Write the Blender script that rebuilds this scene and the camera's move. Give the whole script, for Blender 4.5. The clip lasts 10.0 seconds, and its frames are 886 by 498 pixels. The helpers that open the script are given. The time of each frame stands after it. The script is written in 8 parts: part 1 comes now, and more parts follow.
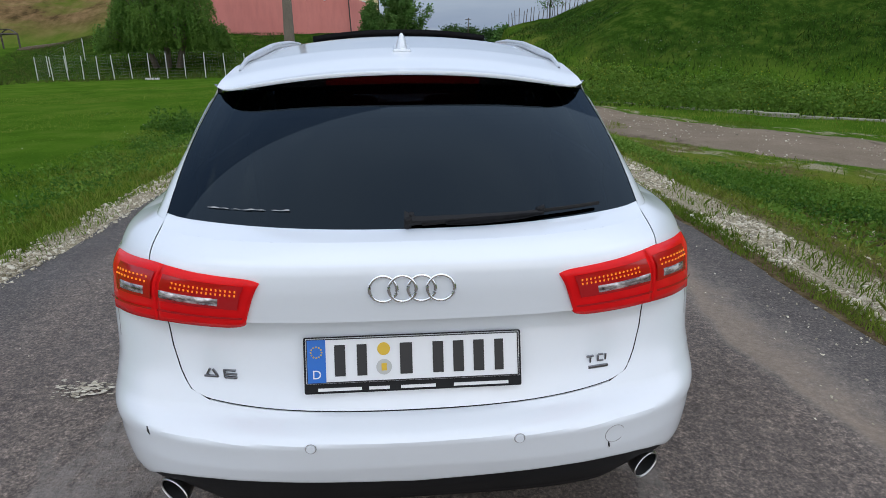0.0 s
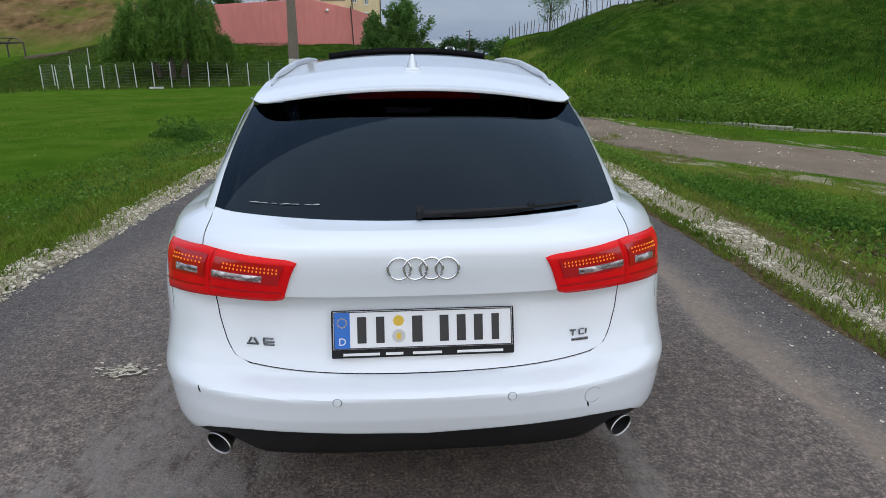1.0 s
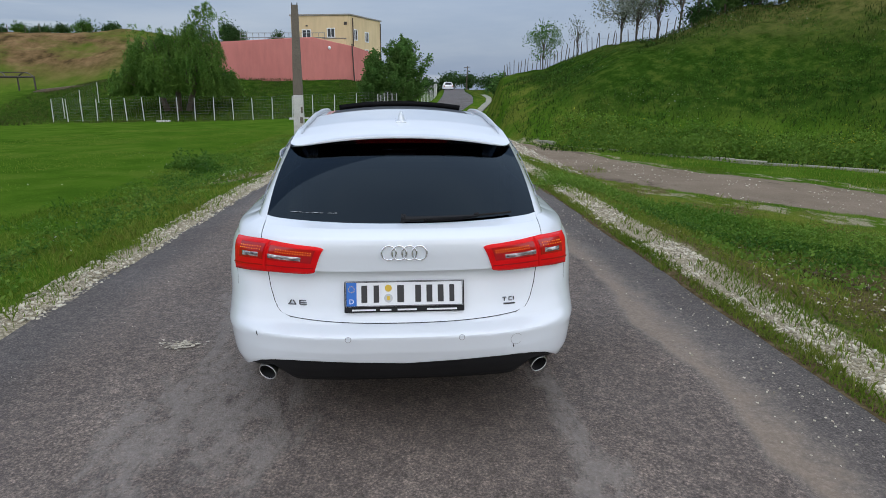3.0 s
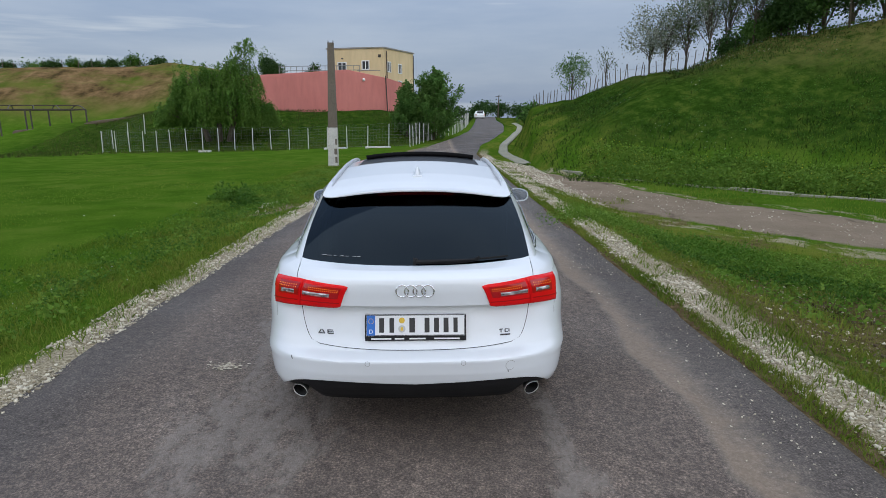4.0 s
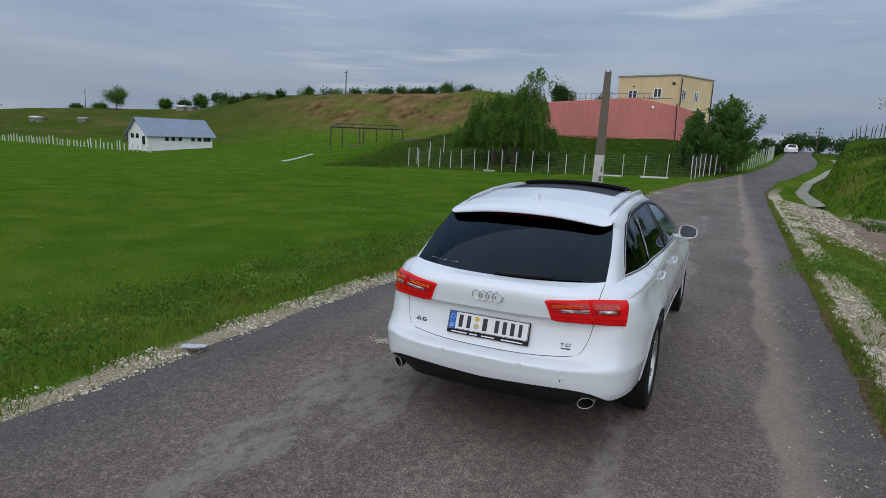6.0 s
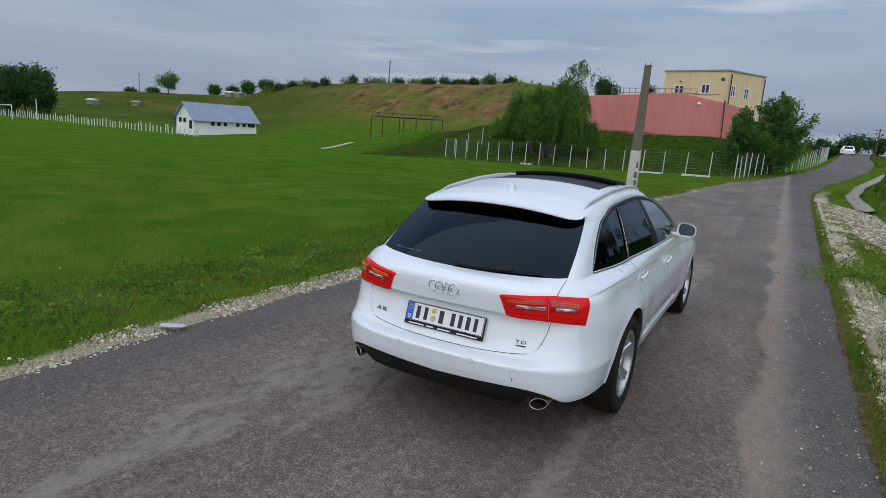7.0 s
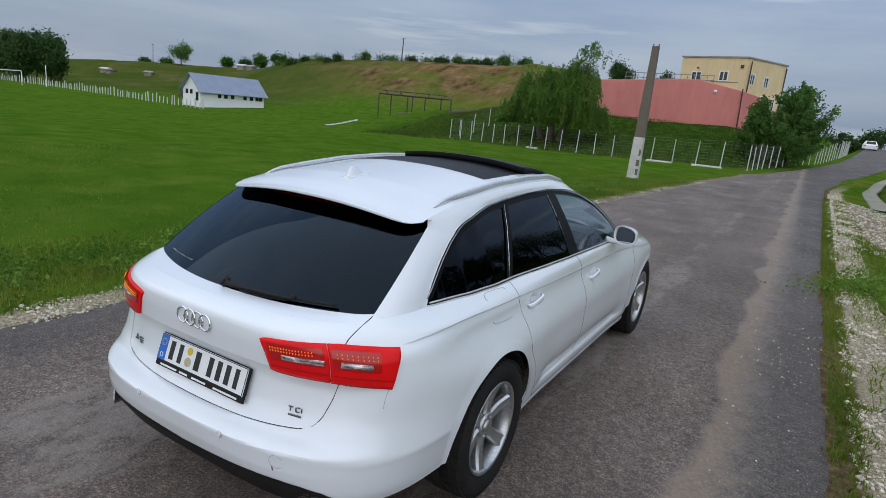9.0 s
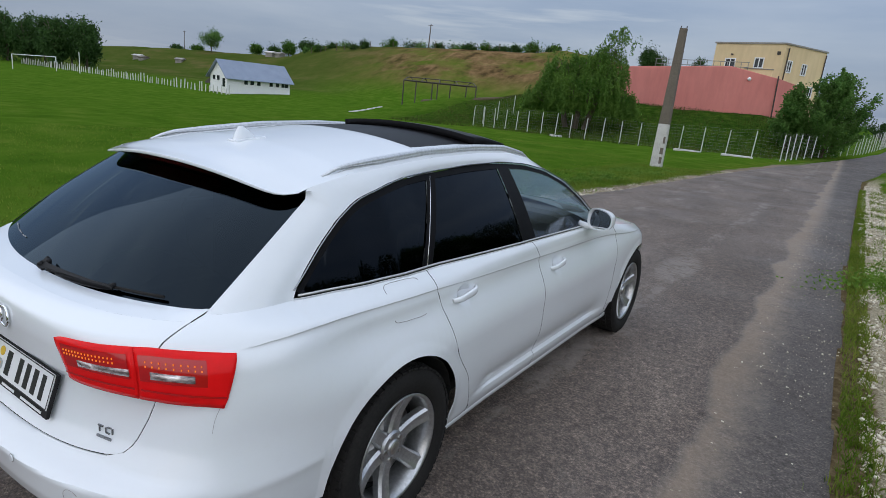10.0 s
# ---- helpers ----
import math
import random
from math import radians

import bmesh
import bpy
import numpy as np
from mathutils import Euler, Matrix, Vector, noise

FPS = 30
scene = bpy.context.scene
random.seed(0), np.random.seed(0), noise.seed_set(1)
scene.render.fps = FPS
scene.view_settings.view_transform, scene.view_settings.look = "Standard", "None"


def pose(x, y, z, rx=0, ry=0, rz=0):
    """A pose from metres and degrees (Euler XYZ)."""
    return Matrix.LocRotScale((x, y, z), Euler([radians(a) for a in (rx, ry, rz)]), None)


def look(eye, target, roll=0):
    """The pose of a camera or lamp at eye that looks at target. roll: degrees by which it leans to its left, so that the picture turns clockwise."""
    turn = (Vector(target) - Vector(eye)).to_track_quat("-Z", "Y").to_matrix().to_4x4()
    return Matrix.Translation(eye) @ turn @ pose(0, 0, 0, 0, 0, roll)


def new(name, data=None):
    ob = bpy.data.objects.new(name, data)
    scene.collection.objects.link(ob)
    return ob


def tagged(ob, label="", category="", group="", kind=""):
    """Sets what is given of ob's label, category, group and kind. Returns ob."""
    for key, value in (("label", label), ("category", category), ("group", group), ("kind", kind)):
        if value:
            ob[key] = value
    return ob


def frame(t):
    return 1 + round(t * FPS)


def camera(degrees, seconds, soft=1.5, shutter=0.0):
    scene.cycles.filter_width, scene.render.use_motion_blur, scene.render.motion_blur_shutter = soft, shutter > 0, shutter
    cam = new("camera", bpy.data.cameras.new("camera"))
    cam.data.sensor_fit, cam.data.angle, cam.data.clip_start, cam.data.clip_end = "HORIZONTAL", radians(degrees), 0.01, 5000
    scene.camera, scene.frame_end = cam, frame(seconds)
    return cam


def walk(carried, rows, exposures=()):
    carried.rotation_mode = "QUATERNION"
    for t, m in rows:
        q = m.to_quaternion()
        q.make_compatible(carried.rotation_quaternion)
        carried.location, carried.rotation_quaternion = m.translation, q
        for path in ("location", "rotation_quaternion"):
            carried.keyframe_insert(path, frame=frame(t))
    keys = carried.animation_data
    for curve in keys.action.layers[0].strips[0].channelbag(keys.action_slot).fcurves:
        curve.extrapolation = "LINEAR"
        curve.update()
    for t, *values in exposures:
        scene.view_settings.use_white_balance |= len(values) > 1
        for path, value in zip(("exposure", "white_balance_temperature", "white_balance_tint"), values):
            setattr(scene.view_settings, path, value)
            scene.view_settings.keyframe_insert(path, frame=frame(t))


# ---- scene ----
# ---- camera and its walk ----
cam = camera(73.1, 10.0, soft=0.7)
PATH = [
    (0, (-0.021, -1.1, 1.41), (0.117, 0.788, 0.764), -0.4),
    (0.5, (-0.026, -1.187, 1.423), (0.111, 0.705, 0.789), -0.2),
    (1, (-0.06, -1.384, 1.441), (0.08, 0.514, 0.827), 0.0),
    (1.5, (-0.07, -1.61, 1.474), (0.075, 0.296, 0.884), 0.2),
    (2, (-0.048, -1.821, 1.479), (0.099, 0.094, 0.921), 0.3),
    (2.5, (-0.021, -2.118, 1.521), (0.129, -0.198, 0.984), 0.3),
    (3.8, (-0.027, -2.661, 1.698), (0.074, -0.714, 1.249), 0.1),
    (4, (0.079, -2.789, 1.752), (0.122, -0.836, 1.324), -0.1),
    (4.5, (0.351, -2.912, 1.777), (0.319, -0.949, 1.397), -0.1),
    (5, (0.579, -3.014, 1.802), (0.316, -1.06, 1.464), 0.7),
    (5.5, (0.856, -3.108, 1.809), (0.318, -1.213, 1.469), 1.7),
    (6, (1.242, -3.1, 1.803), (0.399, -1.324, 1.439), 2.3),
    (6.2, (1.375, -3.091, 1.815), (0.462, -1.349, 1.452), 2.5),
    (7.5, (1.727, -2.427, 1.776), (0.766, -0.721, 1.367), 4.0),
    (8, (1.893, -2.054, 1.799), (0.926, -0.354, 1.381), 4.9),
    (8.5, (1.923, -1.637, 1.766), (0.954, 0.058, 1.331), 5.5),
    (9, (1.892, -1.236, 1.769), (0.914, 0.446, 1.309), 5.7),
    (9.5, (1.973, -0.882, 1.724), (0.95, 0.765, 1.235), 6.0),
    (10, (2.044, -0.528, 1.663), (0.999, 1.101, 1.159), 6.0),
]
walk(cam, [(t, look(eye, target, roll)) for t, eye, target, roll in PATH],
     exposures=[(0, 0.23), (2.5, 0.27), (4.5, 0.14), (5, 0.07), (6, 0.0), (7.5, 0.11), (10, 0.11)])

# ---- world and sun ----
SUN_EL, SUN_AZ = radians(27), radians(166)
world = bpy.data.worlds.new("overcast_sky")
scene.world = world
world.use_nodes = True


def world_nodes():
    nt = world.node_tree
    nt.nodes.clear()
    n, l = nt.nodes.new, nt.links.new
    sky = n("ShaderNodeTexSky")
    sky.sky_type, sky.sun_disc = "NISHITA", False
    sky.sun_elevation, sky.sun_rotation = SUN_EL, SUN_AZ
    sky.air_density, sky.dust_density = 1.0, 3.0
    tc = n("ShaderNodeTexCoord")
    sep = n("ShaderNodeSeparateXYZ")
    l(tc.outputs["Generated"], sep.inputs[0])
    # height of the cloud deck: flattened direction gives long bands near the horizon
    mp = n("ShaderNodeMapping")
    mp.inputs["Scale"].default_value = (1.0, 1.0, 6.0)
    l(tc.outputs["Generated"], mp.inputs[0])
    cl = n("ShaderNodeTexNoise")
    cl.inputs["Scale"].default_value, cl.inputs["Detail"].default_value = 1.9, 7
    cl.inputs["Roughness"].default_value = 0.55
    l(mp.outputs[0], cl.inputs["Vector"])
    ramp = n("ShaderNodeValToRGB")
    ramp.color_ramp.elements[0].position, ramp.color_ramp.elements[1].position = 0.32, 0.68
    ramp.color_ramp.elements[0].color = (0.50, 0.655, 0.94, 1)
    ramp.color_ramp.elements[1].color = (0.80, 0.93, 1.15, 1)
    l(cl.outputs["Fac"], ramp.inputs[0])
    # an overcast dome is about three times as bright overhead as at the horizon
    el = n("ShaderNodeMapRange")
    el.inputs["From Min"].default_value, el.inputs["From Max"].default_value = 0.0, 0.56
    el.interpolation_type = "SMOOTHSTEP"
    el.inputs["To Min"].default_value, el.inputs["To Max"].default_value = 4.18, 7.9
    l(sep.outputs["Z"], el.inputs[0])
    # thin pale streaks in the cloud
    mp2 = n("ShaderNodeMapping")
    mp2.inputs["Scale"].default_value = (1.6, 1.6, 20.0)
    mp2.inputs["Rotation"].default_value = (0.03, 0.05, 0.4)
    l(tc.outputs["Generated"], mp2.inputs[0])
    st = n("ShaderNodeTexNoise")
    st.inputs["Scale"].default_value, st.inputs["Detail"].default_value = 1.7, 5
    l(mp2.outputs[0], st.inputs["Vector"])
    sr = n("ShaderNodeValToRGB")
    sr.color_ramp.elements[0].position, sr.color_ramp.elements[1].position = 0.60, 0.74
    l(st.outputs["Fac"], sr.inputs[0])
    streak = n("ShaderNodeMixRGB")
    l(sr.outputs[0], streak.inputs[0])
    l(ramp.outputs[0], streak.inputs[1])
    streak.inputs[2].default_value = (1.02, 1.13, 1.28, 1)
    mul = n("ShaderNodeMixRGB")
    mul.blend_type = "MULTIPLY"
    mul.inputs[0].default_value = 1.0
    l(streak.outputs[0], mul.inputs[1])
    l(el.outputs[0], mul.inputs[2])
    mix = n("ShaderNodeMixRGB")
    mix.inputs[0].default_value = 0.88
    l(sky.outputs[0], mix.inputs[1])
    l(mul.outputs[0], mix.inputs[2])
    bg = n("ShaderNodeBackground")
    bg.inputs[1].default_value = 0.103
    l(mix.outputs[0], bg.inputs[0])
    out = n("ShaderNodeOutputWorld")
    l(bg.outputs[0], out.inputs[0])


world_nodes()
sun = new("sun", bpy.data.lights.new("sun", "SUN"))
sun.data.energy, sun.data.angle, sun.data.color = 1.72, radians(176), (1.0, 0.98, 0.96)
sun.matrix_world = look((0, 0, 50), (-50 * math.cos(SUN_EL) / math.sin(SUN_EL) * math.sin(SUN_AZ), -50 * math.cos(SUN_EL) / math.sin(SUN_EL) * math.cos(SUN_AZ), 0))

# ---- materials ----
def material(name, base=(0.5, 0.5, 0.5), rough=0.6, metal=0.0, coat=0.0, spec=0.5):
    m = bpy.data.materials.new(name)
    m.use_nodes = True
    b = m.node_tree.nodes["Principled BSDF"]
    b.inputs["Base Color"].default_value = (*base, 1)
    b.inputs["Roughness"].default_value = rough
    b.inputs["Metallic"].default_value = metal
    b.inputs["Coat Weight"].default_value = coat
    b.inputs["Coat Roughness"].default_value = 0.04
    b.inputs["Specular IOR Level"].default_value = spec
    return m


def nodes_of(m):
    return m.node_tree.nodes, m.node_tree.links, m.node_tree.nodes["Principled BSDF"]


def noise_node(m, scale, detail=4, rough=0.55, coord="Object", stretch=None, distort=0.0):
    n, l, b = nodes_of(m)
    tc = n.new("ShaderNodeTexCoord")
    t = n.new("ShaderNodeTexNoise")
    t.inputs["Scale"].default_value, t.inputs["Detail"].default_value = scale, detail
    t.inputs["Roughness"].default_value, t.inputs["Distortion"].default_value = rough, distort
    src = tc.outputs[coord]
    if stretch:
        mp = n.new("ShaderNodeMapping")
        mp.inputs["Scale"].default_value = stretch
        l.new(src, mp.inputs[0])
        src = mp.outputs[0]
    l.new(src, t.inputs["Vector"])
    return t.outputs["Fac"]


def ramp_node(m, fac, stops):
    n, l, b = nodes_of(m)
    r = n.new("ShaderNodeValToRGB")
    e = r.color_ramp.elements
    while len(e) < len(stops):
        e.new(0.5)
    for k, (p, c) in enumerate(stops):
        e[k].position, e[k].color = p, (*c, 1)
    l.new(fac, r.inputs[0])
    return r.outputs[0]


def mix_node(m, fac, a, b2, mode="MIX"):
    n, l, b = nodes_of(m)
    x = n.new("ShaderNodeMixRGB")
    x.blend_type = mode
    for k, v in ((0, fac), (1, a), (2, b2)):
        if isinstance(v, (int, float)):
            x.inputs[k].default_value = v if k == 0 else (v, v, v, 1)
        elif isinstance(v, tuple):
            x.inputs[k].default_value = (*v, 1)
        else:
            l.new(v, x.inputs[k])
    return x.outputs[0]


def bump_node(m, fac, strength, dist):
    n, l, b = nodes_of(m)
    u = n.new("ShaderNodeBump")
    u.inputs["Strength"].default_value, u.inputs["Distance"].default_value = strength, dist
    l.new(fac, u.inputs["Height"])
    return u.outputs[0]


def mottled(name, c1, c2, scale=3.0, fine=40.0, rough=0.8, bump=0.3, dist=0.01, metal=0.0, coat=0.0):
    """Two scales of colour variation and a fine relief."""
    m = material(name, c1, rough, metal, coat)
    n, l, b = nodes_of(m)
    big = ramp_node(m, noise_node(m, scale), [(0.3, c1), (0.7, c2)])
    small = noise_node(m, fine, 3)
    col = mix_node(m, 0.35, big, ramp_node(m, small, [(0.25, tuple(v * 0.55 for v in c1)), (0.75, tuple(min(1, v * 1.35) for v in c2))]))
    l.new(col, b.inputs["Base Color"])
    if bump:
        l.new(bump_node(m, small, bump, dist), b.inputs["Normal"])
    return m


def plaster(name, c1, c2):
    """Even rendered wall with faint weathering."""
    m = material(name, c1, 0.9, spec=0.2)
    n, l, b = nodes_of(m)
    col = ramp_node(m, noise_node(m, 0.30, 4), [(0.3, c1), (0.7, c2)])
    run = ramp_node(m, noise_node(m, 1.6, 5, 0.6, stretch=(1.0, 1.0, 0.25)), [(0.35, (0.90, 0.90, 0.90)), (0.6, (1, 1, 1))])
    l.new(mix_node(m, 1.0, col, run, "MULTIPLY"), b.inputs["Base Color"])
    l.new(bump_node(m, noise_node(m, 14, 3), 0.1, 0.01), b.inputs["Normal"])
    return m


def leaf_material(name, c1, c2, c3):
    m = material(name, c1, 0.7, spec=0.15)
    n, l, b = nodes_of(m)
    geo = n.new("ShaderNodeNewGeometry")
    col = ramp_node(m, geo.outputs["Random Per Island"], [(0.0, c1), (0.55, c2), (1.0, c3)])
    big = noise_node(m, 0.5, 2)
    col = mix_node(m, 0.5, col, ramp_node(m, big, [(0.3, c1), (0.7, c3)]))
    l.new(col, b.inputs["Base Color"])
    # light shines through thin leaves
    tr = n.new("ShaderNodeBsdfTranslucent")
    l.new(col, tr.inputs[0])
    mix = n.new("ShaderNodeMixShader")
    mix.inputs[0].default_value = 0.38
    out = n["Material Output"]
    l.new(b.outputs[0], mix.inputs[1])
    l.new(tr.outputs[0], mix.inputs[2])
    l.new(mix.outputs[0], out.inputs[0])
    return m


def grass_ground():
    m = material("grass_ground", (0.06, 0.12, 0.02), 0.95, spec=0.0)
    n, l, b = nodes_of(m)
    far = ramp_node(m, noise_node(m, 0.06, 4), [(0.35, (0.044, 0.124, 0.010)), (0.65, (0.092, 0.166, 0.018))])
    mid = ramp_node(m, noise_node(m, 0.9, 5), [(0.34, (0.026, 0.078, 0.006)), (0.50, (0.070, 0.148, 0.012)), (0.66, (0.150, 0.200, 0.032))])
    fine = ramp_node(m, noise_node(m, 28, 4, 0.7), [(0.3, (0.014, 0.040, 0.004)), (0.55, (0.055, 0.112, 0.010)), (0.8, (0.15, 0.20, 0.04))])
    pat = ramp_node(m, noise_node(m, 0.22, 5, 0.6, stretch=(0.7, 1.5, 1.0)), [(0.36, (0.038, 0.098, 0.007)), (0.50, (0.072, 0.142, 0.011)), (0.66, (0.118, 0.172, 0.022))])
    col = mix_node(m, 0.5, mix_node(m, 0.5, far, pat), mid)
    col = mix_node(m, 0.4, col, fine)
    # dry yellowish turf and bare loam on the eroded hill
    tc = n.new("ShaderNodeTexCoord")
    sep = n.new("ShaderNodeSeparateXYZ")
    l.new(tc.outputs["Object"], sep.inputs[0])
    def rng(src, a, b2):
        r = n.new("ShaderNodeMapRange")
        r.interpolation_type = "SMOOTHSTEP"
        r.inputs["From Min"].default_value, r.inputs["From Max"].default_value = a, b2
        l.new(src, r.inputs[0])
        return r.outputs[0]
    west = rng(sep.outputs[0], -30.0, -44.0)
    high = mix_node(m, 1.0, west, rng(sep.outputs[2], 0.2, 3.6), "MULTIPLY")
    dry = ramp_node(m, noise_node(m, 0.25, 5, 0.65), [(0.35, (0.072, 0.108, 0.015)), (0.65, (0.155, 0.130, 0.042))])
    col = mix_node(m, mix_node(m, 1.0, high, 0.8, "MULTIPLY"), col, dry)
    top = mix_node(m, 1.0, west, rng(sep.outputs[2], 2.0, 5.6), "MULTIPLY")
    east = rng(sep.outputs[0], -98.0, -78.0)
    top = mix_node(m, 1.0, top, east, "MULTIPLY")
    bare = ramp_node(m, noise_node(m, 0.17, 8, 0.68, stretch=(0.7, 1.4, 1.6)), [(0.38, (0, 0, 0)), (0.55, (1, 1, 1))])
    soil = ramp_node(m, noise_node(m, 0.45, 5, 0.6), [(0.34, (0.060, 0.042, 0.020)), (0.48, (0.14, 0.092, 0.042)), (0.68, (0.24, 0.155, 0.08))])
    col = mix_node(m, mix_node(m, 1.0, top, bare, "MULTIPLY"), col, soil)
    # duller, rougher pasture towards the low ridge in the distance
    past = mix_node(m, 1.0, rng(sep.outputs[0], -62.0, -95.0), rng(sep.outputs[1], 62.0, 84.0), "MULTIPLY")
    rough_c = ramp_node(m, noise_node(m, 0.12, 6, 0.68, stretch=(0.5, 1.6, 1.0)), [(0.34, (0.040, 0.066, 0.012)), (0.52, (0.066, 0.084, 0.020)), (0.68, (0.120, 0.098, 0.042))])
    col = mix_node(m, mix_node(m, 1.0, past, 0.85, "MULTIPLY"), col, rough_c)
    # rank grass on the mound, painted darker for slope shade, drier towards its crest
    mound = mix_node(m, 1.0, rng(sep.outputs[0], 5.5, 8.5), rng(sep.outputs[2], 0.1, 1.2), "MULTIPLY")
    # dark stops hold the slope's shade as well as the grass's own tone
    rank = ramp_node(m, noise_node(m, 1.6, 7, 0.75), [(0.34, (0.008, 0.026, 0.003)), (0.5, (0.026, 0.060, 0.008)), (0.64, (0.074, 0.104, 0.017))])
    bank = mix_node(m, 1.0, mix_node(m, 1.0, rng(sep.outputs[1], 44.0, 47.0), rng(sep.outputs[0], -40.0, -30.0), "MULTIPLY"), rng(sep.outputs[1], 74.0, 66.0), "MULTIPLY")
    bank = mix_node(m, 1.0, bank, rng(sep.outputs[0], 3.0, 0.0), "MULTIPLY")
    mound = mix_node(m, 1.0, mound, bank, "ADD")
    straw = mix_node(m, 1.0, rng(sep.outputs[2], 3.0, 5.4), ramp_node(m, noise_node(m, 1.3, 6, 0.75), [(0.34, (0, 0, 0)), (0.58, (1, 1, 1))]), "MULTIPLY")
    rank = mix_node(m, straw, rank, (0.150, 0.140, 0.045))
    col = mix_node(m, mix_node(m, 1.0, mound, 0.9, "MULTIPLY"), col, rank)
    # margins of the road: distance from its edges and into the dirt track are stored on the mesh
    def stored(name):
        q = n.new("ShaderNodeAttribute")
        q.attribute_name = name
        return q.outputs["Fac"]
    def calc(op, a, c, d=None):
        q = n.new("ShaderNodeMath")
        q.operation = op
        for k, v in enumerate((a, c, d)):
            if v is None:
                continue
            if isinstance(v, (int, float)):
                q.inputs[k].default_value = v
            else:
                l.new(v, q.inputs[k])
        return q.outputs[0]
    dl, dr, trk, yy = stored("from_left"), stored("from_right"), stored("in_track"), sep.outputs[1]
    nz = calc("SUBTRACT", noise_node(m, 1.7, 6, 0.68), 0.5)
    grit = noise_node(m, 45, 4, 0.7)
    loam = ramp_node(m, noise_node(m, 11, 6, 0.75), [(0.32, (0.048, 0.034, 0.017)), (0.5, (0.118, 0.086, 0.044)), (0.68, (0.225, 0.176, 0.102))])
    dirt = mix_node(m, 0.4, ramp_node(m, noise_node(m, 0.8, 6, 0.65), [(0.3, (0.175, 0.135, 0.096)), (0.7, (0.30, 0.238, 0.178))]), ramp_node(m, grit, [(0.3, (0.12, 0.092, 0.066)), (0.7, (0.37, 0.305, 0.235))]))
    stone = ramp_node(m, grit, [(0.32, (0.15, 0.125, 0.075)), (0.5, (0.33, 0.285, 0.195)), (0.68, (0.58, 0.52, 0.39))])
    worn = calc("ADD", calc("POWER", calc("ABSOLUTE", calc("MULTIPLY_ADD", sep.outputs[0], 0.56, -2.46), 0.0), 2.0), calc("POWER", calc("ABSOLUTE", calc("MULTIPLY_ADD", yy, 0.34, -0.95), 0.0), 2.0))
    worn = calc("MULTIPLY", rng(calc("MULTIPLY_ADD", nz, 2.6, worn), 1.25, 0.45), rng(noise_node(m, 3.2, 6, 0.7), 0.32, 0.46))
    pit = rng(calc("MULTIPLY_ADD", nz, 0.5, calc("ADD", calc("POWER", calc("ABSOLUTE", calc("ADD", sep.outputs[0], -4.60), 0.0), 2.0), calc("POWER", calc("ABSOLUTE", calc("ADD", yy, -3.95), 0.0), 2.0))), 0.22, 0.04)
    patch = calc("MULTIPLY", rng(noise_node(m, 0.75, 6, 0.6), 0.50, 0.62), calc("MULTIPLY", rng(calc("ADD", dr, nz), 0.5, 1.0), calc("MULTIPLY", rng(dr, 5.2, 4.0), rng(yy, 12.0, 9.0))))
    # yellowing turf beside the road
    verge = calc("MULTIPLY", rng(noise_node(m, 0.55, 6, 0.7, stretch=(1.3, 0.7, 1)), 0.44, 0.60), calc("MAXIMUM", calc("MULTIPLY", rng(dr, 0.1, 0.5), rng(dr, 6.0, 4.0)), calc("MULTIPLY", rng(dl, 0.1, 0.4), calc("MULTIPLY", rng(dl, 3.0, 1.0), 0.45))))
    col = mix_node(m, calc("MULTIPLY", verge, 0.6), col, ramp_node(m, noise_node(m, 9, 5, 0.7), [(0.3, (0.085, 0.105, 0.016)), (0.7, (0.22, 0.215, 0.045))]))
    col = mix_node(m, calc("MULTIPLY", calc("MAXIMUM", patch, worn), 0.88), col, loam)
    col = mix_node(m, pit, col, (0.030, 0.022, 0.014))
    rim = calc("MULTIPLY", rng(noise_node(m, 2.2, 6, 0.7, stretch=(1.0, 0.6, 1)), 0.46, 0.58), calc("MULTIPLY", rng(calc("MULTIPLY_ADD", nz, 0.8, trk), -1.0, -0.75), rng(calc("MULTIPLY_ADD", nz, 0.8, trk), -0.20, -0.45)))
    col = mix_node(m, calc("MULTIPLY", rim, 0.85), col, ramp_node(m, grit, [(0.3, (0.20, 0.17, 0.105)), (0.7, (0.46, 0.41, 0.29))]))
    rut = calc("MULTIPLY", rng(noise_node(m, 1.5, 6, 0.7, stretch=(1.0, 0.45, 1)), 0.50, 0.62), calc("MULTIPLY", rng(trk, -0.1, 0.15), rng(trk, 0.85, 0.55)))
    spot = calc("ADD", calc("POWER", calc("ABSOLUTE", calc("MULTIPLY_ADD", sep.outputs[0], 1.7, 5.5), 0.0), 2.0), calc("POWER", calc("ABSOLUTE", calc("ADD", yy, -9.5), 0.0), 2.0))
    col = mix_node(m, rng(calc("MULTIPLY_ADD", nz, 2.0, spot), 1.1, 0.7), col, dirt)
    col = mix_node(m, rng(calc("MULTIPLY_ADD", nz, 0.9, trk), -0.12, 0.12), col, dirt)
    col = mix_node(m, calc("MULTIPLY", rut, 0.55), col, (0.075, 0.058, 0.042))
    near_r = rng(yy, 42.0, 30.0)
    col = mix_node(m, calc("MULTIPLY", near_r, rng(calc("MULTIPLY_ADD", nz, 0.5, dr), 0.34, 0.22)), col, loam)
    gr = calc("MULTIPLY", rng(calc("MULTIPLY_ADD", nz, 0.4, dr), 0.14, 0.24), rng(calc("MULTIPLY_ADD", nz, 0.8, dr), 0.74, 0.56))
    col = mix_node(m, calc("MULTIPLY", near_r, gr), col, stone)
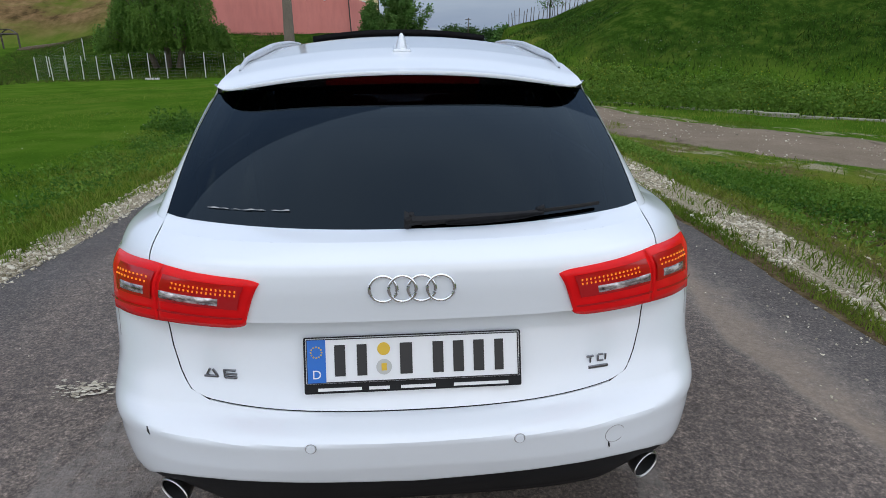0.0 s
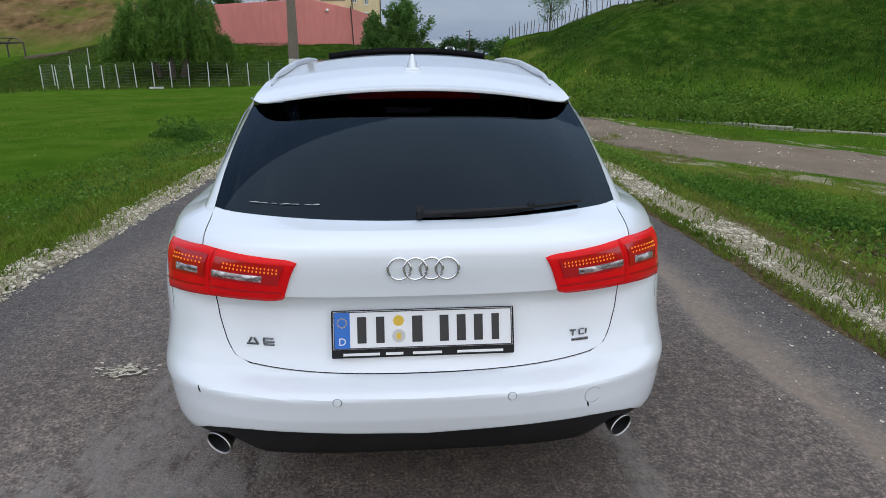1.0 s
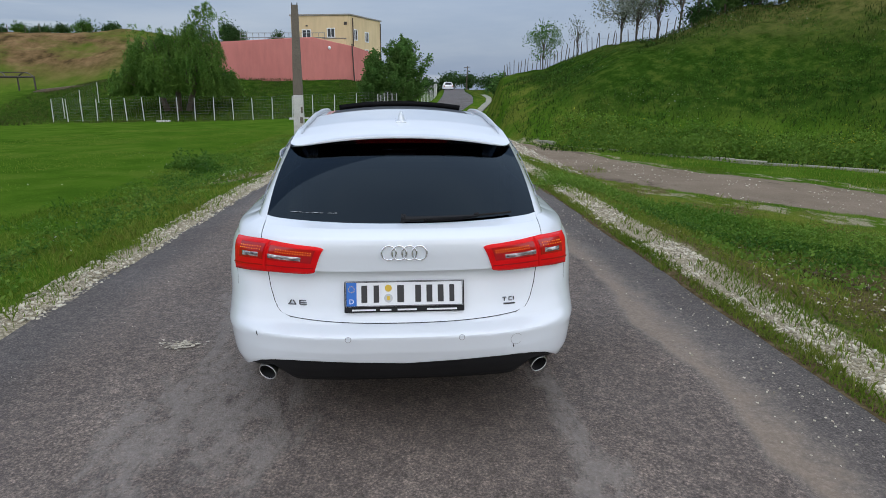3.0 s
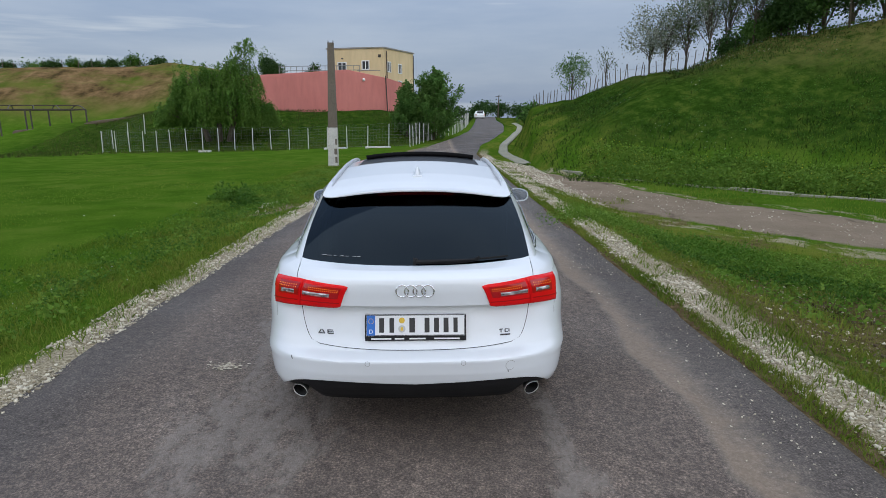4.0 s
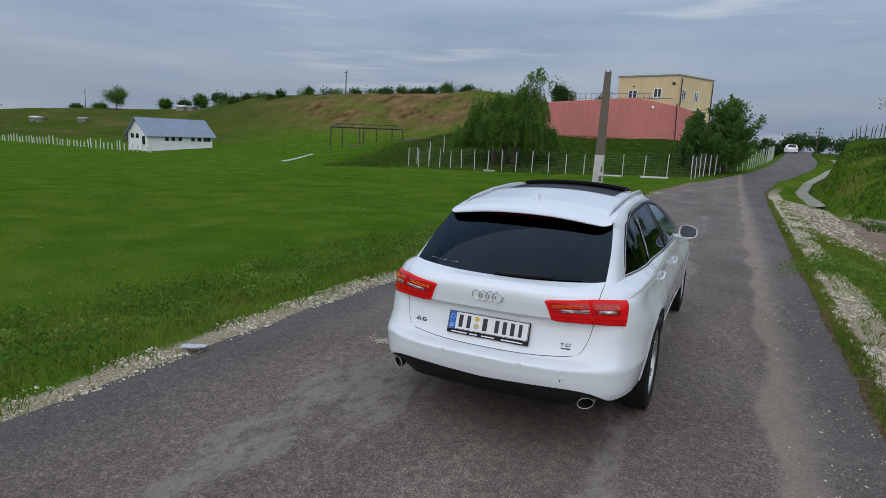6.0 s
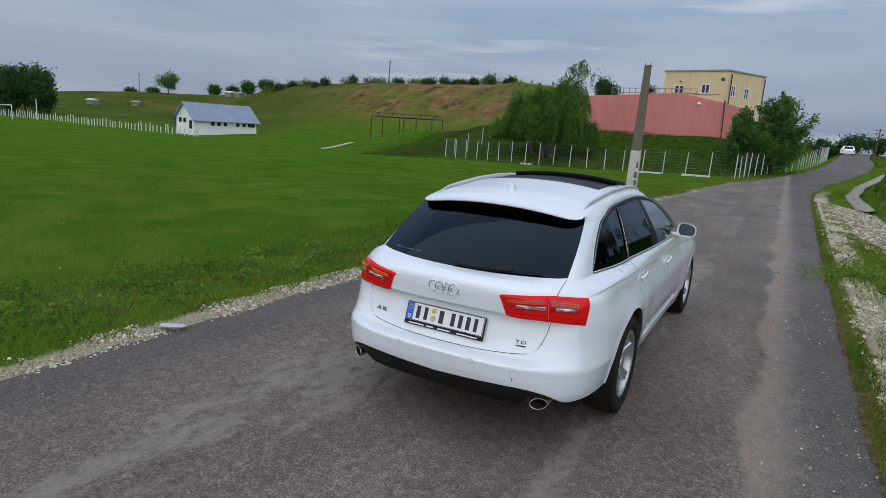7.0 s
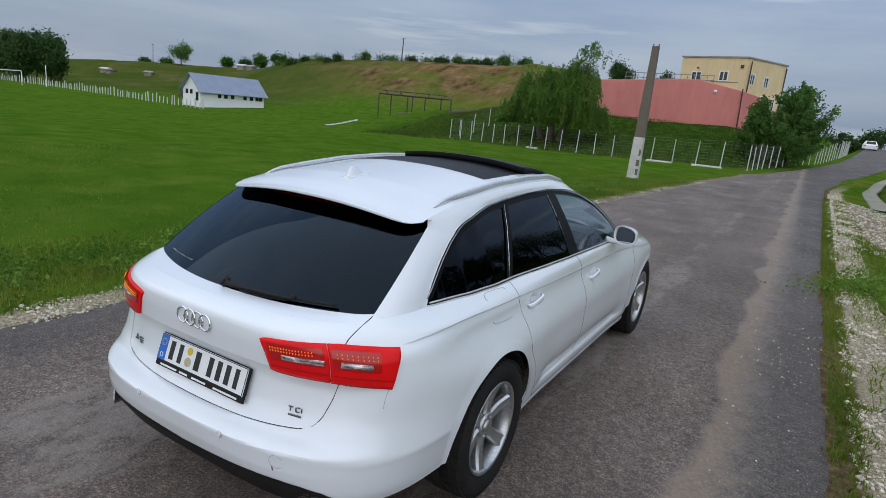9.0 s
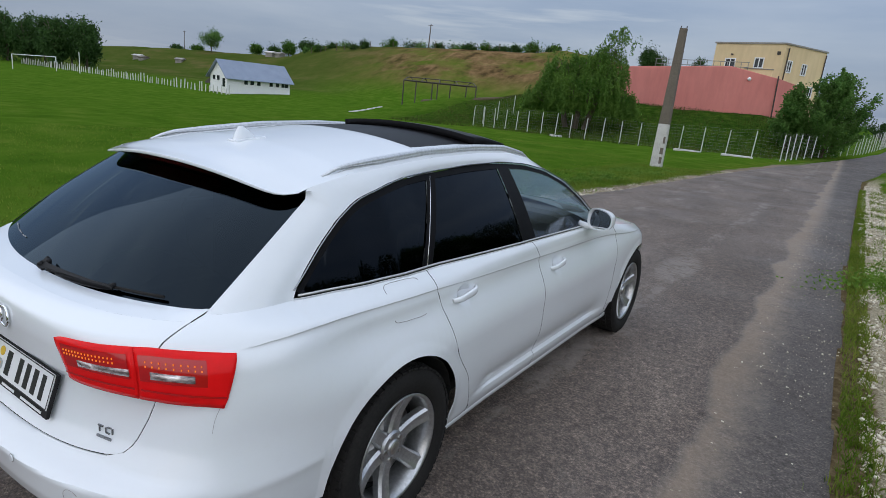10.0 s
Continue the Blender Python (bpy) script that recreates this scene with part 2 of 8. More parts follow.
    col = mix_node(m, calc("MULTIPLY", rng(calc("MULTIPLY_ADD", nz, 0.9, dl), 0.50, 0.30), calc("MULTIPLY", rng(yy, 9.0, 12.0), rng(yy, 46.0, 38.0))), col, dirt)
    col = mix_node(m, calc("MULTIPLY", rng(calc("MULTIPLY_ADD", nz, 0.5, dl), 0.32, 0.22), rng(calc("MULTIPLY_ADD", nz, 6.0, yy), 13.0, 9.5)), col, stone)
    l.new(col, b.inputs["Base Color"])
    l.new(bump_node(m, noise_node(m, 18, 5, 0.7), 0.8, 0.06), b.inputs["Normal"])
    return m


def asphalt_material():
    m = material("old_asphalt", (0.06, 0.057, 0.055), 0.85)
    n, l, b = nodes_of(m)
    tc = n.new("ShaderNodeTexCoord")
    sep = n.new("ShaderNodeSeparateXYZ")
    l.new(tc.outputs["Object"], sep.inputs[0])
    def rng(src, a, b2):
        r = n.new("ShaderNodeMapRange")
        r.interpolation_type = "SMOOTHSTEP"
        r.inputs["From Min"].default_value, r.inputs["From Max"].default_value = a, b2
        l.new(src, r.inputs[0])
        return r.outputs[0]
    def calc(op, a, c, d=None):
        q = n.new("ShaderNodeMath")
        q.operation = op
        for k, v in enumerate((a, c, d)):
            if v is None:
                continue
            if isinstance(v, (int, float)):
                q.inputs[k].default_value = v
            else:
                l.new(v, q.inputs[k])
        return q.outputs[0]
    x = sep.outputs[0]
    base = ramp_node(m, noise_node(m, 0.5, 5, 0.6, stretch=(1.6, 0.45, 1)), [(0.3, (0.092, 0.073, 0.060)), (0.5, (0.134, 0.106, 0.088)), (0.70, (0.190, 0.154, 0.128))])
    # fresher, darker margins
    off = calc("ABSOLUTE", calc("ADD", x, 0.12), 0.0)
    wob_n = noise_node(m, 0.9, 5, 0.6)
    margin = rng(calc("MULTIPLY_ADD", wob_n, 0.5, off), 2.00, 2.42)
    col = mix_node(m, mix_node(m, 1.0, margin, 0.7, "MULTIPLY"), base, (0.070, 0.062, 0.058))
    # pale film of dried mud in the two wheel tracks and in loose patches
    dust = noise_node(m, 1.1, 8, 0.72, stretch=(1.6, 0.7, 1), distort=0.25)
    left = rng(calc("ABSOLUTE", calc("ADD", x, 0.95), 0.0), 0.62, 0.10)
    right = rng(calc("ABSOLUTE", calc("ADD", calc("MULTIPLY_ADD", wob_n, 0.22, x), -0.86), 0.0), 0.17, 0.03)
    south = rng(sep.outputs[1], 3.0, 0.2)
    tracks = calc("ADD", calc("MULTIPLY", left, calc("MULTIPLY_ADD", south, 0.12, 0.06)), calc("MULTIPLY", right, 0.14))
    film = calc("MULTIPLY", rng(calc("ADD", dust, tracks), 0.585, 0.68), rng(noise_node(m, 5, 6, 0.7, stretch=(1.5, 0.8, 1)), 0.36, 0.54))
    # a band of washed sand, sharp towards the car, gritty towards the edge
    wav = noise_node(m, 0.55, 4, 0.55)
    pos = calc("MULTIPLY_ADD", wav, 0.70, x)
    band = calc("MULTIPLY", rng(pos, 1.94, 2.02), rng(calc("MULTIPLY_ADD", noise_node(m, 6, 5, 0.7), 0.5, x), 2.34, 1.94))
    # an old spill ahead of the car
    spill = calc("ADD", calc("POWER", calc("ABSOLUTE", calc("MULTIPLY_ADD", x, 3.4, -2.5), 0.0), 2.0), calc("POWER", calc("ABSOLUTE", calc("MULTIPLY_ADD", sep.outputs[1], 1.0, -6.5), 0.0), 2.0))
    spill = calc("MULTIPLY", rng(spill, 0.7, 0.2), rng(noise_node(m, 9, 5, 0.7, stretch=(0.6, 2.0, 1)), 0.42, 0.52))
    cover = calc("MAXIMUM", calc("MAXIMUM", calc("MULTIPLY", film, 0.68), calc("MULTIPLY", spill, 0.7)), calc("MULTIPLY", band, 0.74))
    agg = noise_node(m, 75, 3, 0.75)
    agg2 = ramp_node(m, agg, [(0.38, (0.50, 0.49, 0.48)), (0.50, (0.93, 0.93, 0.93)), (0.58, (1.28, 1.26, 1.24)), (0.66, (2.1, 2.05, 2.0))])
    col = mix_node(m, 1.0, col, agg2, "MULTIPLY")
    col = mix_node(m, 1.0, col, ramp_node(m, noise_node(m, 17, 6, 0.78), [(0.34, (0.62, 0.62, 0.62)), (0.5, (1, 1, 1)), (0.66, (1.5, 1.48, 1.45))]), "MULTIPLY")
    grey = ramp_node(m, noise_node(m, 30, 4, 0.7), [(0.3, (0.185, 0.160, 0.138)), (0.7, (0.285, 0.250, 0.218))])
    tan = ramp_node(m, noise_node(m, 30, 4, 0.7), [(0.3, (0.205, 0.156, 0.114)), (0.7, (0.315, 0.247, 0.183))])
    silt = mix_node(m, band, grey, tan)
    col = mix_node(m, cover, col, silt)
    l.new(col, b.inputs["Base Color"])
    l.new(bump_node(m, agg, 0.9, 0.012), b.inputs["Normal"])
    l.new(ramp_node(m, noise_node(m, 0.8, 3), [(0.3, (0.62, 0.62, 0.62)), (0.7, (0.92, 0.92, 0.92))]), b.inputs["Roughness"])
    return m


M = {
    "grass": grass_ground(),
    "asphalt": asphalt_material(),
    "concrete": mottled("weathered_concrete", (0.20, 0.19, 0.165), (0.33, 0.31, 0.28), 1.2, 30, 0.9, 0.4, 0.01),
    "pole_old": mottled("brown_grey_pole_concrete", (0.105, 0.085, 0.066), (0.175, 0.148, 0.120), 1.0, 25, 0.92, 0.4, 0.01),
    "whitewash": mottled("chipped_whitewash", (0.42, 0.40, 0.38), (0.62, 0.61, 0.58), 3.0, 25, 0.9, 0.3, 0.006),
    "blade": leaf_material("grass_blades", (0.070, 0.150, 0.010), (0.135, 0.225, 0.018), (0.27, 0.31, 0.055)),
    "weed": leaf_material("weed_leaves", (0.026, 0.090, 0.010), (0.048, 0.13, 0.016), (0.11, 0.20, 0.03)),
    "herb": leaf_material("broad_verge_leaves", (0.055, 0.145, 0.014), (0.105, 0.220, 0.024), (0.21, 0.31, 0.05)),
    "willow": leaf_material("willow_leaves", (0.042, 0.118, 0.018), (0.088, 0.188, 0.028), (0.17, 0.28, 0.055)),
    "poplar": leaf_material("poplar_leaves", (0.050, 0.130, 0.024), (0.086, 0.190, 0.038), (0.145, 0.25, 0.065)),
    "dark_leaf": leaf_material("hedge_leaves", (0.022, 0.056, 0.014), (0.038, 0.088, 0.022), (0.070, 0.135, 0.036)),
    "young_leaf": leaf_material("young_leaves", (0.06, 0.10, 0.03), (0.09, 0.14, 0.05), (0.16, 0.20, 0.10)),
    "blossom": leaf_material("pale_blossom", (0.070, 0.110, 0.045), (0.22, 0.25, 0.17), (0.56, 0.57, 0.52)),
    "bark": mottled("bark", (0.07, 0.055, 0.04), (0.13, 0.105, 0.08), 3, 30, 0.95, 0.6, 0.02),
    "render_pink": plaster("pink_render", (0.58, 0.205, 0.180), (0.63, 0.235, 0.205)),
    "render_yellow": plaster("yellow_render", (0.68, 0.53, 0.31), (0.73, 0.58, 0.35)),
    "white_wall": mottled("white_plaster", (0.76, 0.77, 0.79), (0.82, 0.83, 0.84), 0.8, 12, 0.9, 0.2, 0.01),
    "tin_roof": mottled("blue_grey_tin", (0.20, 0.24, 0.32), (0.27, 0.32, 0.41), 0.8, 10, 0.5, 0.1, 0.005, metal=0.3),
    "dark_metal": mottled("rusty_dark_steel", (0.035, 0.03, 0.027), (0.07, 0.055, 0.045), 3, 30, 0.7, 0.2, 0.004),
    "post_paint": mottled("pale_fence_paint", (0.46, 0.47, 0.44), (0.58, 0.59, 0.56), 2, 20, 0.8, 0.2, 0.005),
    "dark_glass": material("dark_window_glass", (0.02, 0.025, 0.03), 0.08),
    "yellow_flower": leaf_material("yellow_petals", (0.45, 0.38, 0.02), (0.55, 0.48, 0.03), (0.6, 0.55, 0.06)),
    "white_flower": leaf_material("white_petals", (0.5, 0.5, 0.45), (0.6, 0.6, 0.55), (0.65, 0.65, 0.6)),
    "litter": material("white_plastic", (0.42, 0.46, 0.50), 0.4),
    "wire": material("galvanised_wire", (0.22, 0.23, 0.22), 0.5, 0.6),
}

# ---- helpers for building ----
def mesh_ob(name, verts, faces, mat, parent=None, smooth=False):
    me = bpy.data.meshes.new(name)
    me.from_pydata([tuple(v) for v in verts], [], [tuple(f) for f in faces])
    me.update()
    if mat is not None:
        me.materials.append(mat)
    if smooth:
        me.polygons.foreach_set("use_smooth", [True] * len(me.polygons))
    ob = new(name, me)
    ob.parent = parent
    return ob


def part(name, bm, mat, parent=None, label="", smooth=False):
    me = bpy.data.meshes.new(name)
    bm.to_mesh(me)
    bm.free()
    if mat is not None:
        me.materials.append(mat)
    if smooth:
        me.polygons.foreach_set("use_smooth", [True] * len(me.polygons))
    ob = new(name, me)
    ob.parent = parent
    if label:
        ob["label"] = label
    return ob


def empty(name, at=(0, 0, 0), **tags):
    ob = new(name)
    ob.location = at
    return tagged(ob, **tags)


def box_bm(size, at=(0, 0, 0), bevel=0.0, rot=None, bm=None):
    bm = bm or bmesh.new()
    r = bmesh.ops.create_cube(bm, size=1.0)
    vs = r["verts"]
    bmesh.ops.scale(bm, vec=size, verts=vs)
    if bevel:
        es = list({e for v in vs for e in v.link_edges})
        g = bmesh.ops.bevel(bm, geom=es, offset=bevel, segments=2, affect="EDGES", profile=0.5)
        vs = list({v for f in g["faces"] for v in f.verts} | {v for v in vs if v.is_valid})
    if rot is not None:
        bmesh.ops.rotate(bm, cent=(0, 0, 0), matrix=rot, verts=vs)
    bmesh.ops.translate(bm, vec=at, verts=vs)
    return bm


def tube(points, radii, sides=8, cap=True):
    """A tapered tube along points: vertices and faces."""
    pts = [Vector(p) for p in points]
    vs, fs = [], []
    up = Vector((0, 0, 1))
    for i, p in enumerate(pts):
        d = (pts[min(i + 1, len(pts) - 1)] - pts[max(i - 1, 0)]).normalized()
        a = d.cross(up if abs(d.z) < 0.95 else Vector((1, 0, 0))).normalized()
        b = d.cross(a)
        r = radii[i] if isinstance(radii, (list, tuple)) else radii
        for k in range(sides):
            t = 2 * math.pi * k / sides
            vs.append(p + a * (r * math.cos(t)) + b * (r * math.sin(t)))
    for i in range(len(pts) - 1):
        for k in range(sides):
            j = (k + 1) % sides
            fs.append((i * sides + k, (i + 1) * sides + k, (i + 1) * sides + j, i * sides + j))
    if cap:
        fs.append(tuple(range(sides)))
        fs.append(tuple(reversed(range((len(pts) - 1) * sides, len(pts) * sides))))
    return vs, fs


def merge(pieces):
    vs, fs = [], []
    for v, f in pieces:
        o = len(vs)
        vs += v
        fs += [tuple(i + o for i in q) for q in f]
    return vs, fs


def sstep(a, b, x):
    t = np.clip((np.asarray(x, float) - a) / (b - a), 0, 1)
    return t * t * (3 - 2 * t)


def wob(x, y, s, seed=0.0):
    return noise.noise(Vector((x * s + seed, y * s - seed, seed)))


# ---- the lie of the land ----
ROAD_Z = ([-60, 8, 15, 24, 35, 42, 50, 57, 80, 110, 150], [0, 0, -0.1, -0.2, -0.38, -0.40, -0.05, 0.3, 1.0, 1.65, 2.0])
EDGE_L = ([-60, 2, 4, 12, 23, 38, 44, 48, 54, 60, 73, 86, 150], [-2.60, -2.58, -2.48, -2.15, -1.75, -0.95, 0.2, 1.3, 2.9, 4.1, 5.5, 6.7, 12])
EDGE_R = ([-60, 4, 9, 23, 33, 44, 48, 59, 71, 78, 98, 150], [2.30, 2.335, 2.36, 2.6, 2.85, 4.0, 5.1, 7.6, 9.1, 9.8, 11.1, 16.5])


def road_z(y):
    return np.interp(y, *ROAD_Z)


def edge_l(y):
    return np.interp(y, *EDGE_L)


def edge_r(y):
    return np.interp(y, *EDGE_R)


# crest of the mound, by bearing in degrees: height, and distance from the bearing's centre
CREST_Z = ([5, 7.5, 9.7, 11.9, 14, 15, 16.8, 19.2, 21.4, 23.5, 25.6, 27.6, 29.5, 31.4, 33.5, 45, 150], [1.6, 2.25, 2.6, 2.8, 3.35, 3.55, 3.85, 4.05, 4.2, 4.65, 5.2, 5.45, 5.55, 5.75, 6.0, 7.0, 7.0])
CREST_R = ([5, 7.5, 9.7, 11.9, 14, 19, 25, 45, 150], [46, 44, 42, 40, 38, 34.5, 33.3, 33, 33])


def foot_dist(x, y):
    """How far a place lies inside the foot of the mound."""
    u = x - (edge_r(y) + 2.4 + 2.0 * sstep(40, 70, y))
    v = (y - (19.8 - 0.62 * (x - 7))) * 0.9
    k = 1.6
    h = np.clip(0.5 + 0.5 * (v - u) / k, 0, 1)
    return np.maximum(v * (1 - h) + u * h - k * h * (1 - h), 0)


def crest_at(th, back=0.0):
    """Plan place on the crest at a bearing."""
    r = float(np.interp(th, *CREST_R)) + back
    return 1.0 + r * math.sin(radians(th)), -2.5 + r * math.cos(radians(th))


def land(x, y):
    """Height of the ground at arrays x, y."""
    x, y = np.asarray(x, float), np.asarray(y, float)
    rz, el, er = road_z(y), edge_l(y), edge_r(y)
    # left: verge, then the playing field, a little lower than the road
    dl = el - x
    field = -0.32 - 1.15 * sstep(8, 64, -x) - 0.45 * sstep(64, 170, -x)
    # the bank behind the fence rises to the terrace of the pink wall
    bank = 2.55 * sstep(44.5, 57.5, y) * sstep(-34, -20, x) * (1 - sstep(-7, -0.5, x - el))
    field = field + bank
    # the eroded hill behind the field
    front = 74 + 0.22 * np.minimum(np.abs(x + 60), 45) + 0.05 * np.maximum(np.abs(x + 60) - 45, 0) - 6 * sstep(-45, -30, x)
    hill = (6.5 + 3.3 * sstep(-118, -104, x)) * sstep(0, 24, y - front) ** 1.15
    hill = hill * sstep(-300, -160, x) ** 0.3
    field = field + hill * (1 - sstep(-44, -26, x)) + 1.9 * sstep(46, 62, y) * sstep(-48, -36, x) * (1 - sstep(-30, -20, x))
    left = rz + (field - rz * (1 - sstep(2, 14, dl))) * sstep(0.35, 2.6, dl) - rz * sstep(2, 14, dl) * 0.0
    left = np.where(dl > 0.35, left, rz)
    # right: falls to the dirt track, then the grass mound
    dr = x - er
    low = -0.48 - 0.1 * sstep(6, 14, x)
    lowz = np.where(y > 22, np.maximum(low, rz - 0.3), low)
    lowz = low + (rz - 0.25 - low) * sstep(16, 30, y)
    base = rz + (lowz - rz) * sstep(0.45, 2.4, dr)
    # the mound climbs from its foot to a crest and falls away behind it
    th = np.degrees(np.arctan2(x - 1.0, y + 2.5))
    zc, rc = np.interp(th, *CREST_Z), np.interp(th, *CREST_R)
    dc = np.maximum(foot_dist(1.0 + rc * np.sin(np.radians(th)), -2.5 + rc * np.cos(np.radians(th))), 1.2)
    t = np.clip(foot_dist(x, y) / dc, 0, 1)
    r = np.hypot(x - 1.0, y + 2.5)
    prof = t * (0.82 + 0.36 * t - 0.18 * t * t) * np.clip(1 - 0.055 * np.maximum(r - rc - 0.8, 0), 0, 1)
    right = base + np.maximum(zc - base, 0) * prof * sstep(4.0, 7.5, th) * (1 - sstep(120, 150, th))
    z = np.where(x < (el + er) / 2, left, right)
    z = np.where((x > el - 0.35) & (x < er + 0.4), rz, z)
    return z


def ground_z(x, y):
    return float(land(np.array([x]), np.array([y]))[0])


def axis(pieces):
    out = []
    for a, b, s in pieces:
        out += list(np.arange(a, b, s))
    return np.array(out + [pieces[-1][1]])


def build_ground():
    xs = axis([(-2500, -600, 200), (-600, -200, 40), (-200, -60, 3), (-60, -16, 1.0), (-16, -6, 0.35), (-6, 9, 0.16), (9, 30, 0.5), (30, 60, 2), (60, 200, 20), (200, 600, 100), (600, 2500, 300)])
    ys = axis([(-2500, -600, 300), (-600, -60, 60), (-60, -8, 4), (-8, 20, 0.2), (20, 50, 0.5), (50, 140, 1.5), (140, 240, 12), (240, 600, 60), (600, 3500, 400)])
    X, Y = np.meshgrid(xs, ys)
    Z = land(X, Y)
    el, er = edge_l(Y), edge_r(Y)
    # bed of the asphalt lies a little lower
    inside = (X > el + 0.05) & (X < er - 0.05)
    Z = np.where(inside, Z - 0.06, Z)
    rough = np.array([[noise.noise(Vector((x * 0.9, y * 0.9, 0.3))) * 0.05 + noise.noise(Vector((x * 0.23, y * 0.23, 4.0))) * 0.10 for x in xs] for y in ys])
    away = np.clip(np.minimum(np.abs(X - el), np.abs(X - er)) - 0.5, 0, 2.5) / 2.5
    Z = Z + np.where(inside, 0, rough * away) + np.where(Z > 2.0, rough * 2.0, 0)
    nx, ny = len(xs), len(ys)
    vs = np.stack([X.ravel(), Y.ravel(), Z.ravel()], 1)
    i = np.arange((ny - 1) * (nx - 1))
    a = (i // (nx - 1)) * nx + i % (nx - 1)
    fs = np.stack([a, a + 1, a + nx + 1, a + nx], 1)
    me = bpy.data.meshes.new("ground")
    me.from_pydata(vs.tolist(), [], fs.tolist())
    me.polygons.foreach_set("use_smooth", [True] * len(me.polygons))
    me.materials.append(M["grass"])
    inside_track = np.where((X > er + 0.3) & (X > 2.4), into_track(X, Y), -5.0)
    for name, vals in (("from_left", np.where(X < (el + er) / 2, el - X, 50.0)), ("from_right", np.where(X > (el + er) / 2, X - er, 50.0)), ("in_track", inside_track)):
        at = me.attributes.new(name, "FLOAT", "POINT")
        at.data.foreach_set("value", vals.ravel().astype(np.float32))
    ob = new("ground", me)
    return tagged(ob, "uneven grassy ground with meadow, bank and mound", "ground", kind="structure")


def into_track(x, y):
    """How far a place lies inside the dirt track, which leaves the road and bends away along the foot of the mound."""
    near = np.interp(x, [2.6, 3.4, 5.05, 6.45, 7.93, 10.5, 20, 40], [17.5, 14.0, 11.0, 8.9, 7.0, 3.7, -9, -36])
    far = np.interp(x, [2.6, 5.0, 6.14, 7.2, 8.25, 10.43, 13, 20, 40], [27, 21.5, 18.2, 14.6, 12.4, 9.95, 6.8, -2.5, -29])
    return np.minimum(y - near, far - y) * 0.62


def on_track(x, y, n):
    return (x > edge_r(y) + 0.5) & (into_track(x, y) > -0.25 * n) & (x > 2.4)


ground = build_ground()


def build_road():
    ys = axis([(-60, -8, 2), (-8, 30, 0.22), (30, 150, 1.0)])
    us = np.linspace(0, 1, 25)
    vs, fs = [], []
    for j, y in enumerate(ys):
        el = edge_l(y) + 0.03 * wob(0, y, 1.3, 3) + 0.02 * wob(0, y, 5.0, 5)
        er = edge_r(y) + 0.02 * wob(9, y, 1.3, 7) + 0.015 * wob(9, y, 5.0, 8)
        for u in us:
            x = el + (er - el) * u
            crown = 0.012 * (1 - (2 * u - 1) ** 2)
            vs.append((x, y, road_z(y) + crown + 0.006 * wob(x, y, 0.8, 2)))
    n = len(us)
    for j in range(len(ys) - 1):
        for i in range(n - 1):
            a = j * n + i
            fs.append((a, a + 1, a + n + 1, a + n))
    base = len(vs)
    # broken edges reach down to the ground
    for side in (0, n - 1):
        o = len(vs)
        for j, y in enumerate(ys):
            x, yy, z = vs[j * n + side]
            vs.append((x + (-0.04 if side == 0 else 0.04), yy, z - 0.10))
        for j in range(len(ys) - 1):
            q = (j * n + side, (j + 1) * n + side, o + j + 1, o + j)
            fs.append(q if side == 0 else tuple(reversed(q)))
    ob = mesh_ob("road", vs, fs, M["asphalt"], smooth=True)
    return tagged(ob, "narrow worn grey asphalt road with dusty streaks", "road", kind="structure")


road = build_road()

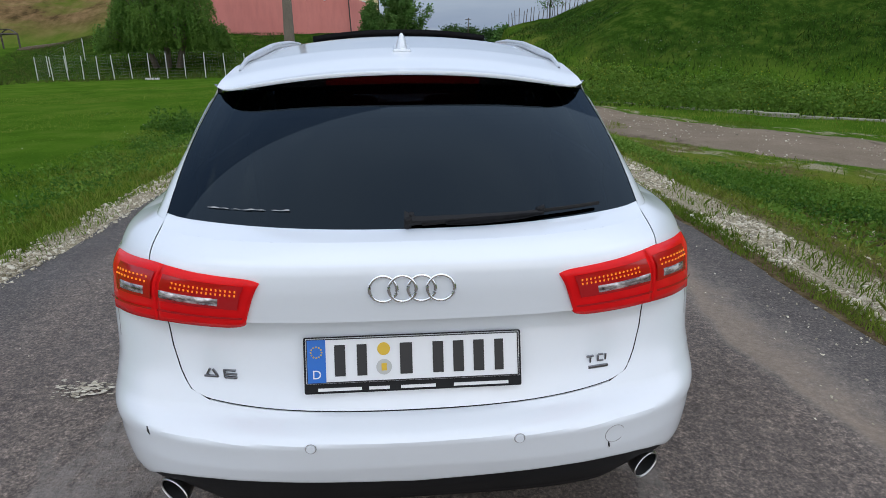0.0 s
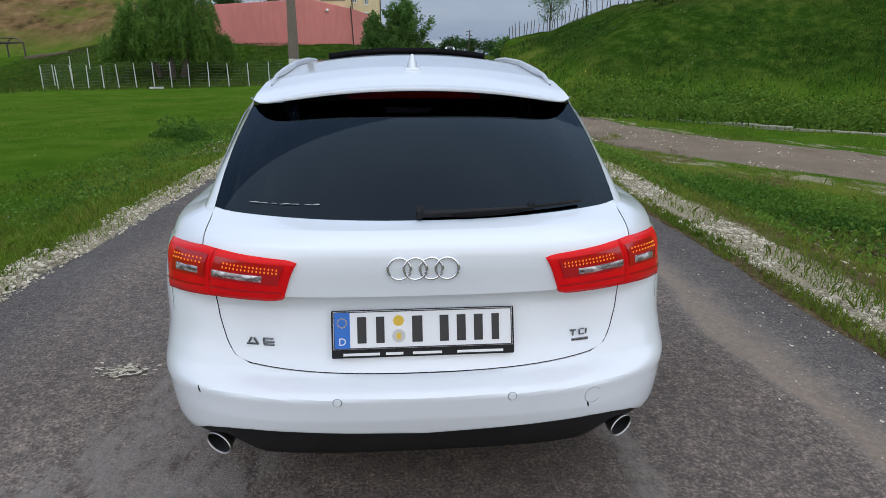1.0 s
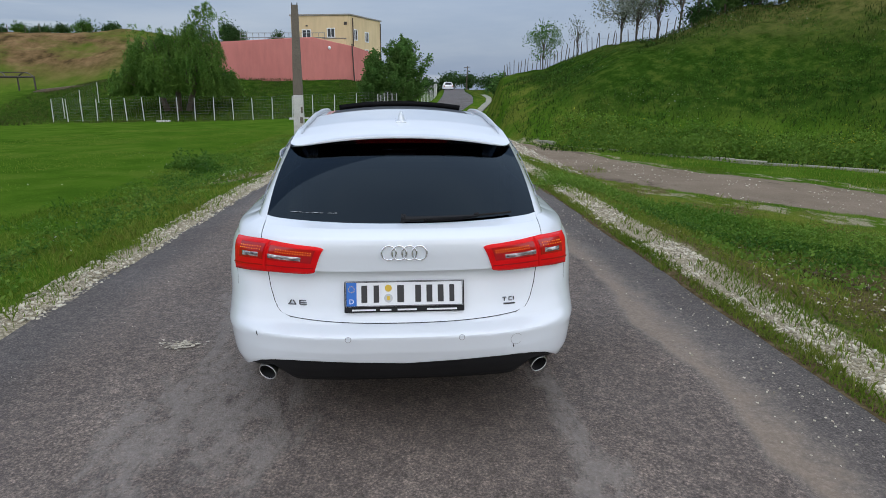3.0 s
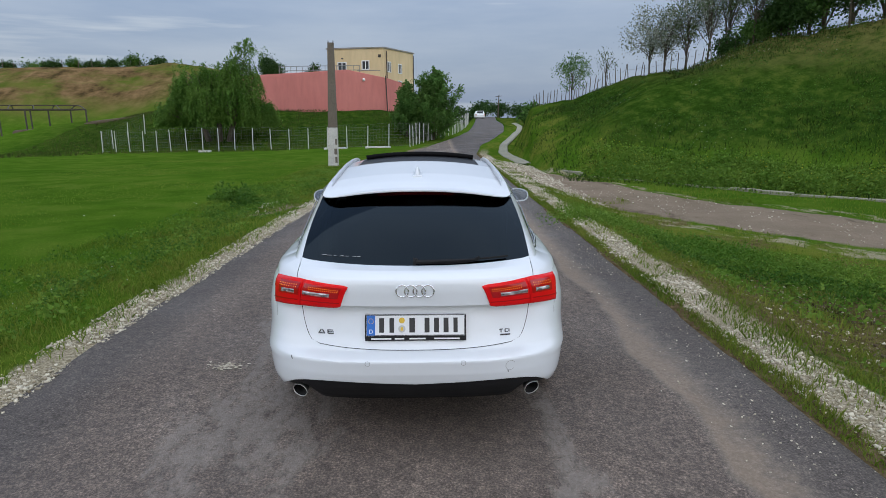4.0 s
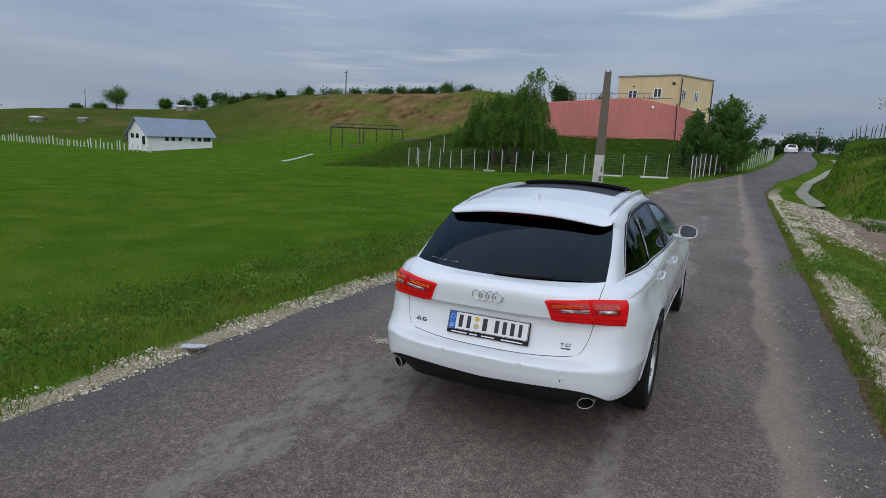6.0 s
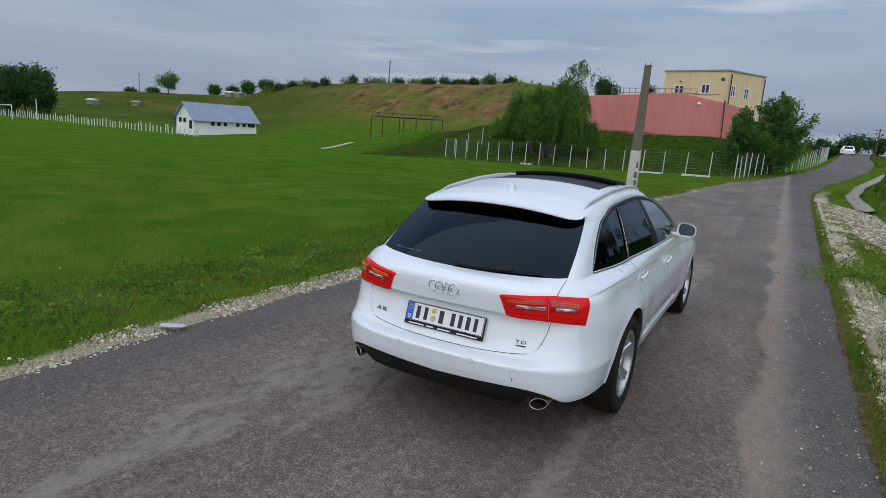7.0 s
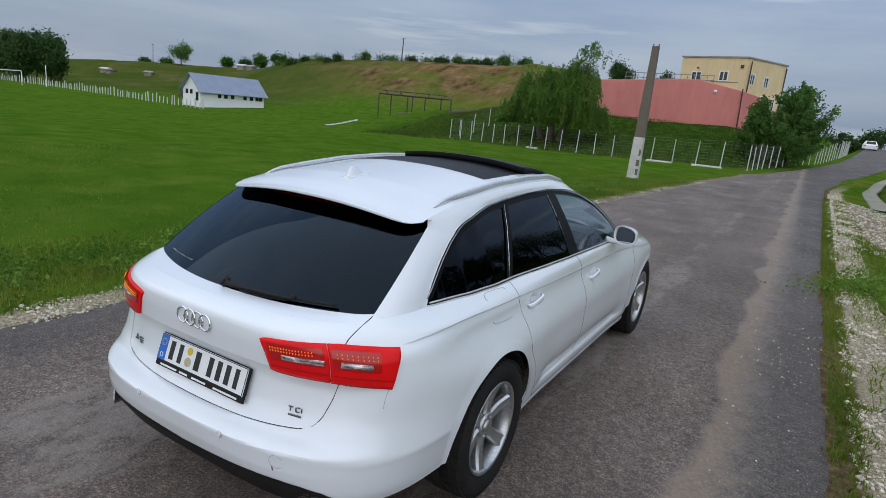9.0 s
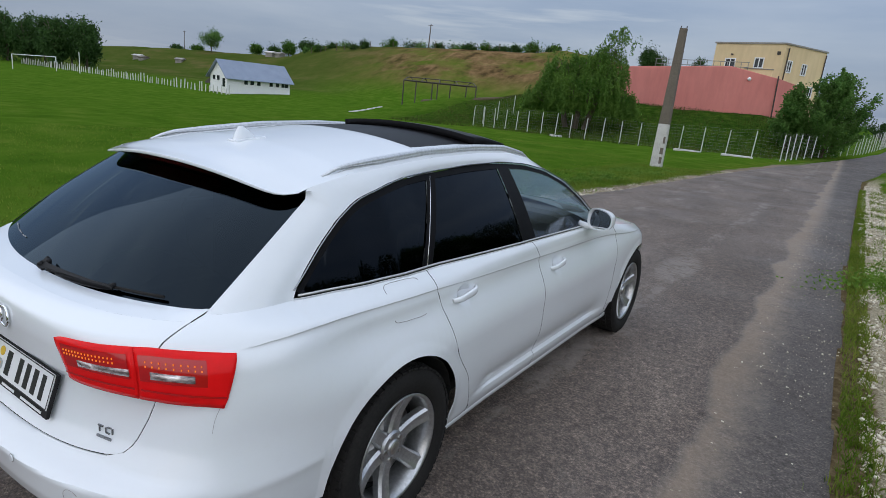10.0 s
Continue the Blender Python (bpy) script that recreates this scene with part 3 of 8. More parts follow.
# ---- walls, buildings, fences ----
def pink_wall():
    ob = empty("retaining_wall", (-9, 57, 2), label="long faded pink rendered terrace wall behind the fence", category="wall")
    inv = Matrix.Translation((9, -57, -2))
    tops = [(-19.2, 59.2, 5.75), (-7.73, 56.5, 6.2), (-4.06, 58.0, 5.52), (-2.3, 62.6, 5.15)]
    for (x0, y0, z0), (x1, y1, z1) in zip(tops, tops[1:]):
        vs = []
        dx, dy = x1 - x0, y1 - y0
        ln = math.hypot(dx, dy)
        nx, ny = -dy / ln * 0.35, dx / ln * 0.35
        n = 12
        fs = []
        for i in range(n + 1):
            f = i / n
            x, y, z = x0 + dx * f, y0 + dy * f, z0 + (z1 - z0) * f
            vs += [(x, y, 0.8), (x, y, z), (x + nx, y + ny, z), (x + nx, y + ny, 0.8)]
        for i in range(n):
            a = 4 * i
            fs += [(a, a + 4, a + 5, a + 1), (a + 1, a + 5, a + 6, a + 2), (a + 2, a + 6, a + 7, a + 3)]
        fs += [(0, 1, 2, 3), (4 * n + 3, 4 * n + 2, 4 * n + 1, 4 * n)]
        mesh_ob("wall_panel", [inv @ Vector(v) for v in vs], fs, M["render_pink"], ob)
        vs2, fs2 = tube([inv @ Vector((x0, y0 + 0.15, z0 + 0.02)), inv @ Vector((x1, y1 + 0.15, z1 + 0.02))], 0.06, 6)
        mesh_ob("coping", vs2, fs2, M["render_pink"], ob)
    # down pipe and small round wall lamp
    v, f = tube([inv @ Vector((-4.02, 57.85, 2.3)), inv @ Vector((-4.16, 57.85, 5.8))], 0.06, 6)
    mesh_ob("drain_pipe", v, f, M["dark_metal"], ob)
    bm = bmesh.new()
    bmesh.ops.create_uvsphere(bm, u_segments=10, v_segments=6, radius=0.15)
    bmesh.ops.translate(bm, vec=inv @ Vector((-6.19, 56.95, 5.36)), verts=bm.verts)
    part("wall_lamp", bm, M["white_wall"], ob, "small round white wall lamp", True)
    # thin terrace railing
    rail = empty("terrace_railing", (-11, 58.5, 6.0), label="thin steel railing along the pink wall's terrace", category="railing")
    inv = Matrix.Translation((11, -58.5, -6.0))
    for i in range(15):
        x = -14.6 + i * 0.56
        z = 5.7 + 0.04 * (x + 14.6)
        v, f = tube([inv @ Vector((x, 58.6, z)), inv @ Vector((x, 58.6, 6.72 + 0.012 * (x + 14.6)))], 0.03, 5)
        mesh_ob("post", v, f, M["wire"], rail)
    for dz in (0.0, -0.42):
        v, f = tube([inv @ Vector((-14.7, 58.6, 6.72 + dz)), inv @ Vector((-6.7, 58.6, 6.82 + dz))], 0.03, 5)
        mesh_ob("handrail", v, f, M["wire"], rail)
    # yellow parapet of the stair head
    par = empty("stair_parapet", (-5.9, 58.9, 5.6), label="low pale yellow rendered parapet on the terrace", category="wall")
    part("parapet_wall", box_bm((2.15, 0.2, 1.3), (0, 0, 0.08), 0.02), M["render_yellow"], par)
    part("parapet_cap", box_bm((2.3, 0.3, 0.08), (0, 0, 0.77), 0.02), M["concrete"], par)


def window_unit(parent, at, w, h, ang):
    """A framed window with two panes, facing -y before it is turned by ang."""
    r = Matrix.Rotation(ang, 3, "Z")
    fr = bmesh.new()
    for sx in (-1, 1):
        box_bm((0.08, 0.10, h), (sx * (w / 2 - 0.04), 0, 0), 0, None, fr)
    for sz in (-1, 1):
        box_bm((w - 0.16, 0.10, 0.08), (0, 0, sz * (h / 2 - 0.04)), 0, None, fr)
    box_bm((0.07, 0.09, h - 0.16), (0, 0, 0), 0, None, fr)
    bmesh.ops.rotate(fr, cent=(0, 0, 0), matrix=r, verts=fr.verts)
    bmesh.ops.translate(fr, vec=at, verts=fr.verts)
    f = part("window", fr, M["white_wall"], parent)
    for sx in (-1, 1):
        g = box_bm((w / 2 - 0.12, 0.03, h - 0.17), (sx * (w / 4 - 0.02), 0.03, 0))
        bmesh.ops.rotate(g, cent=(0, 0, 0), matrix=r, verts=g.verts)
        bmesh.ops.translate(g, vec=at, verts=g.verts)
        part("pane", g, M["dark_glass"], f)


def yellow_house():
    ob = empty("apartment_house", (-4.7, 63, 3), label="flat-roofed pale yellow rendered two-storey house above the terrace", category="house")
    c = Vector((-4.7, 63, 3))
    top = 8.92
    a, b, d = Vector((-10.8, 64.4, 0)), Vector((-4.69, 63.0, 0)), Vector((-1.72, 68.9, 0))
    back = a + (d - b)
    bm = bmesh.new()
    lo = [bm.verts.new((p.x - c.x, p.y - c.y, 1.6 - c.z)) for p in (a, b, d, back)]
    hi = [bm.verts.new((p.x - c.x, p.y - c.y, top - c.z)) for p in (a, b, d, back)]
    for i in range(4):
        j = (i + 1) % 4
        bm.faces.new((lo[i], lo[j], hi[j], hi[i]))
    bm.faces.new(hi)
    part("wall", bm, M["render_yellow"], ob)
    # roof slab with a thin overhang
    bm = bmesh.new()
    mid = (a + d) / 2
    ex = [mid + (p - mid) * 1.03 for p in (a, b, d, back)]
    lo = [bm.verts.new((p.x - c.x, p.y - c.y, top - c.z)) for p in ex]
    hi = [bm.verts.new((p.x - c.x, p.y - c.y, top + 0.14 - c.z)) for p in ex]
    for i in range(4):
        j = (i + 1) % 4
        bm.faces.new((lo[i], lo[j], hi[j], hi[i]))
    bm.faces.new(hi)
    bm.faces.new(list(reversed(lo)))
    part("roof", bm, M["concrete"], ob)
    ang1 = math.atan2((b - a).y, (b - a).x)
    ang2 = math.atan2((d - b).y, (d - b).x)
    for x, z, w, h in ((-6.64, 7.25, 0.86, 0.95), (-9.2, 7.15, 1.0, 0.9)):
        p = a + (b - a) * ((x - a.x) / (b.x - a.x))
        window_unit(ob, (p.x - c.x, p.y - c.y - 0.03, z - c.z), w, h, ang1)
    for y, z, w, h in ((63.95, 7.1, 0.75, 1.1), (66.05, 7.05, 0.8, 1.05), (66.0, 5.3, 0.8, 1.0), (67.6, 5.2, 0.8, 1.0)):
        p = b + (d - b) * ((y - b.y) / (d.y - b.y))
        window_unit(ob, (p.x - c.x + 0.03, p.y - c.y, z - c.z), w, h, ang2)
    for p, q in ((b, 0.55), (d, -0.1)):
        e = p + (d - b).normalized() * q
        v, f = tube([(e.x - c.x + 0.06, e.y - c.y - 0.06, 2.4 - c.z), (e.x - c.x + 0.06, e.y - c.y - 0.06, 8.7 - c.z)], 0.055, 6)
        mesh_ob("drain_pipe", v, f, M["dark_metal"], ob)
    part("vent", box_bm((0.3, 0.1, 0.3), (-0.42, 0.05, 8.15 - c.z), 0.02), M["dark_metal"], ob)
    p = a + (b - a) * 0.27
    part("house_lamp", box_bm((0.2, 0.16, 0.12), (p.x - c.x, p.y - c.y - 0.1, 7.95 - c.z), 0.02), M["dark_metal"], ob)


def clubhouse():
    """Low white hall with a tin gable roof across the playing field."""
    px, py = -68.9, 52.2
    z0 = ground_z(px, py) - 0.05
    ob = empty("clubhouse", (px, py, z0), label="low white clubhouse with a blue-grey tin gable roof", category="house")
    along = Vector((math.cos(radians(84)), math.sin(radians(84)), 0))
    deep = Vector((-along.y, along.x, 0))
    dpt, h, ridge, ln = 4.3, 2.35, 4.35, 10.1
    a = Vector((0, 0, 0))
    b = a + along * ln
    A, B = a, b
    C, D = b + deep * dpt, a + deep * dpt
    vs = [A, B, C, D] + [p + Vector((0, 0, h)) for p in (A, B, C, D)]
    vs += [(A + D) / 2 + Vector((0, 0, ridge)), (B + C) / 2 + Vector((0, 0, ridge))]
    vs = [v - Vector((0, 0, 0.3)) if i < 4 else v for i, v in enumerate(vs)]
    fs = [(0, 1, 5, 4), (1, 2, 6, 9, 5), (2, 3, 7, 6), (3, 0, 4, 8, 7)]
    mesh_ob("wall", vs, fs, M["white_wall"], ob)
    over = 0.45
    for s in (0, 1):
        e0, e1 = (A, B) if s == 0 else (D, C)
        out = -deep if s == 0 else deep
        r0, r1 = (A + D) / 2 + Vector((0, 0, ridge)), (B + C) / 2 + Vector((0, 0, ridge))
        slope = (ridge - h) / (dpt / 2)
        p = [e0 + out * over - along * over + Vector((0, 0, h - slope * over)), e1 + out * over + along * over + Vector((0, 0, h - slope * over)), r1 + along * over, r0 - along * over]
        up = Vector((0, 0, 0.07))
        v = [q + up * 0.3 for q in p] + [q + up * 1.6 for q in p]
        mesh_ob("roof", v, [(0, 3, 2, 1), (4, 5, 6, 7), (0, 1, 5, 4), (1, 2, 6, 5), (2, 3, 7, 6), (3, 0, 4, 7)], M["tin_roof"], ob)
    ang = math.atan2(along.y, along.x)
    for f in (0.28, 0.375, 0.48, 0.68, 0.785, 0.88, 0.94):
        p = a + along * (ln * f)
        g = box_bm((0.5, 0.12, 0.6), (0, 0, 0), 0.01)
        bmesh.ops.rotate(g, cent=(0, 0, 0), matrix=Matrix.Rotation(ang, 3, "Z"), verts=g.verts)
        bmesh.ops.translate(g, vec=(p.x + 0.03, p.y, h - 0.62), verts=g.verts)
        part("window", g, M["dark_glass"], ob)
    for f, z, hh in ((0.5, 2.0, 0.6), (0.75, 2.0, 0.6), (0.17, 1.45, 1.1)):
        p = a + deep * (dpt * f)
        g = box_bm((0.5, 0.12, hh), (p.x, p.y - 0.03, z), 0.01)
        part("window", g, M["dark_glass"], ob)
    # dark lean-to behind the gable
    q = D - along * 0.2
    vs = [D, D + deep * 1.4, D + deep * 1.4 + along * 3.0, D + along * 3.0]
    vs = [v + Vector((0, 0, 1.1)) for v in vs] + [v + Vector((0, 0, 1.9 if i in (0, 3) else 1.3)) for i, v in enumerate(vs)]
    mesh_ob("lean_to_roof", vs, [(0, 3, 2, 1), (4, 5, 6, 7), (0, 1, 5, 4), (1, 2, 6, 5), (2, 3, 7, 6), (3, 0, 4, 7)], M["dark_metal"], ob)


def pole():
    z0 = ground_z(-4.25, 24.5)
    ob = empty("utility_pole", (-4.25, 24.5, z0 - 0.1), label="weathered square concrete utility pole with a whitewashed foot", category="pole")
    top = Vector((0.10, -0.15, 5.35))
    def piece(f0, f1, w0, w1):
        vs, fs = [], []
        for f, w in ((f0, w0), (f1, w1)):
            p = top * f
            for sx, sy in ((-1, -1), (1, -1), (1, 1), (-1, 1)):
                vs.append(p + Vector((sx * w * 0.5, sy * w * 0.4, 0)))
        fs = [(0, 1, 5, 4), (1, 2, 6, 5), (2, 3, 7, 6), (3, 0, 4, 7), (4, 5, 6, 7), (3, 2, 1, 0)]
        return vs, fs
    v, f = piece(0.0, 0.33, 0.43, 0.385)
    mesh_ob("foot", v, f, M["whitewash"], ob, )
    v, f = piece(0.331, 1.0, 0.38, 0.25)
    mesh_ob("shaft", v, f, M["pole_old"], ob)
    for h, w in ((0.35, 0.10), (0.72, 0.13), (1.15, 0.08)):
        p = top * (h / 5.35)
        part("flaked_patch", box_bm((w, 0.02, 0.26), (p.x + 0.205 - w * 0.5 - 0.01 * h, p.y - 0.168 + 0.012 * h, h), 0.004), M["pole_old"], ob)
    for sx in (-0.11, 0.1):
        v, f = tube([top + Vector((sx, 0, -0.05)), top + Vector((sx, 0.02, 0.09))], 0.02, 5)
        mesh_ob("steel_rod", v, f, M["dark_metal"], ob)


def fence():
    """Wire fence on pale posts along the bank and up the road."""
    # the posts stand about 1.3 m apart on the left and 1.6 m towards the road
    line = [(-25.35, 44.87), (-19.97, 44.6), (-14.96, 44.35), (-10.58, 43.62), (-6.02, 42.17), (-2.87, 41.23), (-1.38, 42.56)]
    counts = (5, 4, 3, 3, 2, 1)
    road_line = [(-1.38, 42.56), (-0.75, 46.2), (0.3, 51.0), (2.4, 58.6), (4.4, 71), (5.6, 84)]
    ob = empty("wire_fence", (-10, 41.5, ground_z(-10, 41.5)), label="wire mesh fence on thin pale posts", category="fence")
    c = ob.location.copy()
    def walk_line(pts, step):
        out = []
        for (x0, y0), (x1, y1) in zip(pts, pts[1:]):
            n = max(1, round(math.hypot(x1 - x0, y1 - y0) / step))
            out += [(x0 + (x1 - x0) * i / n, y0 + (y1 - y0) * i / n) for i in range(n)]
        return out + [pts[-1]]
    rng = random.Random(5)
    spots = []
    for ((x0, y0), (x1, y1)), n in zip(zip(line, line[1:]), counts):
        spots += [((x0 + (x1 - x0) * i / n, y0 + (y1 - y0) * i / n), 1.72) for i in range(n)]
    # the far end climbs the bank behind
    spots = [((-24.6, 50.6), 1.7), ((-25.0, 48.4), 1.7), ((-25.3, 46.4), 1.7)] + spots
    spots += [(p, 1.68) for p in walk_line(road_line, 1.45)]
    heads = []
    for (x, y), h in spots:
        z = ground_z(x, y)
        hh = h + rng.uniform(-0.06, 0.1)
        t = Vector((rng.uniform(-0.03, 0.06), rng.uniform(-0.02, 0.02), hh))
        p = Vector((x, y, z - 0.1)) - c
        v, f = tube([p, p + t], [0.036, 0.032], 6)
        mesh_ob("post", v, f, M["post_paint"], ob)
        heads.append((Vector((x, y, z)) - c, hh))
    pieces = []
    for k in range(9):
        f = 0.06 + k * 0.115
        for (p, h), (q, g) in zip(heads, heads[1:]):
            pieces.append(tube([p + Vector((0, 0, h * f)), q + Vector((0, 0, g * f))], 0.0035, 3, False))
    for (p, h), (q, g) in zip(heads, heads[1:]):
        n = 7
        for i in range(1, n):
            r = p.lerp(q, i / n)
            pieces.append(tube([r + Vector((0, 0, h * 0.06)), r + Vector((0, 0, h * 0.98))], 0.0025, 3, False))
    v, f = merge(pieces)
    mesh_ob("wire_mesh", v, f, M["wire"], ob)


def arbour():
    """Open steel frame with a shallow arched top."""
    base = [(-44.9, 59.8), (-35.3, 61.2), (-39.4, 65.6), (-46.6, 64.2)]
    ob = empty("arbour_frame", (-40, 61, ground_z(-40, 61)), label="bare dark steel frame of an open arbour on the bank", category="frame")
    c = ob.location.copy()
    top = 2.68
    corners = [Vector((x, y, top)) - Vector((c.x, c.y, c.z)) for x, y in base]
    def post(x, y, zt):
        z = ground_z(x, y)
        p = Vector((x, y, z - 0.1)) - c
        v, f = tube([p, Vector((p.x, p.y, zt - c.z))], 0.075, 6)
        mesh_ob("post", v, f, M["dark_metal"], ob)
    def lerp(p, q, f):
        return (p[0] + (q[0] - p[0]) * f, p[1] + (q[1] - p[1]) * f)
    for f in (0, 0.41, 1.0):
        post(*lerp(base[0], base[1], f), top)
    for f in (0.04, 0.46, 0.70, 1.0):
        post(*lerp(base[3], base[2], f), top)
    for i in range(4):
        a, b = corners[i], corners[(i + 1) % 4]
        v, f = tube([a, b], 0.08, 6)
        mesh_ob("top_beam", v, f, M["dark_metal"], ob)
    for f in np.linspace(0, 1, 5):
        a = corners[0].lerp(corners[1], f)
        b = corners[3].lerp(corners[2], f)
        pts = [a.lerp(b, s) + Vector((0, 0, 0.45 * math.sin(math.pi * s))) for s in np.linspace(0, 1, 7)]
        v, f2 = tube(pts, 0.055, 5)
        mesh_ob("arch", v, f2, M["dark_metal"], ob)
    mid = [corners[0].lerp(corners[3], 0.5) + Vector((0, 0, 0.45)), corners[1].lerp(corners[2], 0.5) + Vector((0, 0, 0.45))]
    v, f = tube(mid, 0.055, 5)
    mesh_ob("ridge_bar", v, f, M["dark_metal"], ob)


pink_wall()
yellow_house()
clubhouse()
pole()
fence()
arbour()

# ---- plants, stones, small things outdoors ----
def fast_mesh(name, verts, faces_per, mat, parent=None, smooth=False):
    """verts: array (n, k, 3) of n loose polygons with k corners each."""
    n, k, _ = verts.shape
    me = bpy.data.meshes.new(name)
    me.vertices.add(n * k)
    me.vertices.foreach_set("co", verts.reshape(-1).astype(np.float32))
    me.loops.add(n * k)
    me.loops.foreach_set("vertex_index", np.arange(n * k, dtype=np.int32))
    me.polygons.add(n)
    me.polygons.foreach_set("loop_start", np.arange(0, n * k, k, dtype=np.int32))
    me.update(calc_edges=True)
    me.materials.append(mat)
    ob = new(name, me)
    ob.parent = parent
    return ob


def indexed_mesh(name, verts, faces, mat, parent=None):
    """verts (n, 3), faces (m, k) as arrays."""
    me = bpy.data.meshes.new(name)
    m, k = faces.shape
    me.vertices.add(len(verts))
    me.vertices.foreach_set("co", verts.reshape(-1).astype(np.float32))
    me.loops.add(m * k)
    me.loops.foreach_set("vertex_index", faces.reshape(-1).astype(np.int32))
    me.polygons.add(m)
    me.polygons.foreach_set("loop_start", np.arange(0, m * k, k, dtype=np.int32))
    me.update(calc_edges=True)
    me.materials.append(mat)
    ob = new(name, me)
    ob.parent = parent
    return ob


def leaf_quads(centres, size, rs, droop=0.0, aspect=0.55):
    """Small folded leaves at the centres, turned every way."""
    n = len(centres)
    a = rs.normal(size=(n, 3))
    a[:, 2] = a[:, 2] * (1 - droop) - droop * 1.2
    a /= np.linalg.norm(a, axis=1, keepdims=True)
    b = np.cross(a, rs.normal(size=(n, 3)))
    b /= np.linalg.norm(b, axis=1, keepdims=True) + 1e-9
    s = size * rs.uniform(0.6, 1.35, (n, 1))
    a, b = a * s, b * s * aspect
    return np.stack([centres - a, centres + b * 0.9, centres + a, centres - b * 0.9], 1)


def crown_points(rs, n_clump, n_leaf, shape, spread):
    """Clumps of points inside a lumpy crown; shape(u) gives a centre and keeps the outline uneven."""
    out = []
    for k in range(n_clump):
        c = shape(rs)
        m = max(3, int(n_leaf * rs.uniform(0.5, 1.5)))
        out.append(c + rs.normal(size=(m, 3)) * spread * rs.uniform(0.6, 1.3))
    return np.concatenate(out)


def tree(name, at, h, r, leaf, label, seed, clumps=60, leaves=40, size=0.12, crown_low=0.25, trunk=0.12, spread=0.32, limbs=9, top=1.0, category="tree", cone=0.25, group=""):
    rs = np.random.RandomState(seed)
    x, y = at
    z = ground_z(x, y) - 0.05
    ob = empty(name, (x, y, z), label=label, category=category, group=group)
    pieces = [tube([(0, 0, 0), (0.03 * h * rs.normal(), 0.03 * h * rs.normal(), h * 0.35), (0.04 * h * rs.normal(), 0.04 * h * rs.normal(), h * 0.72)], [trunk, trunk * 0.7, trunk * 0.25], 7)]
    tips = []
    for k in range(limbs):
        t = 2 * math.pi * (k / limbs + 0.1 * rs.normal())
        z0 = h * rs.uniform(crown_low * 0.8, 0.55)
        e = rs.uniform(0.55, 0.95)
        zt = h * rs.uniform(0.45, 0.95)
        q = (r * e * math.cos(t) * (1.1 - 0.5 * zt / h), r * e * math.sin(t) * (1.1 - 0.5 * zt / h), zt)
        mid = (q[0] * 0.45, q[1] * 0.45, z0 + (zt - z0) * 0.6)
        pieces.append(tube([(0, 0, z0), mid, q], [trunk * 0.45, trunk * 0.28, trunk * 0.08], 5))
        tips.append(np.array(q))
    v, f = merge(pieces)
    mesh_ob("trunk", v, f, M["bark"], ob, True)

    def shape(rs):
        while True:
            p = rs.uniform(-1, 1, 3)
            d = np.linalg.norm(p)
            if d > 1 or d < 0.25:
                continue
            lump = 0.75 + 0.45 * noise.noise(Vector((p[0] * 1.6 + seed, p[1] * 1.6, p[2] * 1.6)))
            if d > lump:
                continue
            hz = crown_low + (top - crown_low) * (p[2] * 0.5 + 0.5)
            w = r * (1.0 - cone * max(0, p[2] + (0.4 if cone > 0.5 else 0)))
            return np.array((p[0] * w, p[1] * w, hz * h))

    pts = crown_points(rs, clumps, leaves, shape, spread)
    fast_mesh("crown", leaf_quads(pts, size, rs), 4, M[leaf], ob)
    return ob


def ascending_tree(name, at, h, r, seed, label, boughs):
    """A young tree whose boughs rise steeply, so that its outline is spiky."""
    rs = np.random.RandomState(seed)
    x, y = at
    ob = empty(name, (x, y, ground_z(x, y) - 0.05), label=label, category="tree")
    pieces = [tube([(0, 0, 0), (0.05, 0.02, h * 0.5), (0.02, 0.0, h * 0.96)], [0.11, 0.07, 0.015], 7)]
    pts = []
    for k in range(boughs):
        g = (k + 0.5) / boughs
        z0 = h * (0.04 + 0.80 * g)
        t = 2.4 * k + rs.normal() * 0.3
        ln = r * (1.05 - 0.80 * g) * rs.uniform(0.75, 1.15) * (0.72 + 0.28 * min(1, g / 0.2))
        rise = rs.uniform(0.45, 0.95) * ln
        out = np.array((math.cos(t), math.sin(t), 0.0))
        u = np.linspace(0, 1, 7)
        way = out[None] * (ln * u ** 0.85)[:, None]
        way[:, 2] = z0 + rise * u ** 1.3
        pieces.append(tube([tuple(p) for p in way[::2]], [0.032, 0.02, 0.012, 0.005], 5))
        # leaves sit in tufts along the bough
        m = int(18 + 20 * ln / r)
        for j in range(m):
            q = rs.uniform(0.12, 1.03)
            c = out * (ln * q ** 0.85) + np.array((0, 0, z0 + rise * q ** 1.3))
            c = c + rs.normal(size=3) * 0.20 * (1.1 - 0.6 * q)
            pts.append(c + rs.normal(size=(rs.randint(8, 22), 3)) * np.array((0.10, 0.10, 0.12)))
    for j in range(14):
        pts.append(np.array((0.02, 0, h * (0.80 + 0.22 * j / 14))) + rs.normal(size=(14, 3)) * np.array((0.11, 0.11, 0.1)) * (1.3 - j / 14))
    v, f = merge(pieces)
    mesh_ob("trunk", v, f, M["bark"], ob, True)
    fast_mesh("crown", leaf_quads(np.concatenate(pts), 0.085, rs, 0.25, 0.7), 4, M["poplar"], ob)


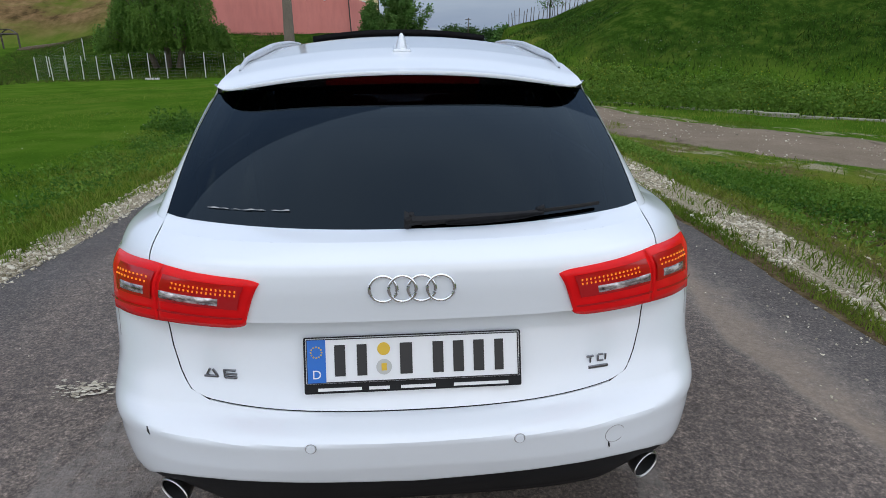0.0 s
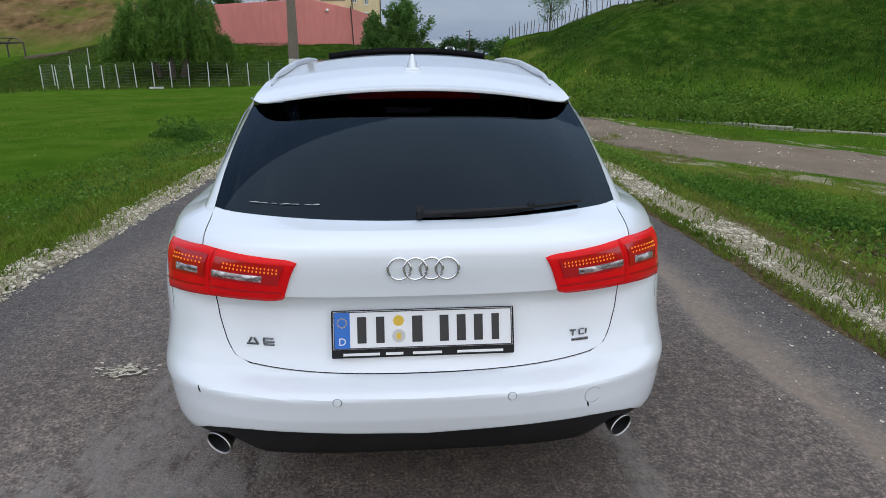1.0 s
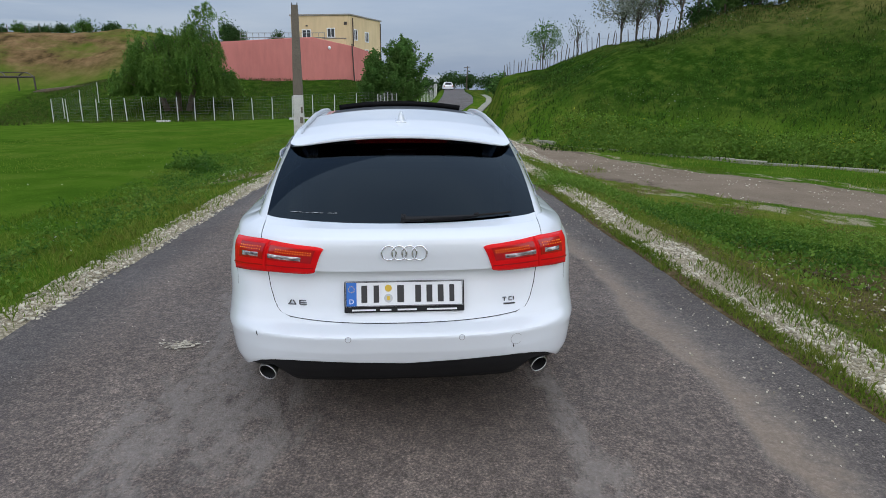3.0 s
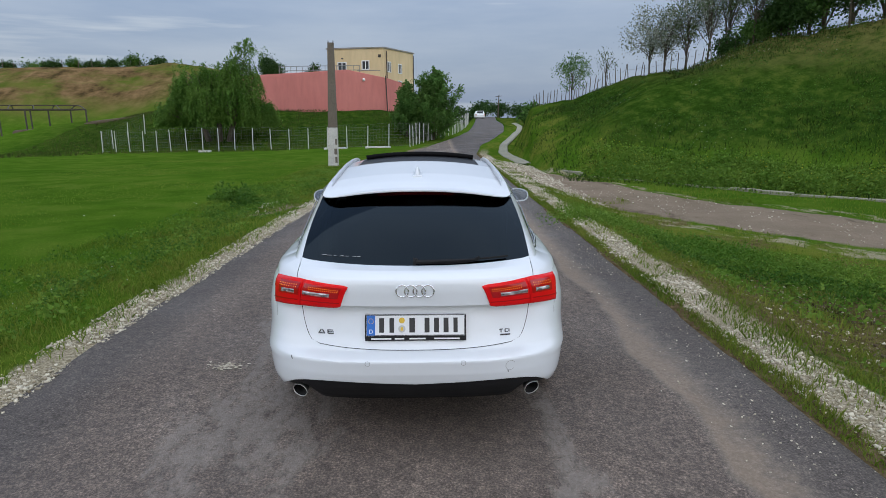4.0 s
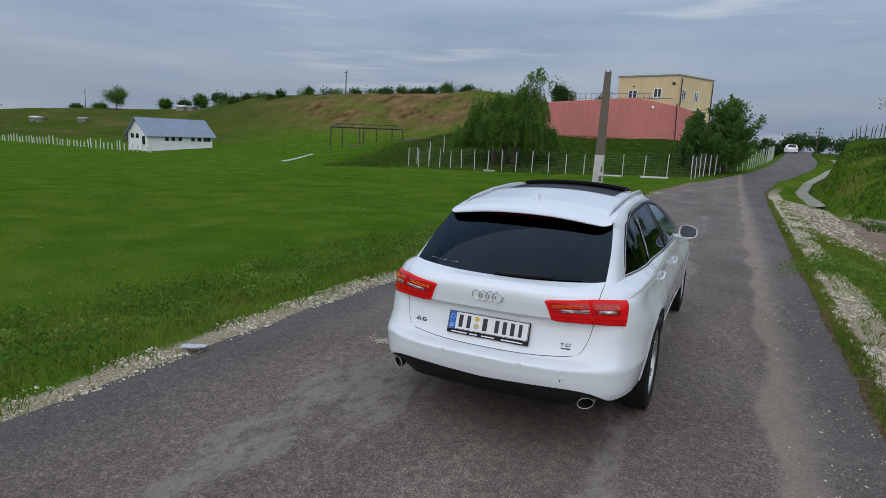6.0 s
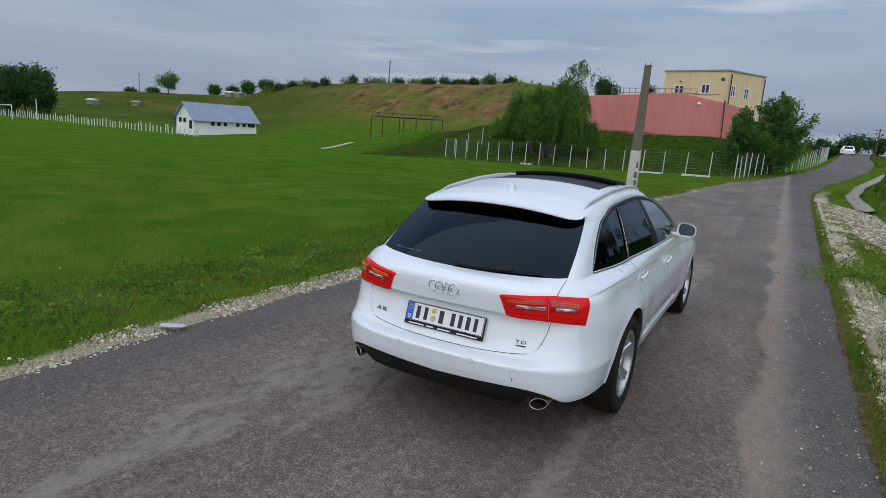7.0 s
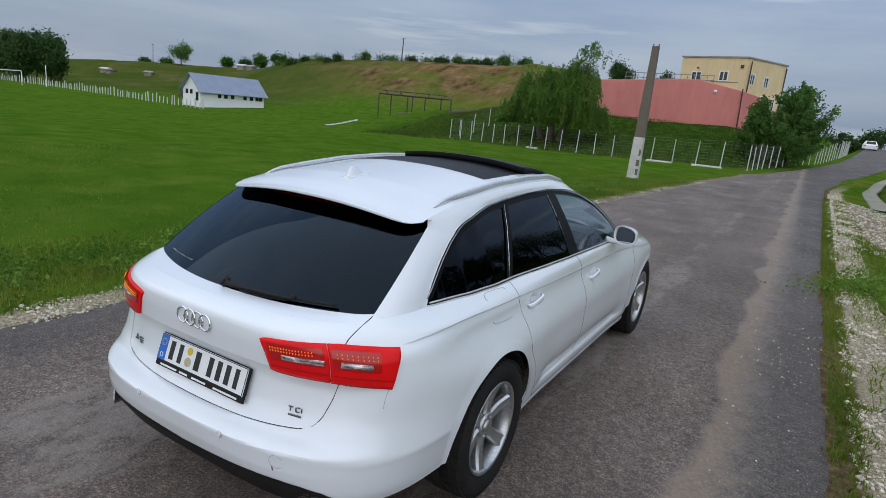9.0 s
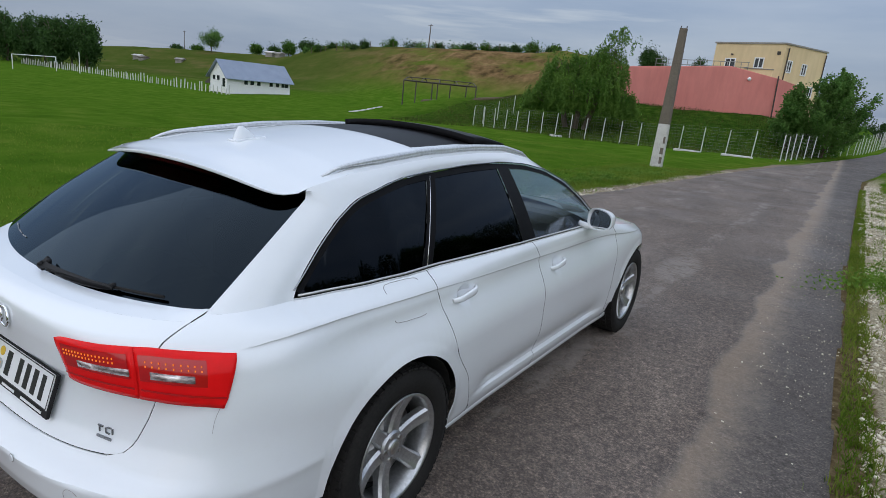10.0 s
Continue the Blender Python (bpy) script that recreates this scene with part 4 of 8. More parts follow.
def willow():
    rs = np.random.RandomState(11)
    ob = empty("willow", (-17.4, 48.0, ground_z(-17.4, 48) - 0.05), label="big weeping willow with drooping green twigs behind the fence", category="tree")
    pieces = []
    for sx, hh in ((-2.0, 4.6), (0.2, 5.4), (2.2, 6.4)):
        pieces.append(tube([(sx * 0.4, 0, 0), (sx * 0.7, 0.2, hh * 0.4), (sx, 0.1, hh * 0.8), (sx * 1.15, 0, hh)], [0.26, 0.19, 0.12, 0.04], 7))
    pts = []
    lobes = ((-2.0, 0.0, 4.3, 1.3), (-1.0, -0.6, 4.8, 1.5), (0.3, 0.2, 5.0, 1.7), (1.9, 0.3, 5.5, 1.4), (2.3, -0.3, 4.4, 1.4), (-2.9, 0.4, 3.1, 1.2), (1.0, 0.9, 4.2, 1.8), (-2.2, 0.8, 3.4, 1.6), (1.8, -0.9, 3.5, 1.8), (-0.4, -1.0, 3.5, 1.7), (3.2, 0.4, 2.7, 1.3), (-3.5, 0.0, 2.5, 1.1), (3.6, 0.0, 2.3, 1.0))
    for cx, cy, cz, rr in lobes:
        # each bough carries a curtain of hanging twigs
        for k in range(22):
            t = rs.uniform(0, 2 * math.pi)
            q = rr * rs.uniform(0.1, 1.0) ** 0.6
            bx, by = cx + q * math.cos(t), cy + q * math.sin(t) * 0.9
            bz = cz + 0.45 * math.sqrt(max(0, 1 - (q / rr) ** 2)) * rr + rs.normal() * 0.22
            pieces.append(tube([(cx * 0.6, cy * 0.6, cz * 0.62), (bx * 0.85, by * 0.85, bz - 0.25), (bx, by, bz)], [0.05, 0.025, 0.01], 4))
            ln0 = rs.uniform(1.6, 4.0) * (0.6 + 0.5 * q / rr)
            for j in range(9):
                x0, y0 = bx + rs.normal() * 0.17, by + rs.normal() * 0.17
                ln = ln0 * rs.uniform(0.55, 1.1)
                m = int(ln / 0.075)
                g = np.linspace(0, 1, m)
                zz = bz + 0.15 * rs.normal() - ln * g ** 1.15
                zz = np.maximum(zz, 1.15 + rs.uniform(0, 0.9))
                dx = np.cumsum(rs.normal(size=m) * 0.014) + 0.50 * g * math.cos(t)
                dy = np.cumsum(rs.normal(size=m) * 0.014) + 0.45 * g * math.sin(t)
                pts.append(np.stack([x0 + dx, y0 + dy, zz], 1) + rs.normal(size=(m, 3)) * 0.03)
    for k in range(90):
        # thin sprays over the top, tallest on one side, arching over and hanging
        tall = k % 3 > 0
        x0 = rs.normal() * 0.75 + 2.5 if tall else rs.uniform(-3.2, 2.5)
        base = 4.9 + 0.20 * (x0 + 2) + rs.uniform(-0.3, 0.4)
        up = rs.uniform(0.3, 0.9) + (1.3 * math.exp(-((x0 - 2.7) / 0.9) ** 2) if tall else 0.9 * math.exp(-((x0 + 2.3) / 0.6) ** 2))
        m = int(14 + 9 * up)
        g = np.linspace(0, 1, m)
        lean, side = rs.normal() * 0.6, rs.normal() * 0.6
        pts.append(np.stack([x0 + lean * g ** 1.5, side * g, base + up * (2.4 * g - 1.75 * g ** 2.6)], 1) + rs.normal(size=(m, 3)) * 0.05)
    v, f = merge(pieces)
    mesh_ob("trunk", v, f, M["bark"], ob, True)
    fast_mesh("crown", leaf_quads(np.concatenate(pts), 0.112, rs, 0.70, 0.34), 4, M["willow"], ob)


willow()
ascending_tree("poplar", (0.45, 51.2), 6.3, 3.0, 3, "dense green young poplar with rising boughs beside the road fence", 54)
ascending_tree("poplar", (-1.9, 50.3), 4.7, 1.6, 8, "lower bushy poplar beside the road fence", 30)
tree("lime_tree", (-18.3, 70.0), 6.1, 1.8, "dark_leaf", "round dark green tree behind the terrace", 21, 150, 42, 0.11, 0.42, 0.16, 0.26, 8, group="trees behind the terrace")
tree("lime_tree", (-13.6, 71.0), 5.3, 1.0, "dark_leaf", "small round tree behind the terrace railing", 22, 60, 30, 0.10, 0.5, 0.1, 0.2, 6, group="trees behind the terrace")
# the crest of the mound
tree("plum_tree", crest_at(11.9), 3.0, 1.15, "poplar", "thin young fruit tree on the mound's crest", 31, 60, 44, 0.055, 0.22, 0.05, 0.2, 12, group="fruit trees on the mound")
tree("plum_tree", crest_at(14.8, 0.4), 2.5, 0.75, "young_leaf", "small thin fruit tree on the mound's crest", 32, 22, 14, 0.05, 0.25, 0.035, 0.2, 10, group="fruit trees on the mound")
for k, (th, hh, rr, lf) in enumerate(((18.4, 3.9, 1.8, 12), (19.6, 3.4, 1.4, 10), (21.3, 4.6, 1.7, 16), (23.0, 4.5, 1.7, 14), (24.5, 4.8, 1.8, 20), (26.4, 4.6, 1.8, 18), (28.4, 4.8, 1.9, 18))):
    tree("cherry_tree", crest_at(th, 0.5 - 0.4 * (k % 2)), hh, rr, "blossom" if k in (0, 1, 3) else "young_leaf", "thinly leaved fruit tree with pale blossom on the mound" if k in (0, 1, 3) else "thin fruit tree in young leaf on the mound", 40 + k, 90, lf + 18, 0.056, 0.20, 0.050, 0.22, 30, group="fruit trees on the mound")
for k, (th, hh, rr) in enumerate(((24.6, 0.6, 0.5), (26.4, 1.1, 0.7), (27.6, 1.7, 1.0), (29.0, 2.6, 1.3), (30.4, 3.8, 1.5), (31.4, 5.0, 1.8), (33.2, 4.8, 1.9), (35.2, 5.0, 2.0), (37.5, 4.8, 2.1), (40.0, 4.8, 2.2))):
    tree("hedge_tree", crest_at(th, 0.35 + 0.3 * (k % 3)), hh, rr, "poplar" if k % 3 else "dark_leaf", "low dark shrub under the fruit trees" if k < 3 else "dense bushy tree in the hedge on the mound", 50 + k, 60 if k < 3 else 170, 40, 0.075, 0.02, 0.09, 0.26, 12, group="hedge on the mound")
for k, (th, hh, rr) in enumerate(((46.5, 6.8, 2.3), (51.0, 7.4, 2.6), (56.0, 6.6, 2.4), (61.0, 7.2, 2.6))):
    tree("hedge_tree", crest_at(th, 1.5), hh, rr, "dark_leaf", "tall dense tree at the end of the hedge", 70 + k, 110, 30, 0.13, 0.04, 0.11, 0.3, 12, group="hedge on the mound")
tree("cherry_tree", crest_at(33.0, -0.4), 3.6, 1.4, "blossom", "bush with pale blossom in the hedge", 61, 60, 18, 0.06, 0.35, 0.05, 0.3, 14, group="fruit trees on the mound")

# bushes and trees along the far ridge, each about where the skyline shows it
for k, (x, hh, rr) in enumerate(((-103, 1.2, 1.6), (-99, 0.9, 1.3), (-88, 1.7, 1.2), (-81, 1.5, 0.6), (-70, 1.1, 1.5), (-61.5, 1.3, 1.9), (-58.5, 1.5, 1.4), (-55.5, 1.1, 1.8), (-52, 1.2, 1.2), (-48.5, 2.4, 1.7), (-45, 1.2, 1.5))):
    tree("bush", (x, 101.5 + 0.9 * math.sin(k * 2.1)), 0.85 * hh, 0.85 * rr, "dark_leaf" if k % 3 else "weed", "dark bush on the skyline of the far hill", 70 + k, 40, 26, 0.17, 0.05, 0.08, 0.36, 5, category="bush", group="bushes on the far hill")
for k, x in enumerate((-107, -101, -95.5, -91, -84, -77, -74, -66, -63.5, -57, -50, -46.5)):
    tree("bush", (x + 0.8 * math.sin(k * 5.3), 102.0 + 1.2 * math.sin(k * 3.7)), 0.5 + 0.45 * abs(math.sin(k * 1.7)), 0.8 + 1.3 * abs(math.sin(k * 2.9)), "dark_leaf" if k % 2 else "poplar", "low straggling bush on the skyline of the far hill", 270 + k, 26, 18, 0.17, 0.02, 0.06, 0.42, 5, category="bush", group="bushes on the far hill")
for k, (x, y, hh, rr) in enumerate(((-151, 108, 6.3, 3.2), (-137, 112, 2.6, 1.7), (-131, 113, 2.2, 1.5), (-122, 110, 3.6, 2.0), (-113, 108, 3.0, 2.0), (-175, 120, 1.6, 1.9), (-190, 122, 1.4, 2.2))):
    tree("field_tree", (x, y), hh, rr, "poplar" if k == 0 else ("weed" if k % 2 else "dark_leaf"), "round green tree on the low ridge" if k == 0 else "dark bush on the low ridge", 90 + k, 80, 30, 0.22, 0.15, 0.16, 0.5, 7, group="trees on the low ridge")
# dark wood beyond the goal
for k in range(5, 18):
    x, y = -112 - 4.2 * k, 66 + 5 * math.sin(k * 1.9)
    tree("wood_tree", (x, y), 8.4 + 2.6 * min(1, k / 7) + 0.6 * math.sin(k * 2.7), 3.2, "dark_leaf", "tall dark tree at the edge of a wood", 120 + k, 110, 34, 0.28, 0.02, 0.25, 0.6, 8, group="wood beyond the goal")
# trees at the head of the road
for k, (x, y, hh, rr) in enumerate(((14.2, 80, 3.0, 1.7), (16.5, 100, 2.4, 2.2), (19, 104, 2.2, 2.4), (10.5, 124, 3.4, 2.6), (6.0, 130, 3.0, 3.0), (2.0, 128, 3.2, 2.8), (-3.0, 126, 3.0, 2.8), (14.5, 122, 3.4, 2.8), (18.0, 118, 3.0, 2.6), (8.2, 134, 3.6, 3.0), (12.6, 132, 4.0, 3.0), (22.0, 122, 3.4, 3.0))):
    tree("roadside_bush", (x, y), hh, rr, "poplar" if k == 0 else "dark_leaf", "leafy bush at the head of the road", 150 + k, 46, 26, 0.22, 0.02, 0.08, 0.4, 6, category="bush", group="bushes at the head of the road")


# --- grass, weeds, stones: each kind one sheet of loose pieces ---
def blades(name, xy, h0, h1, width, seed, mat, label, lean=0.5, category="grass"):
    rs = np.random.RandomState(seed)
    n = len(xy)
    z = land(xy[:, 0], xy[:, 1])
    p = np.stack([xy[:, 0], xy[:, 1], z - 0.01], 1)
    t = rs.uniform(0, 2 * math.pi, n)
    h = rs.uniform(h0, h1, n) * rs.uniform(0.6, 1.2, n)
    w = width * rs.uniform(0.6, 1.4, n)
    side = np.stack([np.cos(t) * w, np.sin(t) * w, np.zeros(n)], 1)
    bend = rs.normal(size=(n, 2)) * lean
    mid = p + np.stack([bend[:, 0] * h * 0.25, bend[:, 1] * h * 0.25, h * 0.6], 1)
    tip = p + np.stack([bend[:, 0] * h * 0.8, bend[:, 1] * h * 0.8, h], 1)
    quad = np.stack([p - side, p + side, mid + side * 0.7, tip, mid - side * 0.7], 1)
    ob = fast_mesh(name, quad, 5, mat)
    return tagged(ob, label, category, kind="stuff")


def scatter(seed, n, x0, x1, y0, y1, keep=None, rel=None):
    """Random places; rel: 'l' or 'r' measures x from that edge of the road. Clumped by a noise."""
    rs = np.random.RandomState(seed)
    y = rs.uniform(y0, y1, n)
    x = rs.uniform(x0, x1, n)
    if rel == "l":
        x = edge_l(y) - x
    if rel == "r":
        x = edge_r(y) + x
    if keep is not None:
        k = keep(x, y, rs)
        x, y = x[k], y[k]
    return np.stack([x, y], 1)


# rank mound grass, colour darkened for slope shade and shade under the trees
M["shaded_mound_blade"] = leaf_material("rank_shaded_mound_grass", (0.009, 0.033, 0.004), (0.022, 0.060, 0.008), (0.062, 0.100, 0.018))
M["bank_blade"] = leaf_material("rough_olive_grass", (0.024, 0.052, 0.008), (0.050, 0.088, 0.014), (0.125, 0.125, 0.036))


def nz2(x, y, s, seed=0.0):
    return np.array([noise.noise(Vector((a * s, b * s, seed))) for a, b in zip(x, y)])


blades("gravel_grass", scatter(41, 12000, 0.02, 0.6, -4, 26, lambda x, y, r: r.uniform(size=len(x)) < 0.25 - 1.3 * nz2(x, y, 1.3, 3), "l"), 0.03, 0.10, 0.004, 41, M["blade"], "grass growing through the roadside gravel")
blades("gravel_grass", scatter(42, 22000, 0.3, 0.85, -4, 26, lambda x, y, r: r.uniform(size=len(x)) < 0.25 - 1.3 * nz2(x, y, 1.3, 5), "r"), 0.03, 0.10, 0.004, 42, M["blade"], "grass growing through the roadside gravel")
blades("verge_grass", scatter(1, 100000, 0.20, 3.4, -4, 24, lambda x, y, r: r.uniform(size=len(x)) < 0.55 + 0.9 * nz2(x, y, 0.9, 2), "l"), 0.025, 0.085, 0.0042, 1, M["blade"], "rank green grass along the left verge")
blades("meadow_grass", scatter(2, 60000, 3.0, 15, -3, 34, lambda x, y, r: r.uniform(size=len(x)) < 0.6 + 0.6 * nz2(x, y, 0.5, 3), "l"), 0.02, 0.06, 0.005, 2, M["blade"], "short mown grass of the playing field")
blades("edge_grass", scatter(3, 42000, 0.02, 0.20, -4, 26, lambda x, y, r: r.uniform(size=len(x)) < 0.75 + 0.9 * nz2(x, y, 1.4, 4), "r"), 0.02, 0.065, 0.003, 3, M["blade"], "thin strip of grass along the asphalt's edge")
def worn_spot(x, y):
    """1 in the middle of the bare patch beside the track, 0 away from it."""
    return np.clip(1.3 - ((x * 0.56 - 2.46) ** 2 + (y * 0.34 - 0.95) ** 2), 0, 1)


blades("verge_grass", scatter(4, 105000, 0.55, 6.5, -5, 14, lambda x, y, r: (r.uniform(size=len(x)) < (0.5 + 1.5 * nz2(x, y, 0.7, 9)) * (1 - 0.97 * worn_spot(x, y))) & ~on_track(x, y, 0 * x), "r"), 0.015, 0.065, 0.0045, 4, M["blade"], "patchy grass between road and dirt track")
M["dry_blade"] = leaf_material("dry_turf", (0.072, 0.062, 0.020), (0.130, 0.108, 0.038), (0.25, 0.210, 0.092))
blades("dry_turf", scatter(8, 60000, 0.5, 4.6, -3, 7, lambda x, y, r: r.uniform(size=len(x)) < 0.15 + 0.30 * worn_spot(x, y) + 0.9 * nz2(x, y, 1.1, 12), "r"), 0.008, 0.040, 0.004, 8, M["dry_blade"], "short dry turf on the worn ground")
blades("track_grass", scatter(5, 26000, 3, 16, 3, 20, lambda x, y, r: (x > edge_r(y) + 0.8) & ~on_track(x, y, 0 * x + 0.4) & (r.uniform(size=len(x)) < 0.55 + nz2(x, y, 0.6, 5))), 0.04, 0.14, 0.007, 5, M["blade"], "grass beside the dirt track")
blades("mound_grass", scatter(6, 90000, 5, 32, 10, 42, lambda x, y, r: (x > edge_r(y) + 2.6) & (y > 17.5 - 0.62 * (x - 7)) & (r.uniform(size=len(x)) < 0.6 + 0.8 * nz2(x, y, 0.45, 6))), 0.06, 0.20, 0.011, 6, M["shaded_mound_blade"], "long uneven grass on the mound")
M["crest_blade"] = leaf_material("dry_crest_grass", (0.060, 0.075, 0.014), (0.120, 0.125, 0.030), (0.22, 0.20, 0.075))
blades("crest_grass", scatter(9, 60000, 5, 32, 14, 42, lambda x, y, r: (x > edge_r(y) + 3.5) & (y > 17.5 - 0.62 * (x - 7)) & (r.uniform(size=len(x)) < 0.85 * sstep(3.4, 5.0, land(x, y) + 2.2 * nz2(x, y, 0.5, 15)))), 0.05, 0.17, 0.010, 9, M["crest_blade"], "dry yellowish grass along the mound's crest")
blades("bank_grass", scatter(7, 34000, -34, 1, 43, 66, lambda x, y, r: x < edge_l(y) - 2.2), 0.06, 0.22, 0.018, 7, M["bank_blade"], "rough grass on the bank below the pink wall")


M["pale_blade"] = leaf_material("yellow_green_grass", (0.085, 0.150, 0.012), (0.165, 0.225, 0.024), (0.30, 0.31, 0.07))


def tufts(seed, n, per, spread, places, h0, h1, label, lean=0.6):
    """Clumps of taller grass about the given places."""
    rs = np.random.RandomState(seed)
    c = places(rs, n)
    xy = np.repeat(c, per, 0) + rs.normal(size=(n * per, 2)) * spread * np.repeat(rs.uniform(0.5, 1.5, (n, 1)), per, 0)
    blades("grass_tufts", xy, h0, h1, 0.0042, seed, M["pale_blade"], label, lean)


def beside(edge, sign, d0, d1, y0, y1):
    def places(rs, n):
        y = y0 + (y1 - y0) * rs.uniform(0, 1, n) ** 1.3
        return np.stack([edge(y) + sign * (d0 + (d1 - d0) * rs.uniform(0, 1, n) ** 1.6), y], 1)
    return places


tufts(61, 120, 46, 0.085, beside(edge_l, -1, 0.42, 2.4, -3.5, 18), 0.04, 0.14, "yellowish grass tufts behind the roadside gravel")
tufts(62, 70, 40, 0.05, beside(edge_r, 1, 0.09, 0.26, -3.5, 18), 0.03, 0.09, "yellowish grass tufts at the asphalt's edge", 0.4)
tufts(63, 240, 46, 0.10, beside(edge_r, 1, 0.72, 3.0, -3.5, 14), 0.03, 0.11, "yellowish grass tufts beyond the stone strip")


def weeds(name, spots, spread, height, leaf, per, seed, label, mat="weed"):
    rs = np.random.RandomState(seed)
    pts = []
    for x, y in spots:
        m = per
        d = rs.normal(size=(m, 2)) * spread
        xs, ys = x + d[:, 0], y + d[:, 1]
        hh = height * rs.uniform(0.05, 1.0, m) * np.exp(-(d ** 2).sum(1) / (2.2 * spread ** 2))
        pts.append(np.stack([xs, ys, land(xs, ys) + hh], 1))
    pts = np.concatenate(pts)
    ob = fast_mesh(name, leaf_quads(pts, leaf, rs, 0.2, 0.6), 4, M[mat])
    return tagged(ob, label, "plants", kind="stuff")


rs9 = np.random.RandomState(9)
weeds("verge_weeds", [(-5.0, 12.6), (-4.65, 12.5), (-5.35, 12.9), (-4.3, 11.4)], 0.17, 0.55, 0.038, 330, 1, "dark clump of broad-leaved weeds on the verge")
weeds("low_weeds", [(float(edge_l(y)) - 0.7 - 2.4 * a, y) for y, a in zip(rs9.uniform(-2, 22, 170), rs9.uniform(0, 1, 170))], 0.16, 0.16, 0.028, 60, 2, "low broad-leaved weeds in the verge grass", "herb")
weeds("low_weeds", [(float(edge_r(y)) + 0.8 + 2.2 * a, y) for y, a in zip(rs9.uniform(-3, 9, 60), rs9.uniform(0, 1, 60))], 0.2, 0.14, 0.03, 60, 3, "low broad-leaved weeds beside the track", "herb")
M["pale_herb"] = leaf_material("yellowing_leaves", (0.065, 0.095, 0.014), (0.13, 0.155, 0.026), (0.25, 0.235, 0.06))


def band(pts, n, wide):
    """Places along a line, scattered to both sides of it."""
    g = rs9.uniform(0, len(pts) - 1, n)
    xs, ys = np.interp(g, range(len(pts)), [p[0] for p in pts]), np.interp(g, range(len(pts)), [p[1] for p in pts])
    return list(zip(xs + rs9.normal(size=n) * wide * 0.6, ys + rs9.normal(size=n) * wide))


weeds("clover_mat", [p for p in band([(2.95, 8.2), (3.7, 7.5), (4.5, 7.0), (5.3, 5.9), (6.6, 4.6), (8.4, 2.4)], 420, 0.55) if into_track(*p) < -0.35], 0.22, 0.17, 0.022, 105, 12, "lush bright green clover and herbs beside the dirt track", "herb")
weeds("matted_herbs", [(float(edge_r(y)) + 0.75 + 3.4 * a, y) for y, a in zip(rs9.uniform(-3, 7, 260), rs9.uniform(0, 1, 260))], 0.16, 0.055, 0.013, 60, 15, "matted low leaves in the worn turf", "pale_herb")
weeds("dark_herbs", band([(3.6, 6.0), (4.6, 5.6), (5.6, 4.4), (6.4, 3.4)], 60, 0.35), 0.16, 0.15, 0.024, 80, 13, "dark green weeds round the bare patch")
weeds("verge_clumps", [(float(edge_l(y)) - 0.55 - 2.6 * a, y) for y, a in zip(rs9.uniform(-1, 16, 90), rs9.uniform(0, 1, 90))], 0.15, 0.24, 0.020, 90, 14, "dark leafy clumps in the verge grass")
foot = [(x, 18.6 - 0.62 * (x - 7) + d) for x, d in zip(rs9.uniform(6.5, 26, 430), rs9.uniform(0.2, 2.3, 430))]
weeds("nettle_band", foot, 0.40, 0.70, 0.050, 150, 4, "band of tall nettles and weeds at the mound's foot", "herb")
weeds("yellow_flowers", [f for k, f in enumerate(foot) if k % 4 == 0], 0.5, 0.85, 0.020, 26, 5, "yellow rape flowers among the nettles", "yellow_flower")
weeds("mound_tufts", [(x, y) for x, y in scatter(17, 700, 7, 30, 14, 36, lambda x, y, r: (x > edge_r(y) + 4) & (y > 20 - 0.62 * (x - 7)))], 0.28, 0.22, 0.04, 46, 6, "darker tufts of herbs on the mound")
weeds("white_flowers", [(x, y) for x, y in scatter(18, 40, 9, 28, 18, 30, lambda x, y, r: (x > edge_r(y) + 5) & (y > 22 - 0.62 * (x - 7)))], 0.35, 0.22, 0.022, 9, 7, "small white flowers scattered on the mound", "white_flower")
weeds("white_flowers", [(x, y) for x, y in scatter(19, 12, 0.7, 8, -2, 20, None, "l")], 0.4, 0.16, 0.012, 7, 8, "small white flowers in the verge grass", "white_flower")


